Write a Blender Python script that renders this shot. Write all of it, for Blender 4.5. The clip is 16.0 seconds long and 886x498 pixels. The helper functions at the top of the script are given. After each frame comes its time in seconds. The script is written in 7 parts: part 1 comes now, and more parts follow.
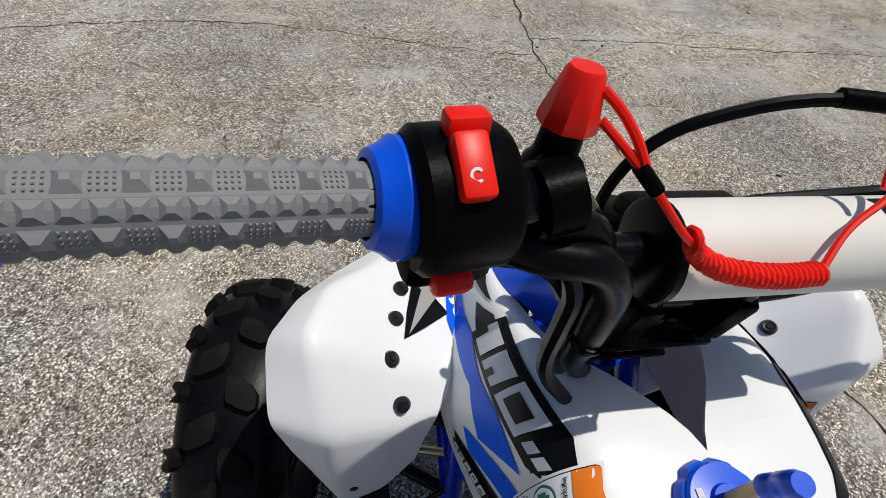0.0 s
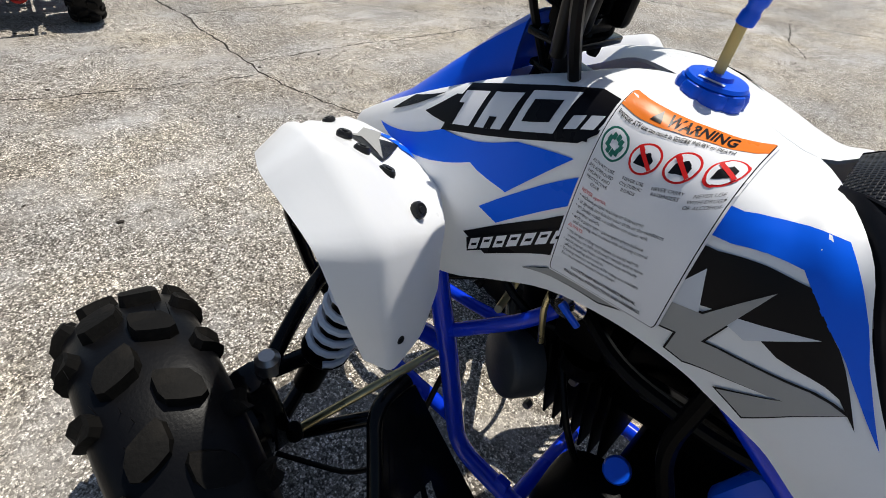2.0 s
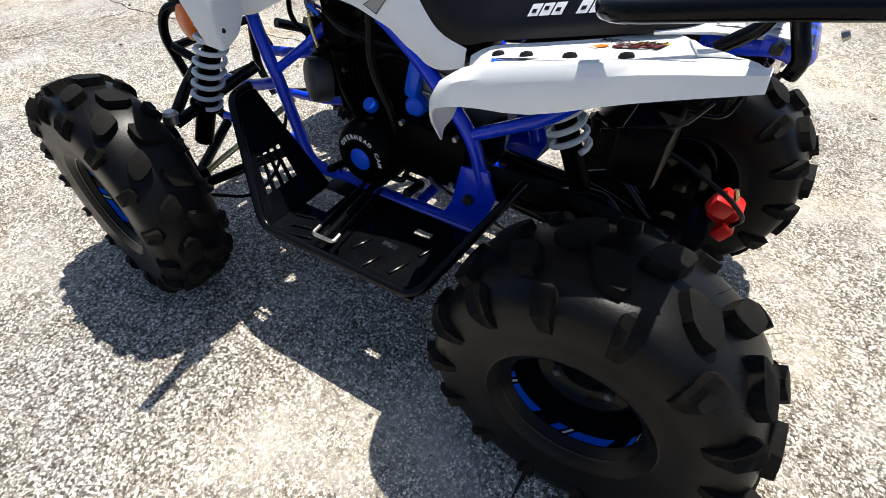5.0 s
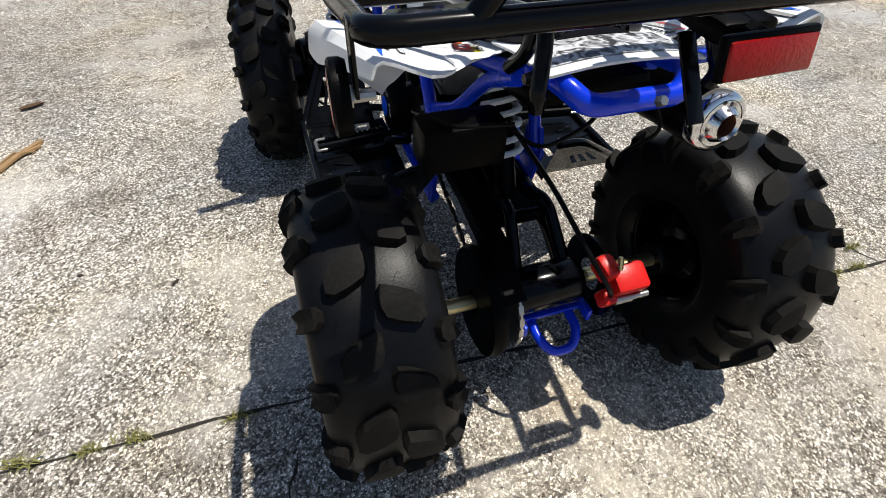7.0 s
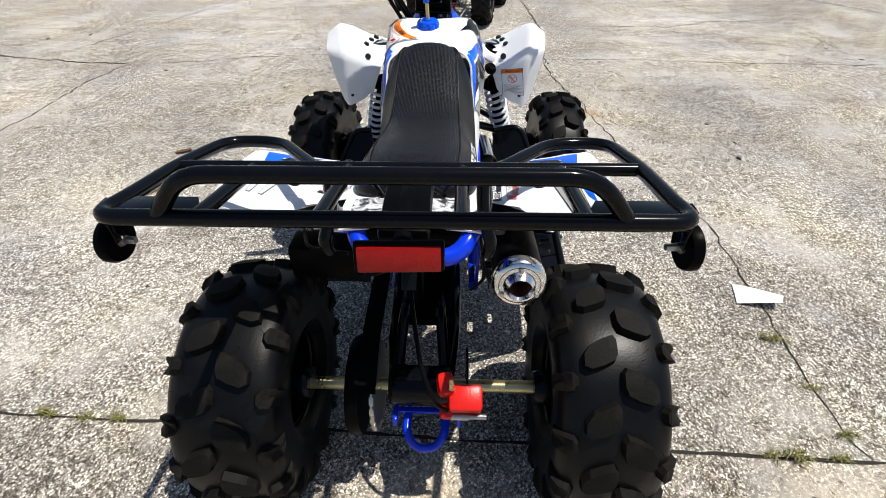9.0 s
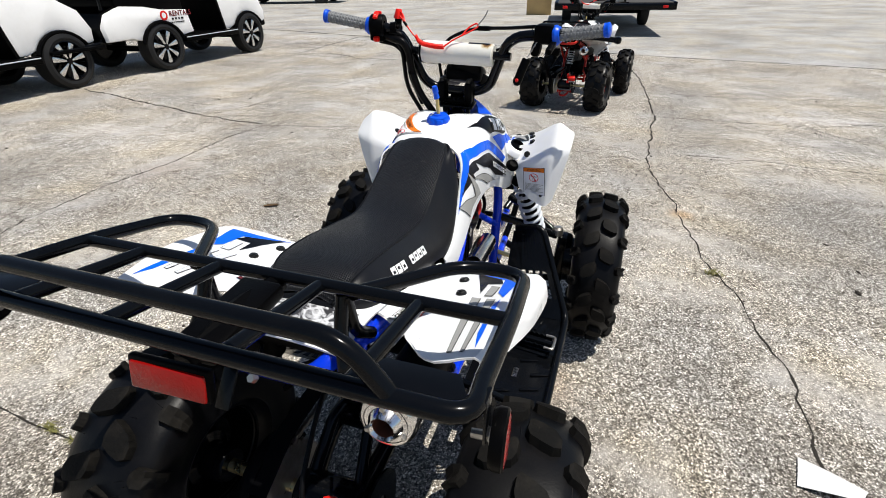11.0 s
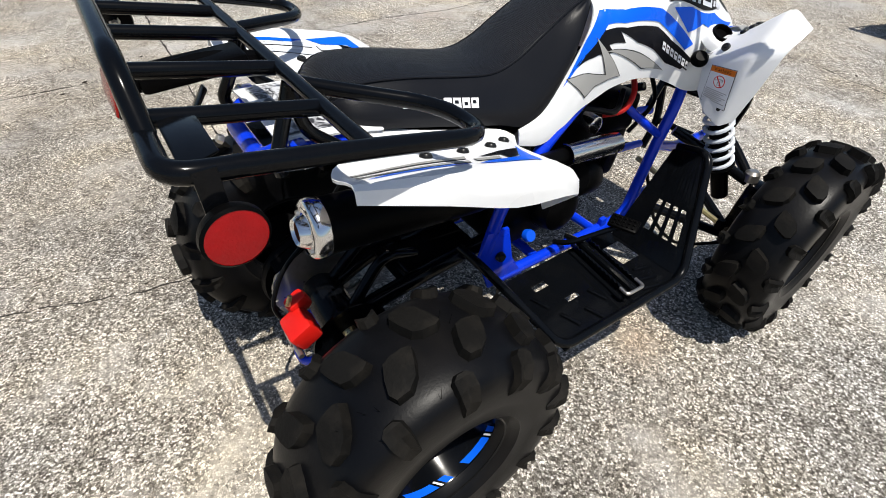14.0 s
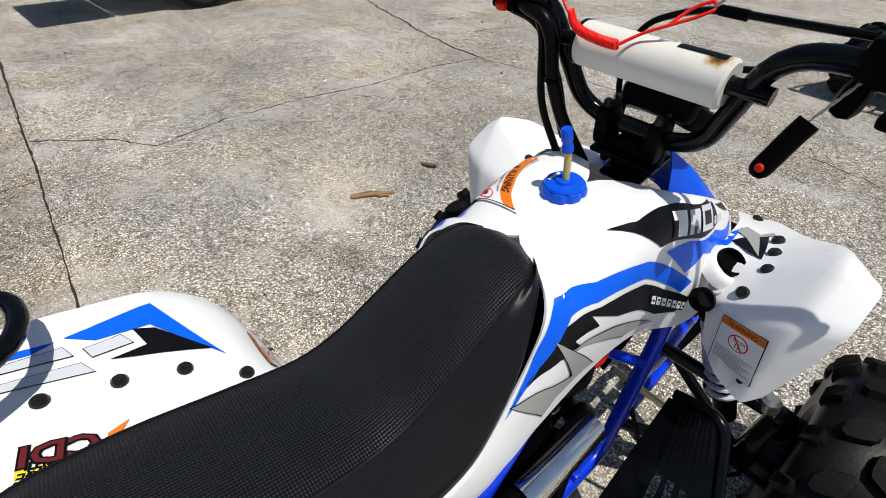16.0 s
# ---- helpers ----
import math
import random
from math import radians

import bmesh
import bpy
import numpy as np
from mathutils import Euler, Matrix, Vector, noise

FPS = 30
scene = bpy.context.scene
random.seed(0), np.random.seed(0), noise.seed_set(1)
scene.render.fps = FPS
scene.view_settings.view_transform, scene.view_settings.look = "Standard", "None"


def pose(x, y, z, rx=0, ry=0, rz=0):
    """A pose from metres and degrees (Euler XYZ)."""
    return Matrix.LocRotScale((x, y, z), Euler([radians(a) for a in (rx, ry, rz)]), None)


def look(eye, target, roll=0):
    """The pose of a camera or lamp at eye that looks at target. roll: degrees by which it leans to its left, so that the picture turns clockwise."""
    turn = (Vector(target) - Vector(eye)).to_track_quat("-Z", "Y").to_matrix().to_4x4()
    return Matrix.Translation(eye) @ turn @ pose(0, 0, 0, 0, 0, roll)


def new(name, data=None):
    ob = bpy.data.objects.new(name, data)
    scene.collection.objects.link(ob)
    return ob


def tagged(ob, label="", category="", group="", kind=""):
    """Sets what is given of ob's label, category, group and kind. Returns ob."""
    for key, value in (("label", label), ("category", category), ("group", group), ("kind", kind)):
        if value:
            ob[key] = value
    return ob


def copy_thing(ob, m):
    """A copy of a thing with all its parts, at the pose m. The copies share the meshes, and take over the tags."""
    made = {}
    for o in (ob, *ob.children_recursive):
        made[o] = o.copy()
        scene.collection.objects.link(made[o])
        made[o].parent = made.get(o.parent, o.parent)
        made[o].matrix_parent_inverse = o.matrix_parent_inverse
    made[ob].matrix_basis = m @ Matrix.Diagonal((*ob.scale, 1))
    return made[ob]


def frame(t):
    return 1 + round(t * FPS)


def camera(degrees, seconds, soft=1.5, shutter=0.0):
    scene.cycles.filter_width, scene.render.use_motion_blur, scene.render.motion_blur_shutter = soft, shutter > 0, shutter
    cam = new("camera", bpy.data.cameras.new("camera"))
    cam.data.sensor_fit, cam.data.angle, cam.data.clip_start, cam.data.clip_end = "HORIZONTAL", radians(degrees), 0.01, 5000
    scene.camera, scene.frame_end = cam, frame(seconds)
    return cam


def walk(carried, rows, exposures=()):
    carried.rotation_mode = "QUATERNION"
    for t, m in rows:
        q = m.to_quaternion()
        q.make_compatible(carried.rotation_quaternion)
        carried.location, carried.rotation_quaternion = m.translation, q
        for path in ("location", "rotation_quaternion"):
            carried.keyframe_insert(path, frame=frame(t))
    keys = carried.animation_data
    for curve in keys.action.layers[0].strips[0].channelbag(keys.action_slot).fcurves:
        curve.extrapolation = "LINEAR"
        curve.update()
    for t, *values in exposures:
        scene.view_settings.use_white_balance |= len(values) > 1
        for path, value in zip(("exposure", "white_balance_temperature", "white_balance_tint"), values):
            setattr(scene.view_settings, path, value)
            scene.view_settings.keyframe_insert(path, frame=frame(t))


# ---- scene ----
from mathutils.bvhtree import BVHTree

cam = camera(85.4, 16.0, soft=0.9)
PATH = [
    (0, (-0.206, 0.582, 1.025), (0.113, 1.883, -0.46), 7.5),
    (0.5, (-0.277, 0.555, 1.031), (0.109, 1.923, -0.376), 6.8),
    (1, (-0.322, 0.546, 1.003), (0.299, 1.915, -0.317), 7.3),
    (1.5, (-0.378, 0.54, 0.924), (0.527, 1.804, -0.334), 7.5),
    (2, (-0.41, 0.527, 0.846), (0.764, 1.548, -0.41), 6.8),
    (2.5, (-0.465, 0.506, 0.806), (0.838, 1.28, -0.499), 5.3),
    (3, (-0.544, 0.472, 0.829), (0.802, 1.062, -0.527), 4.2),
    (3.5, (-0.619, 0.394, 0.849), (0.72, 0.902, -0.548), 3.0),
    (4, (-0.733, 0.289, 0.861), (0.609, 0.793, -0.533), 3.0),
    (4.5, (-0.778, 0.157, 0.841), (0.517, 0.79, -0.546), 1.6),
    (5, (-0.723, -0.008, 0.819), (0.502, 0.747, -0.57), 0.7),
    (5.2, (-0.707, -0.072, 0.815), (0.469, 0.756, -0.574), 0.9),
    (7.5, (-0.197, -0.537, 0.877), (0.075, 0.858, -0.53), 1.5),
    (8, (-0.047, -0.598, 0.915), (0.068, 0.824, -0.487), 0.8),
    (8.5, (0.054, -0.614, 0.94), (0.05, 0.862, -0.409), -0.3),
    (9, (0.069, -0.57, 1.009), (0.004, 1.002, -0.226), -0.7),
    (9.2, (0.072, -0.558, 1.037), (-0.012, 1.055, -0.142), -0.8),
    (11.3, (0.412, -0.381, 1.02), (-0.3, 1.201, 0.025), -0.4),
    (11.5, (0.438, -0.356, 0.995), (-0.37, 1.164, -0.024), 0.1),
    (12, (0.512, -0.331, 0.949), (-0.498, 1.001, -0.149), 0.7),
    (12.5, (0.619, -0.31, 0.927), (-0.527, 0.824, -0.255), 1.1),
    (13, (0.684, -0.278, 0.917), (-0.547, 0.686, -0.331), 0.8),
    (13.5, (0.672, -0.252, 0.906), (-0.573, 0.617, -0.397), 0.8),
    (14, (0.632, -0.182, 0.917), (-0.604, 0.679, -0.399), 0.6),
    (14.5, (0.559, -0.079, 0.947), (-0.656, 0.848, -0.343), 0.5),
    (15, (0.471, 0.05, 0.987), (-0.754, 0.992, -0.283), -0.4),
    (15.5, (0.39, 0.139, 1.004), (-0.839, 1.108, -0.241), -0.6),
    (16, (0.262, 0.204, 1.017), (-0.922, 1.247, -0.212), 0.4),
]
EXPOSURES = [(0, -0.55), (0.8, -0.6), (1.6, -0.45), (2.2, 0.1), (3.0, 0.75), (4.5, 0.7), (5.2, 0.45), (7.3, 0.1), (9.0, 0.15), (11.3, 0.0), (12.5, 0.1), (14.0, 0.1), (15.0, -0.2), (16, -0.3)]
walk(cam, [(t, look(eye, target, roll)) for t, eye, target, roll in PATH], EXPOSURES)

# ---- world, sun and exposure ----
SUN = Vector((0.370, 0.004, 1.0)).normalized()      # the way to the sun
world = bpy.data.worlds.new("sky")
scene.world = world
world.use_nodes = True
wn = world.node_tree.nodes
sky = wn.new("ShaderNodeTexSky")
sky.sky_type = 'NISHITA'
sky.sun_disc = False
sky.sun_elevation = math.asin(SUN.z)
sky.sun_rotation = math.atan2(SUN.x, SUN.y)
world.node_tree.links.new(sky.outputs[0], wn["Background"].inputs[0])
wn["Background"].inputs[1].default_value = 0.09
sun = new("sun", bpy.data.lights.new("sun", 'SUN'))
sun.data.energy, sun.data.angle, sun.data.color = 5.0, radians(0.55), (1.0, 0.955, 0.87)
sun.matrix_world = look((3, 0.5, 8), Vector((3, 0.5, 8)) - SUN)


# ---- materials ----
def material(name, base, rough=0.5, metal=0.0, vary=0.0, scale=20.0, bump=0.0, bump_scale=200.0, coat=0.0, fine=0.0, spec=0.3, dirt=None, dirt_scale=6.0, dirt_amount=0.0):
    """A principled material whose colour wanders at a coarse and a fine scale, with fine relief and patches of dirt."""
    m = bpy.data.materials.new(name)
    m.use_nodes = True
    t = m.node_tree
    n, l = t.nodes, t.links
    p = n["Principled BSDF"]
    p.inputs["Roughness"].default_value, p.inputs["Metallic"].default_value = rough, metal
    p.inputs["Specular IOR Level"].default_value = spec
    if coat:
        p.inputs["Coat Weight"].default_value, p.inputs["Coat Roughness"].default_value = coat, 0.06
    p.inputs["Base Color"].default_value = (*base, 1)
    co = n.new("ShaderNodeTexCoord")
    out = None
    if vary or fine:
        big, small = n.new("ShaderNodeTexNoise"), n.new("ShaderNodeTexNoise")
        for k, s in ((big, scale), (small, scale * 14)):
            l.new(co.outputs["Object"], k.inputs["Vector"])
            k.inputs["Scale"].default_value, k.inputs["Detail"].default_value = s, 4
        hsv = n.new("ShaderNodeHueSaturation")
        hsv.inputs["Color"].default_value = (*base, 1)
        a, b = n.new("ShaderNodeMath"), n.new("ShaderNodeMath")
        a.operation = b.operation = 'MULTIPLY_ADD'
        l.new(big.outputs[0], a.inputs[0])
        a.inputs[1].default_value, a.inputs[2].default_value = vary * 2, 1 - vary
        l.new(small.outputs[0], b.inputs[0])
        b.inputs[1].default_value = fine * 2
        s2 = n.new("ShaderNodeMath")
        s2.operation = 'SUBTRACT'
        l.new(a.outputs[0], s2.inputs[0])
        s2.inputs[1].default_value = fine
        l.new(s2.outputs[0], b.inputs[2])
        l.new(b.outputs[0], hsv.inputs["Value"])
        out = hsv.outputs[0]
        r = n.new("ShaderNodeMath")
        r.operation = 'MULTIPLY_ADD'
        l.new(big.outputs[0], r.inputs[0])
        r.inputs[1].default_value, r.inputs[2].default_value = 0.25, max(rough - 0.125, 0.02)
        l.new(r.outputs[0], p.inputs["Roughness"])
    if dirt:
        d, ramp, mix = n.new("ShaderNodeTexNoise"), n.new("ShaderNodeValToRGB"), n.new("ShaderNodeMix")
        l.new(co.outputs["Object"], d.inputs["Vector"])
        d.inputs["Scale"].default_value, d.inputs["Detail"].default_value = dirt_scale, 8
        d.inputs["Roughness"].default_value = 0.7
        ramp.color_ramp.elements[0].position, ramp.color_ramp.elements[1].position = 0.48, 0.75
        ramp.color_ramp.elements[1].color = (dirt_amount,) * 3 + (1,)
        l.new(d.outputs[0], ramp.inputs[0])
        mix.data_type = 'RGBA'
        l.new(ramp.outputs[0], mix.inputs[0])
        if out:
            l.new(out, mix.inputs[6])
        else:
            mix.inputs[6].default_value = (*base, 1)
        mix.inputs[7].default_value = (*dirt, 1)
        out = mix.outputs[2]
    if out:
        l.new(out, p.inputs["Base Color"])
    if bump:
        k, bp = n.new("ShaderNodeTexNoise"), n.new("ShaderNodeBump")
        l.new(co.outputs["Object"], k.inputs["Vector"])
        k.inputs["Scale"].default_value, k.inputs["Detail"].default_value = bump_scale, 3
        bp.inputs["Strength"].default_value, bp.inputs["Distance"].default_value = bump, 0.001
        l.new(k.outputs[0], bp.inputs["Height"])
        l.new(bp.outputs[0], p.inputs["Normal"])
    return m


WHITE = material("white_plastic", (0.80, 0.81, 0.82), 0.32, vary=0.03, scale=8, bump=0.05, bump_scale=300, dirt=(0.45, 0.42, 0.36), dirt_scale=9, dirt_amount=0.10)
BLUE = material("blue_paint", (0.0018, 0.036, 0.64), 0.25, vary=0.10, scale=12, bump=0.04, bump_scale=160, coat=0.3, dirt=(0.02, 0.03, 0.10), dirt_scale=14, dirt_amount=0.12)
BLUE_PLASTIC = material("blue_plastic", (0.002, 0.085, 0.70), 0.32, vary=0.08, scale=20, bump=0.05)
BLACK = material("black_gloss_paint", (0.0025, 0.003, 0.004), 0.15, vary=0.2, scale=10, bump=0.03, bump_scale=120, spec=0.15, dirt=(0.04, 0.036, 0.03), dirt_scale=18, dirt_amount=0.05)
BLACK_PLASTIC = material("black_plastic", (0.0018, 0.0018, 0.002), 0.36, vary=0.2, scale=25, bump=0.15, bump_scale=500, spec=0.035, dirt=(0.025, 0.022, 0.019), dirt_scale=20, dirt_amount=0.03)
RUBBER = material("tyre_rubber", (0.0026, 0.0027, 0.0034), 0.38, vary=0.25, scale=9, fine=0.15, bump=0.2, bump_scale=260, spec=0.16, dirt=(0.03, 0.025, 0.02), dirt_scale=11, dirt_amount=0.15)
LUG_RUBBER = material("dusty_tread_rubber", (0.006, 0.0057, 0.0053), 0.66, vary=0.35, scale=14, fine=0.3, bump=0.5, bump_scale=220, spec=0.09, dirt=(0.045, 0.038, 0.03), dirt_scale=24, dirt_amount=0.25)
HOSE = material("black_rubber_hose", (0.0025, 0.0025, 0.0028), 0.34, vary=0.2, scale=30, bump=0.1, spec=0.10)
STEEL = material("bare_steel", (0.45, 0.43, 0.40), 0.33, 0.9, vary=0.2, scale=40, bump=0.1, dirt=(0.14, 0.10, 0.06), dirt_scale=30, dirt_amount=0.4)
ZINC = material("zinc_plated_steel", (0.52, 0.45, 0.25), 0.3, 0.9, vary=0.2, scale=40, bump=0.1)
CHROME = material("chrome", (0.75, 0.75, 0.76), 0.08, 1.0, vary=0.05, scale=30)
ALLOY = material("cast_alloy", (0.23, 0.235, 0.24), 0.42, 0.6, vary=0.2, scale=30, bump=0.35, bump_scale=350, dirt=(0.05, 0.05, 0.05), dirt_scale=25, dirt_amount=0.5)
RED = material("red_plastic", (0.80, 0.010, 0.003), 0.40, vary=0.06, scale=30, bump=0.05)
RED_PAINT = material("red_caliper_paint", (0.60, 0.012, 0.008), 0.35, vary=0.15, scale=30, bump=0.3, bump_scale=250)
GREY_RUBBER = material("grey_grip_rubber", (0.20, 0.205, 0.21), 0.6, vary=0.1, scale=40, bump=0.2, bump_scale=500)
DARK_BOLT = material("black_bolt", (0.018, 0.018, 0.018), 0.3, 0.3, vary=0.2, scale=60)


def decal(name, base, rough=0.3):
    return material(name, base, rough, vary=0.04, scale=15, spec=0.12)


D_BLUE = decal("blue_sticker", (0.004, 0.115, 0.80))
D_BLACK = decal("black_sticker", (0.005, 0.005, 0.007))
D_GREY = decal("grey_sticker", (0.33, 0.33, 0.32), 0.4)
D_LIGHT = decal("pale_grey_sticker", (0.58, 0.61, 0.66), 0.35)
D_WHITE = decal("white_sticker", (0.80, 0.80, 0.82))
D_ORANGE = decal("orange_sticker", (0.78, 0.19, 0.02))
D_RED = decal("red_sticker", (0.65, 0.02, 0.02))
D_BROWN = decal("dark_red_print", (0.13, 0.018, 0.022))
D_GREEN = decal("green_sticker", (0.03, 0.16, 0.12))
D_YELLOW = decal("yellow_sticker", (0.75, 0.65, 0.04))


def seat_material():
    """Black vinyl with a woven grain."""
    m = material("seat_vinyl", (0.0085, 0.0092, 0.0120), 0.40, vary=0.12, scale=10, spec=0.24)
    n, l = m.node_tree.nodes, m.node_tree.links
    co, wa, wb = n.new("ShaderNodeTexCoord"), n.new("ShaderNodeTexWave"), n.new("ShaderNodeTexWave")
    for w, axis in ((wa, 'X'), (wb, 'Y')):
        w.bands_direction = axis
        w.inputs["Scale"].default_value = 112
        l.new(co.outputs["Object"], w.inputs["Vector"])
    mul, bp = n.new("ShaderNodeMath"), n.new("ShaderNodeBump")
    mul.operation = 'MULTIPLY'
    l.new(wa.outputs["Fac"], mul.inputs[0])
    l.new(wb.outputs["Fac"], mul.inputs[1])
    bp.inputs["Strength"].default_value, bp.inputs["Distance"].default_value = 1.0, 0.0016
    l.new(mul.outputs[0], bp.inputs["Height"])
    l.new(bp.outputs[0], n["Principled BSDF"].inputs["Normal"])
    return m


SEAT_TOP = seat_material()
SEAT_SIDE = material("seat_side_vinyl", (0.0070, 0.0075, 0.0098), 0.40, vary=0.12, scale=12, bump=0.2, bump_scale=420, spec=0.18)


SPOTS = [(0.765, 1.90, 0.09, (0.98, 0.76, 0.54)), (-0.70, 1.84, 0.16, (0.45, 0.43, 0.41)), (-0.49, 1.99, 0.11, (0.50, 0.48, 0.46)), (-0.82, 1.08, 0.05, (0.62, 0.60, 0.58)), (-1.02, 0.70, 0.12, (0.62, 0.58, 0.56)),
         (-0.88, 0.80, 0.14, (0.55, 0.53, 0.50)), (2.95, 1.61, 0.24, (1.0, 0.80, 0.60)), (2.25, 1.37, 0.13, (0.55, 0.45, 0.36)), (0.30, 0.62, 0.13, (0.90, 0.76, 0.64)),
         (-2.04, 1.12, 0.30, (0.72, 0.70, 0.68)), (-2.20, 1.64, 0.30, (0.80, 0.74, 0.70)), (2.2, 2.1, 0.24, (0.62, 0.58, 0.55)), (-0.80, -0.11, 0.03, (0.35, 0.34, 0.33)), (0.03, -0.10, 0.10, (0.96, 0.86, 0.74))]


def concrete_material():
    """Weathered concrete with exposed pale aggregate, stains and dark pits."""
    m = bpy.data.materials.new("weathered_concrete")
    m.use_nodes = True
    n, l = m.node_tree.nodes, m.node_tree.links
    p = n["Principled BSDF"]
    co = n.new("ShaderNodeTexCoord")

    def tex(kind, scale, detail=4.0, rough=0.5):
        k = n.new(kind)
        l.new(co.outputs["Object"], k.inputs["Vector"])
        k.inputs["Scale"].default_value = scale
        if kind == "ShaderNodeTexNoise":
            k.inputs["Detail"].default_value, k.inputs["Roughness"].default_value = detail, rough
        return k

    def ramp(src, stops):
        r = n.new("ShaderNodeValToRGB")
        l.new(src, r.inputs[0])
        e = r.color_ramp.elements
        while len(e) < len(stops):
            e.new(0.5)
        for k, (at, c) in zip(e, stops):
            k.position, k.color = at, (*c, 1)
        return r.outputs[0]

    def mix(fac, a, b, blend='MIX'):
        k = n.new("ShaderNodeMix")
        k.data_type, k.blend_type = 'RGBA', blend
        if isinstance(fac, float):
            k.inputs[0].default_value = fac
        else:
            l.new(fac, k.inputs[0])
        for i, v in ((6, a), (7, b)):
            if isinstance(v, tuple):
                k.inputs[i].default_value = (*v, 1)
            else:
                l.new(v, k.inputs[i])
        return k.outputs[2]

    large = ramp(tex("ShaderNodeTexNoise", 0.8, 7, 0.66).outputs[0], ((0.32, (0.38, 0.353, 0.318)), (0.5, (0.56, 0.533, 0.495)), (0.66, (0.72, 0.695, 0.66))))
    tint = ramp(tex("ShaderNodeTexNoise", 1.7, 5, 0.6).outputs[0], ((0.36, (0.93, 0.97, 1.04)), (0.52, (1, 1, 1)), (0.66, (1.04, 1.0, 0.90))))
    large = mix(0.9, large, tint, 'MULTIPLY')
    warp = n.new("ShaderNodeVectorMath")
    warp.operation = 'MULTIPLY_ADD'
    wob = tex("ShaderNodeTexNoise", 190, 3)
    l.new(wob.outputs["Color"], warp.inputs[0])
    warp.inputs[1].default_value = (0.006, 0.006, 0.0)
    l.new(co.outputs["Object"], warp.inputs[2])
    stones = tex("ShaderNodeTexVoronoi", 240)
    l.new(warp.outputs[0], stones.inputs["Vector"])
    tone = ramp(stones.outputs["Color"], ((0.18, (0.16, 0.14, 0.12)), (0.42, (0.60, 0.58, 0.54)), (0.62, (1.06, 1.04, 1.02)), (0.80, (2.05, 2.05, 2.02))))
    edges = tex("ShaderNodeTexVoronoi", 240)
    edges.feature = 'DISTANCE_TO_EDGE'
    l.new(warp.outputs[0], edges.inputs["Vector"])
    gaps = ramp(edges.outputs["Distance"], ((0.02, (0.38, 0.36, 0.33)), (0.16, (1, 1, 1))))
    clump = ramp(tex("ShaderNodeTexNoise", 24, 6, 0.78).outputs[0], ((0.34, (0.52, 0.49, 0.45)), (0.47, (0.92, 0.91, 0.89)), (0.58, (1.06, 1.06, 1.05)), (0.70, (1.38, 1.38, 1.38))))
    # long trowel streaks
    stretch = n.new("ShaderNodeMapping")
    stretch.inputs["Scale"].default_value = (0.55, 5.5, 1)
    l.new(co.outputs["Object"], stretch.inputs["Vector"])
    streak = tex("ShaderNodeTexNoise", 1.4, 8, 0.7)
    l.new(stretch.outputs[0], streak.inputs["Vector"])
    lines = ramp(streak.outputs[0], ((0.34, (0.82, 0.81, 0.79)), (0.48, (1, 1, 1)), (0.62, (1.06, 1.06, 1.06))))
    large = mix(0.8, large, lines, 'MULTIPLY')
    # where the cement skin is still whole, the stones show less
    skin = ramp(tex("ShaderNodeTexNoise", 1.9, 9, 0.72).outputs[0], ((0.50, (1, 1, 1)), (0.62, (0.32, 0.32, 0.32))))
    dust = ramp(tex("ShaderNodeTexNoise", 420, 3, 0.7).outputs[0], ((0.36, (0.40, 0.38, 0.35)), (0.5, (1, 1, 1)), (0.66, (1.45, 1.45, 1.45))))
    grain = mix(1.0, mix(1.0, mix(1.0, tone, gaps, 'MULTIPLY'), clump, 'MULTIPLY'), dust, 'MULTIPLY')
    col = mix(1.0, large, mix(skin, (0.82, 0.81, 0.80), grain), 'MULTIPLY')
    pits = ramp(tex("ShaderNodeTexNoise", 58, 6, 0.8).outputs[0], ((0.375, (0, 0, 0)), (0.42, (1, 1, 1))))
    col = mix(pits, (0.09, 0.08, 0.07), col)
    stain = ramp(tex("ShaderNodeTexNoise", 2.3, 9, 0.72).outputs[0], ((0.60, (0, 0, 0)), (0.75, (0.6, 0.6, 0.6))))
    col = mix(stain, col, mix(1.0, col, (0.50, 0.47, 0.42), 'MULTIPLY'))
    # beyond the far joint lies a smoother, greyer slab
    side = n.new("ShaderNodeVectorMath")
    side.operation = 'DOT_PRODUCT'
    l.new(co.outputs["Object"], side.inputs[0])
    side.inputs[1].default_value = (0.21, 1.0, 0.0)
    far = n.new("ShaderNodeMath")
    far.operation = 'GREATER_THAN'
    l.new(side.outputs["Value"], far.inputs[0])
    far.inputs[1].default_value = 7.06
    plain = mix(1.0, large, (0.66, 0.665, 0.66), 'MULTIPLY')
    col = mix(far.outputs[0], col, mix(0.3, plain, col))
    # the slab behind the near joint is a little browner
    rear = n.new("ShaderNodeVectorMath")
    rear.operation = 'DOT_PRODUCT'
    l.new(co.outputs["Object"], rear.inputs[0])
    rear.inputs[1].default_value = (0.033, 1.0, 0.0)
    near = n.new("ShaderNodeMath")
    near.operation = 'LESS_THAN'
    l.new(rear.outputs["Value"], near.inputs[0])
    near.inputs[1].default_value = 0.022
    col = mix(near.outputs[0], col, mix(1.0, col, (0.94, 0.92, 0.89), 'MULTIPLY'))
    # oil and rust spots: place, size, tint
    fray = tex("ShaderNodeTexNoise", 7, 8, 0.75)
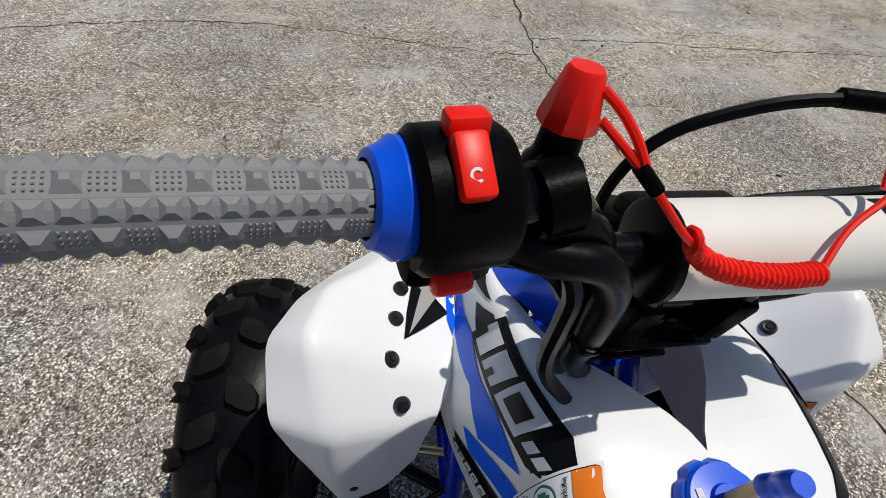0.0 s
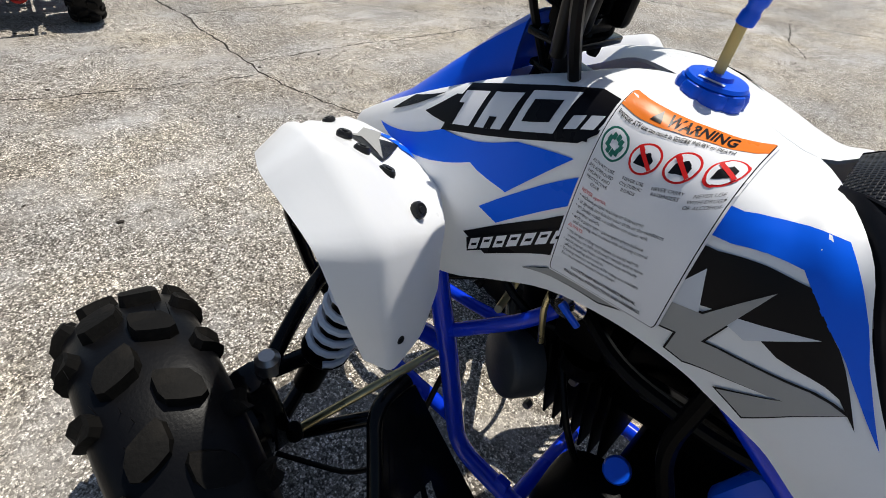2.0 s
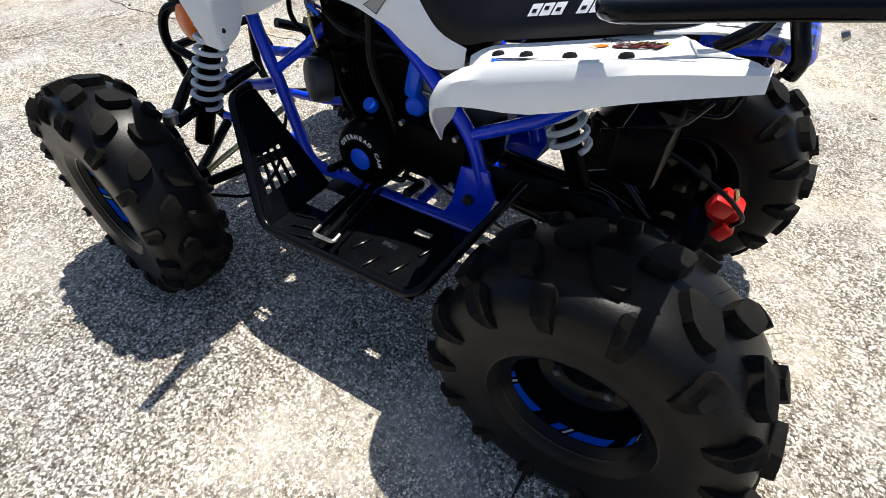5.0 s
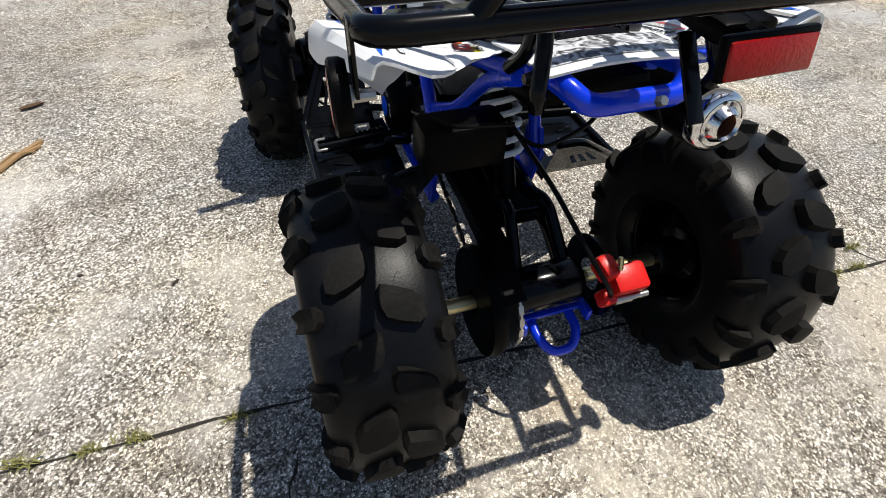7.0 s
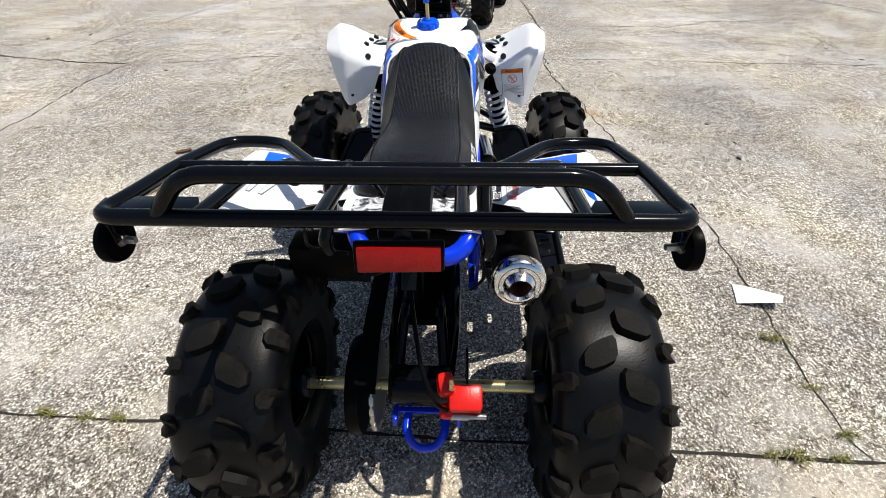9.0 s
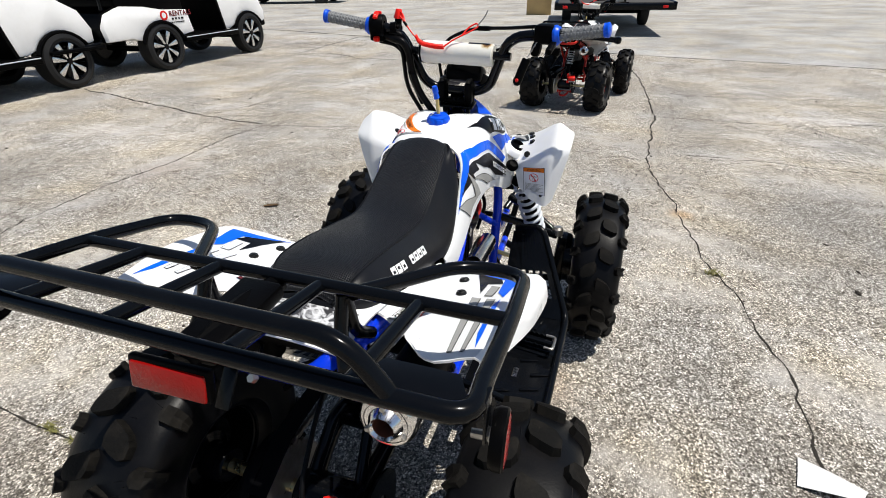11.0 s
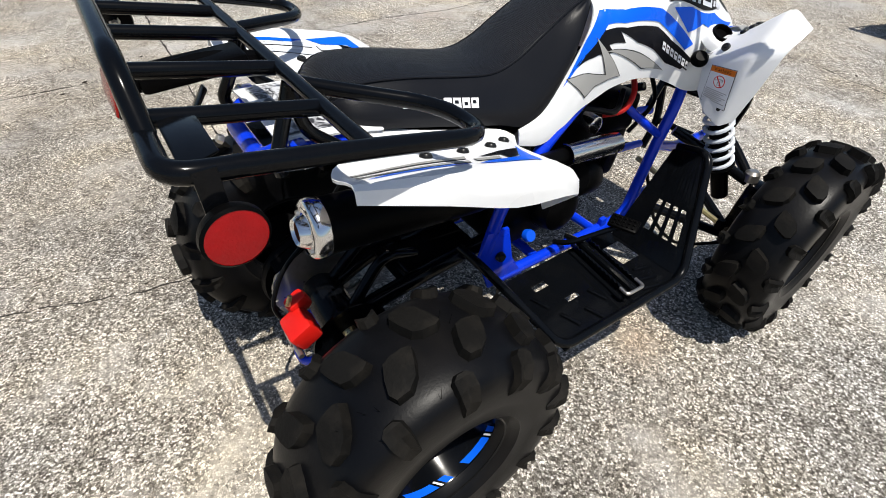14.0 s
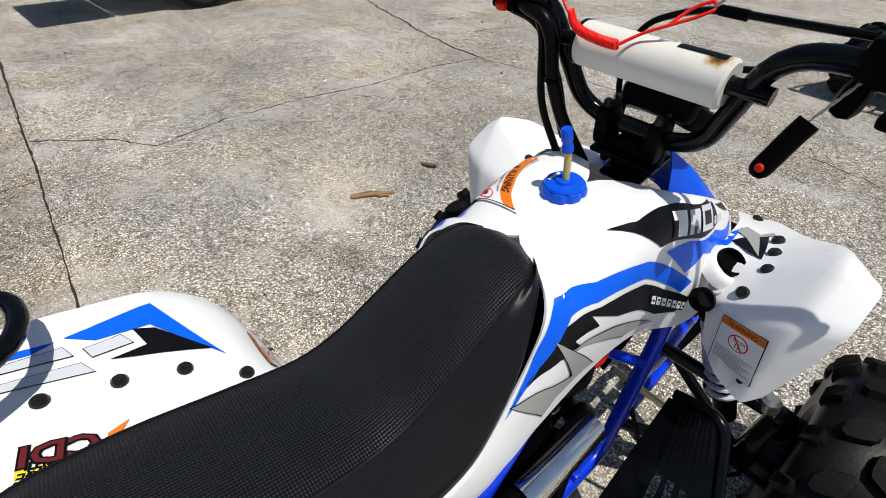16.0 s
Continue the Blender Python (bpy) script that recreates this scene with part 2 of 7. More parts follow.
    for x, y, size, shade in SPOTS:
        away = n.new("ShaderNodeVectorMath")
        away.operation = 'DISTANCE'
        l.new(co.outputs["Object"], away.inputs[0])
        away.inputs[1].default_value = (x, y, 0)
        f = n.new("ShaderNodeMath")
        f.operation = 'MULTIPLY_ADD'
        l.new(fray.outputs[0], f.inputs[0])
        f.inputs[1].default_value = size * 2.0
        l.new(away.outputs["Value"], f.inputs[2])
        r = n.new("ShaderNodeMapRange")
        r.interpolation_type = 'SMOOTHSTEP'
        l.new(f.outputs[0], r.inputs[0])
        r.inputs[1].default_value, r.inputs[2].default_value = size * 0.85, size * 2.0
        r.inputs[3].default_value, r.inputs[4].default_value = 0.85, 0.0
        col = mix(r.outputs[0], col, mix(1.0, col, shade, 'MULTIPLY'))
    l.new(col, p.inputs["Base Color"])
    p.inputs["Roughness"].default_value = 0.88
    bp = n.new("ShaderNodeBump")
    bp.inputs["Strength"].default_value, bp.inputs["Distance"].default_value = 0.75, 0.003
    h = mix(0.5, pits, mix(skin, (0.6, 0.6, 0.6), gaps))
    l.new(h, bp.inputs["Height"])
    l.new(bp.outputs[0], p.inputs["Normal"])
    return m


CONCRETE = concrete_material()
CRACK = material("dark_joint", (0.028, 0.024, 0.020), 0.95, vary=0.3, scale=20)


# ---- mesh tools ----
def part(name, bm, mat, parent=None, label="", smooth=True):
    """Links a bmesh as one mesh object, under a thing or a part."""
    me = bpy.data.meshes.new(name)
    bmesh.ops.recalc_face_normals(bm, faces=bm.faces)
    bm.to_mesh(me)
    bm.free()
    for m in (mat if isinstance(mat, (list, tuple)) else [mat]):
        me.materials.append(m)
    if smooth:
        me.shade_smooth()
        me.set_sharp_from_angle(angle=radians(38))
    ob = new(name, me)
    if parent:
        ob.parent = parent
    if label:
        tagged(ob, label)
    return ob


def thing(name, label, category, at=(0, 0, 0), turn=0.0, group="", kind=""):
    ob = new(name)
    ob.empty_display_size = 0.1
    ob.matrix_world = pose(*at, 0, 0, turn)
    return tagged(ob, label, category, group, kind)


def fillet(points, radius, steps=5, closed=False):
    """A polyline with its corners rounded."""
    pts = [Vector(p) for p in points]
    out, n = [], len(pts)
    for i, p in enumerate(pts):
        if not closed and i in (0, n - 1):
            out.append(p)
            continue
        a, b = pts[i - 1] - p, pts[(i + 1) % n] - p
        r = min(radius, a.length * 0.48, b.length * 0.48)
        s, e = p + a.normalized() * r, p + b.normalized() * r
        for k in range(steps + 1):
            t = k / steps
            out.append((1 - t) ** 2 * s + 2 * t * (1 - t) * p + t * t * e)
    return out


def tube(points, r, seg=10, radius=0.03, closed=False, bm=None, steps=5, cap=True):
    """A round bar swept along a polyline with rounded corners; r may be a list, one for each swept point."""
    bm = bm or bmesh.new()
    pts = fillet(points, radius, steps, closed) if radius else [Vector(p) for p in points]
    n = len(pts)
    rings, up = [], None
    for i, p in enumerate(pts):
        d = (pts[(i + 1) % n] - pts[i - 1]) if closed or 0 < i < n - 1 else (pts[1] - pts[0] if i == 0 else pts[-1] - pts[-2])
        d.normalize()
        if up is None:
            up = d.orthogonal().normalized()
        up = (up - d * up.dot(d)).normalized()
        side = d.cross(up)
        rr = r[i] if isinstance(r, (list, tuple)) else r
        rings.append([bm.verts.new(p + (up * math.cos(a) + side * math.sin(a)) * rr) for a in (2 * math.pi * k / seg for k in range(seg))])
    for i in range(n if closed else n - 1):
        a, b = rings[i], rings[(i + 1) % n]
        for k in range(seg):
            bm.faces.new((a[k], a[(k + 1) % seg], b[(k + 1) % seg], b[k]))
    if cap and not closed:
        bm.faces.new(rings[0][::-1])
        bm.faces.new(rings[-1])
    return bm


def block(size, at=(0, 0, 0), turn=(0, 0, 0), bevel=0.004, bm=None, seg=2):
    """A box with rounded edges."""
    bm2 = bmesh.new()
    bmesh.ops.create_cube(bm2, size=1, matrix=Matrix.Diagonal((*size, 1)))
    if bevel:
        bmesh.ops.bevel(bm2, geom=list(bm2.edges), offset=min(bevel, min(size) * 0.45), segments=seg, affect='EDGES', profile=0.5)
    bm2.transform(pose(*at, *turn))
    return merge(bm, bm2)


def merge(bm, other):
    """Adds a bmesh to another, and frees it."""
    if bm is None:
        return other
    me = bpy.data.meshes.new("joined")
    other.to_mesh(me)
    other.free()
    bm.from_mesh(me)
    bpy.data.meshes.remove(me)
    return bm


def lathe(profile, seg=24, at=(0, 0, 0), turn=(0, 0, 0), bm=None, close=True):
    """A profile of (radius, height) turned round z, then turned and placed."""
    b = bmesh.new()
    rings = []
    for r, h in profile:
        if r < 1e-6:
            rings.append([b.verts.new((0, 0, h))])
        else:
            rings.append([b.verts.new((r * math.cos(2 * math.pi * k / seg), r * math.sin(2 * math.pi * k / seg), h)) for k in range(seg)])
    for a, c in zip(rings, rings[1:]):
        for k in range(seg):
            va = [a[k % len(a)], a[(k + 1) % len(a)]] if len(a) > 1 else [a[0]]
            vc = [c[(k + 1) % len(c)], c[k % len(c)]] if len(c) > 1 else [c[0]]
            if len(va) + len(vc) > 2:
                b.faces.new(va + vc)
    b.transform(pose(*at, *turn))
    return merge(bm, b)


def loft(sections, closed=False, caps=False, bm=None):
    """Faces between rows of points, all of one length."""
    bm = bm or bmesh.new()
    rows = [[bm.verts.new(p) for p in s] for s in sections]
    n = len(rows[0])
    for a, b in zip(rows, rows[1:]):
        for k in range(n if closed else n - 1):
            bm.faces.new((a[k], a[(k + 1) % n], b[(k + 1) % n], b[k]))
    if caps:
        bm.faces.new(rows[0][::-1])
        bm.faces.new(rows[-1])
    return bm


def smooth_rows(rows, across=3, along=3):
    """Rows of points made denser by Catmull-Rom curves, both ways."""
    def dense(pts, k):
        pts = [Vector(p) for p in pts]
        out = []
        for i in range(len(pts) - 1):
            p0, p1, p2, p3 = pts[max(i - 1, 0)], pts[i], pts[i + 1], pts[min(i + 2, len(pts) - 1)]
            for s in range(k):
                t = s / k
                out.append(0.5 * ((2 * p1) + (p2 - p0) * t + (2 * p0 - 5 * p1 + 4 * p2 - p3) * t * t + (3 * p1 - p0 - 3 * p2 + p3) * t ** 3))
        return out + [pts[-1]]
    rows = [dense(r, across) for r in rows]
    return [list(c) for c in zip(*[dense(c, along) for c in zip(*rows)])]


def thicken(bm, depth):
    """Gives a sheet a thickness, inwards."""
    bmesh.ops.recalc_face_normals(bm, faces=bm.faces)
    bm.normal_update()
    faces, rim = list(bm.faces), [e for e in bm.edges if e.is_boundary]
    twin = {v: bm.verts.new(v.co - v.normal * depth) for v in list(bm.verts)}
    for f in faces:
        bm.faces.new([twin[v] for v in reversed(f.verts)])
    for e in rim:
        u, v = e.verts
        bm.faces.new((u, v, twin[v], twin[u]))
    return bm


def prism(outline, depth, m=Matrix(), bevel=0.0, bm=None):
    """An outline in x and y, given a depth in z."""
    b = bmesh.new()
    f = b.faces.new([b.verts.new((x, y, 0)) for x, y in outline])
    top = bmesh.ops.extrude_face_region(b, geom=[f])
    bmesh.ops.translate(b, verts=[v for v in top["geom"] if isinstance(v, bmesh.types.BMVert)], vec=(0, 0, depth))
    if bevel:
        bmesh.ops.bevel(b, geom=[e for e in b.edges if abs((e.verts[0].co - e.verts[1].co).z) < 1e-6], offset=bevel, segments=2, affect='EDGES', profile=0.5)
    b.transform(m)
    return merge(bm, b)


# ---- ground ----
def ground():
    bm = bmesh.new()
    g = 120
    bmesh.ops.create_grid(bm, x_segments=2, y_segments=2, size=g)
    return tagged(part("ground", bm, CONCRETE), "weathered pale concrete lot with exposed aggregate and stains", "ground", kind="structure")


lot = ground()

# ---- the quad bike ----
atv = thing("quad_bike", "small white and blue youth quad bike with black seat and rack", "quad bike")


def tyre_profile(r, half, rim):
    """Half of a tyre's section and its mirror image: radius and place across."""
    d = r - rim
    prof = [(rim - 0.012, 0.62), (rim - 0.002, 0.84), (rim + 0.006, 0.90), (rim + 0.012, 0.955), (rim + 0.017, 0.935), (rim + d * 0.30, 0.985), (rim + d * 0.52, 1.0), (rim + d * 0.68, 0.985),
            (r - 0.031, 0.93), (r - 0.024, 0.83), (r - 0.0185, 0.68), (r - 0.0150, 0.45), (r - 0.0135, 0.2), (r - 0.0132, 0.0)]
    prof = [(a, -h * half) for a, h in prof]
    return prof + [(a, -h) for a, h in prof[-2::-1]]


def tread_block_mesh(r, half, rim, side, stations, tall):
    """One block of the tread. Stations run from the crown outwards along the tyre's skin: way out, the block's two
    edges round the tyre, and how much of the height it keeps; a slit may part it in the middle."""
    skin = [(a, h) for a, h in tyre_profile(r, half, rim) if h <= 1e-9][::-1]
    way = [0.0]
    for (ra, ha), (rb, hb) in zip(skin, skin[1:]):
        way.append(way[-1] + math.hypot(rb - ra, hb - ha))

    def at(v):
        v = max(0.0, min(v, way[-1] - 1e-6))
        k = max(i for i in range(len(way) - 1) if way[i] <= v)
        t = (v - way[k]) / (way[k + 1] - way[k])
        (ra, ha), (rb, hb) = skin[k], skin[k + 1]
        n = Vector((ha - hb, 0, rb - ra)).normalized()
        return ra + (rb - ra) * t, ha + (hb - ha) * t, n.x, n.z

    def place(u, v, lift):
        rr, hh, nr, nh = at(abs(v))
        hh, nh = (hh, nh) if v >= 0 else (-hh, -nh)
        rr, hh = rr + nr * lift, (hh + nh * lift) * -side
        return rr * math.cos(u / r), rr * math.sin(u / r), hh

    bm = bmesh.new()
    n = len(stations)
    cols = (0.0, 0.42, 0.56, 1.0)
    tops, feet = [], []
    for k, (v, ua, ub, keep, slit) in enumerate(stations):
        pull = 0.0016 if k == 0 else -0.0016 if k == n - 1 else 0.0
        mid = (ua + ub) / 2
        row, low = [], []
        for c in cols:
            u = ua + (ub - ua) * c
            lift = tall * keep - (0.006 if slit and 0 < c < 1 else 0.0)
            row.append(bm.verts.new(place(mid + (u - mid) * 0.94, v + pull, lift)))
            low.append(bm.verts.new(place(mid + (u - mid) * 1.16, v - pull * 1.5, -0.004)))
        tops.append(row)
        feet.append(low)
    for ra, rb in zip(tops, tops[1:]):
        for i in range(3):
            bm.faces.new((ra[i], ra[i + 1], rb[i + 1], rb[i]))
    for i in (0, 3):
        for k in range(n - 1):
            bm.faces.new((tops[k][i], tops[k + 1][i], feet[k + 1][i], feet[k][i]))
    for k in (0, n - 1):
        for i in range(3):
            bm.faces.new((tops[k][i], tops[k][i + 1], feet[k][i + 1], feet[k][i]))
    bmesh.ops.delete(bm, geom=[v for v in bm.verts if not v.link_faces], context='VERTS')
    bm.transform(pose(0, 0, 0, 0, 90, 0))
    bmesh.ops.recalc_face_normals(bm, faces=bm.faces)
    me = bpy.data.meshes.new("tread_block")
    bm.to_mesh(me)
    bm.free()
    me.materials.append(LUG_RUBBER)
    me.shade_smooth()
    me.set_sharp_from_angle(angle=radians(18))
    return me


def tyre(parent, at, r, half, rim, lugs, turn, ahead):
    """A knobbly tyre round x: a rounded carcass, slanted blocks on both sides of the crown and slit shoulder blocks.
    ahead: the way in which the blocks' chevrons point."""
    bm = lathe(tyre_profile(r, half, rim), 64)
    bm.transform(pose(0, 0, 0, 0, 90, 0))
    t = part("tyre", bm, RUBBER, parent, "black knobbly tyre with angled tread blocks")
    t.matrix_world = at @ Matrix.Rotation(turn, 4, 'X')
    st = 2 * math.pi / lugs
    w, h, e = st * r, half, -ahead
    crown = [(0.02 * h, 0.05, 0.25, 0.96, 0), (0.09 * h, -0.03, 0.37, 1.0, 0), (0.28 * h, 0.03, 0.45, 1.0, 0), (0.47 * h, 0.12, 0.50, 1.0, 0), (0.60 * h, 0.27, 0.45, 0.96, 0)]
    shoulder = [(0.70 * h, 0.62, 0.74, 0.96, 0), (0.78 * h, 0.54, 0.82, 1.0, 0), (0.92 * h, 0.53, 0.83, 1.0, 1), (1.10 * h, 0.55, 0.82, 0.9, 1), (1.28 * h, 0.58, 0.80, 0.5, 0), (1.42 * h, 0.60, 0.78, 0.1, 0)]
    for s in (1, -1):
        off = 0 if s > 0 else st * 0.5
        for name, rows, tall in (("crown", crown, 0.0142), ("shoulder", shoulder, 0.0125)):
            key = (r, half, s, name, e)
            if key not in TREAD:
                TREAD[key] = tread_block_mesh(r, half, rim, s, [(v, ua * w * e, ub * w * e, keep, slit) for v, ua, ub, keep, slit in rows], tall)
            for i in range(lugs):
                ob = new("tread_block", TREAD[key])
                ob.parent = t
                ob.rotation_euler = (i * st + off, 0, 0)
    # thin moulding flash left on the tread
    rng = random.Random(int(turn * 100) + lugs)
    vs, fs = [], []
    for k in range(60):
        a, h = rng.uniform(0, 2 * math.pi), rng.uniform(-0.9, 0.9) * half
        long, lean = rng.uniform(0.003, 0.008), rng.uniform(-0.5, 0.5)
        r0 = r - 0.014 - 0.014 * (h / half) ** 4
        for q, w in ((0.0, 0.0005), (1.0, 0.0002)):
            rr, aa = r0 + (long + 0.012) * q, a + lean * long * q / r
            for u, v in ((w, 0), (-w * 0.5, w * 0.87), (-w * 0.5, -w * 0.87)):
                vs.append((h + v + lean * long * 0.6 * q, rr * math.cos(aa) - u * math.sin(aa), rr * math.sin(aa) + u * math.cos(aa)))
        b = k * 6
        fs += [(b + i, b + (i + 1) % 3, b + 3 + (i + 1) % 3, b + 3 + i) for i in range(3)]
    me = bpy.data.meshes.new("moulding_flash")
    me.from_pydata(vs, [], fs)
    me.materials.append(RUBBER)
    hairs = new("moulding_flash", me)
    hairs.parent = t
    tagged(hairs, "thin black moulding flash on the tread", kind="stuff")
    return t


TREAD = {}


def wheel(x, y, z, r, half, rim, seed, side, yaw=0.0, lugs=15, ahead=-1):
    """Rim with dish, sticker and hub, and the tyre on it. The outer face looks towards side."""
    dish = half * 0.45
    prof = [(0.0, dish * 0.1), (0.035, dish * 0.1), (0.04, -0.01), (rim * 0.62, -0.02), (rim * 0.78, -0.015), (rim * 0.9, 0.0), (rim * 0.93, half * 0.55), (rim, half * 0.7), (rim + 0.006, half * 0.78), (rim + 0.002, half * 0.84), (rim - 0.006, half * 0.8),
            ]
    bm = lathe(prof, 40)
    bm = lathe([(rim * 0.9, 0.0), (rim * 0.9, -half * 0.7), (rim, -half * 0.8)], 40, bm=bm)
    bm.transform(pose(0, 0, 0, 0, 90 * side, 0))
    w = part("wheel", bm, BLACK, atv, "black steel wheel with blue and white stickers")
    w.matrix_world = pose(x, y, z, 0, 0, yaw)
    tyre(atv, pose(x, y, z, 0, 0, yaw), r, half, rim, lugs, seed * 0.7, ahead)
    def lip(a, q):
        """A place on the rim's inner slope."""
        return ((half * (0.20 + 0.40 * q)) * side, rim * (0.895 + 0.025 * q) * math.cos(a), rim * (0.895 + 0.025 * q) * math.sin(a))

    for k in range(5):
        a0 = 2 * math.pi * k / 5 + 0.1
        for u, v, m, words in ((0.0, 0.62, D_BLUE, "blue rim sticker"), (0.67, 0.72, D_WHITE, "white rim sticker"), (0.77, 0.92, D_BLUE, "blue rim sticker")):
            rows = [[lip(a0 + t + 0.12 * q, 0.62 + 0.33 * q) for q in (0.0, 0.5, 1.0)] for t in (u + (v - u) * i / 6 for i in range(7))]
            part("rim_sticker", loft(rows), m, w, words)
    for k in range(4):
        a = math.pi / 4 + k * math.pi / 2
        part("wheel_nut", lathe([(0, 0.012), (0.006, 0.012), (0.009, 0.008), (0.009, 0)], 6, (-0.012 * side, 0.055 * math.cos(a), 0.055 * math.sin(a)), (0, 90 * side, 0)), STEEL, w)
    return w


REAR_R, FRONT_R, BASE = 0.231, 0.229, 0.940
for s in (1, -1):
    wheel(0.309 * s + 0.006, 0.011, REAR_R - 0.003, REAR_R, 0.088, 0.102, 3 + s, s, 0, 14)
    wheel(0.385 * s, BASE, 0.217, FRONT_R, 0.067, 0.102, 8 + s, s, 1.8 if s > 0 else -5.4, 16)

# body cover: half sections from the lower edge to the crest, by their y
SECTIONS = [
    (0.340, [(0.104, 0.513), (0.104, 0.518), (0.104, 0.523), (0.103, 0.528), (0.103, 0.533), (0.102, 0.537), (0.100, 0.541)]),
    (0.390, [(0.109, 0.502), (0.109, 0.512), (0.108, 0.522), (0.107, 0.532), (0.105, 0.542), (0.103, 0.551), (0.100, 0.558)]),
    (0.433, [(0.111, 0.522), (0.111, 0.536), (0.110, 0.550), (0.108, 0.565), (0.105, 0.580), (0.101, 0.593), (0.097, 0.605)]),
    (0.468, [(0.112, 0.546), (0.112, 0.564), (0.110, 0.582), (0.108, 0.600), (0.104, 0.618), (0.099, 0.636), (0.093, 0.653)]),
    (0.490, [(0.112, 0.554), (0.112, 0.578), (0.111, 0.602), (0.108, 0.626), (0.103, 0.650), (0.096, 0.672), (0.086, 0.692)]),
    (0.515, [(0.112, 0.562), (0.112, 0.590), (0.111, 0.618), (0.107, 0.646), (0.099, 0.674), (0.086, 0.698), (0.052, 0.707)]),
    (0.545, [(0.112, 0.570), (0.112, 0.600), (0.110, 0.632), (0.104, 0.664), (0.090, 0.690), (0.058, 0.704), (0.0, 0.708)]),
    (0.600, [(0.112, 0.573), (0.113, 0.608), (0.111, 0.648), (0.103, 0.688), (0.086, 0.712), (0.052, 0.720), (0.0, 0.722)]),
    (0.660, [(0.114, 0.564), (0.116, 0.606), (0.113, 0.655), (0.104, 0.702), (0.086, 0.726), (0.058, 0.732), (0.0, 0.731)]),
    (0.710, [(0.123, 0.545), (0.126, 0.598), (0.121, 0.650), (0.108, 0.700), (0.092, 0.722), (0.068, 0.728), (0.030, 0.725)]),
    (0.760, [(0.130, 0.522), (0.135, 0.585), (0.127, 0.635), (0.111, 0.685), (0.097, 0.708), (0.082, 0.713), (0.060, 0.700)]),
    (0.820, [(0.134, 0.512), (0.137, 0.570), (0.127, 0.615), (0.111, 0.657), (0.099, 0.680), (0.086, 0.686), (0.068, 0.670)]),
    (0.880, [(0.128, 0.520), (0.130, 0.565), (0.119, 0.602), (0.105, 0.632), (0.094, 0.650), (0.083, 0.656), (0.068, 0.642)]),
    (0.940, [(0.105, 0.540), (0.107, 0.566), (0.101, 0.588), (0.092, 0.606), (0.083, 0.618), (0.074, 0.624), (0.062, 0.614)]),
    (0.985, [(0.078, 0.562), (0.080, 0.572), (0.078, 0.580), (0.073, 0.588), (0.068, 0.594), (0.062, 0.597), (0.052, 0.592)]),
]


def body_half(s):
    rows = smooth_rows([[(x * s, y, z) for x, z in row] for y, row in SECTIONS], 3, 4)
    return loft(rows)


bm = merge(body_half(1), body_half(-1))
bmesh.ops.remove_doubles(bm, verts=bm.verts, dist=0.0004)
body = part("body_cover", thicken(bm, 0.003), WHITE, atv, "white plastic tank and side cover with printed graphics")

# blue nose between the two sides of the cover
rows = [[(-w, y, z - d), (-w * 0.72, y, z - 0.004), (0, y, z + 0.004), (w * 0.72, y, z - 0.004), (w, y, z - d)] for y, z, w, d in
        ((0.787, 0.748, 0.050, 0.075), (0.810, 0.731, 0.064, 0.055), (0.840, 0.706, 0.080, 0.032), (0.885, 0.670, 0.080, 0.018), (0.935, 0.632, 0.072, 0.012), (0.985, 0.602, 0.060, 0.012), (1.02, 0.566, 0.045, 0.012), (1.03, 0.52, 0.04, 0.012))]
part("nose_cover", thicken(loft(smooth_rows(rows, 3, 3)), 0.003), BLUE_PLASTIC, atv, "blue plastic nose cover")

# seat
SEAT = [(0.030, 0.648, 0.634, 0.040, 0.050), (0.046, 0.668, 0.625, 0.056, 0.080), (0.080, 0.678, 0.614, 0.065, 0.094), (0.150, 0.671, 0.598, 0.068, 0.099), (0.230, 0.655, 0.578, 0.067, 0.100),
        (0.300, 0.644, 0.560, 0.065, 0.100), (0.350, 0.654, 0.545, 0.064, 0.100), (0.400, 0.680, 0.564, 0.062, 0.099), (0.450, 0.706, 0.626, 0.059, 0.092), (0.484, 0.720, 0.676, 0.055, 0.077), (0.508, 0.723, 0.698, 0.047, 0.060), (0.526, 0.716, 0.700, 0.030, 0.040)]


def seat():
    side_rows, top_rows = [], []
    for y, zt, zb, wt, wb in SEAT:
        h = zt - zb
        top_rows.append([(x * wt, y, zt - 0.010 * abs(x) ** 3) for x in (-1, -0.75, -0.4, 0, 0.4, 0.75, 1)])
        side_rows.append([(wt, y, zt - 0.010), (wt + 0.004, y, zt - 0.016), (wt + (wb - wt) * 0.45 + 0.002, y, zt - h * 0.4), (wb, y, zt - h * 0.75), (wb, y, zb)])
    ob = part("seat", loft(smooth_rows(top_rows, 2, 4)), SEAT_TOP, atv, "black vinyl seat with woven grain and stitched edge")
    dense = smooth_rows(side_rows, 3, 4)
    bm = bmesh.new()
    for s in (1, -1):
        loft([[(x * s, y, z) for x, y, z in r] for r in dense], bm=bm)
    y, zt, zb, wt, wb = SEAT[0]
    loft([[(-wt, y, zt - 0.01), (0, y, zt), (wt, y, zt - 0.01)], [(-wb, y - 0.004, zb), (0, y - 0.006, zb), (wb, y - 0.004, zb)]], bm=bm)
    part("seat_side", bm, SEAT_SIDE, ob, "smooth black vinyl side panel")
    top = smooth_rows(top_rows, 2, 4)
    for s in (0, -1):
        part("piping", tube([(p[s].x * 1.03, p[s].y, p[s].z - 0.001) for p in top], 0.0016, 6, 0), SEAT_SIDE, ob)
    return ob


seat()

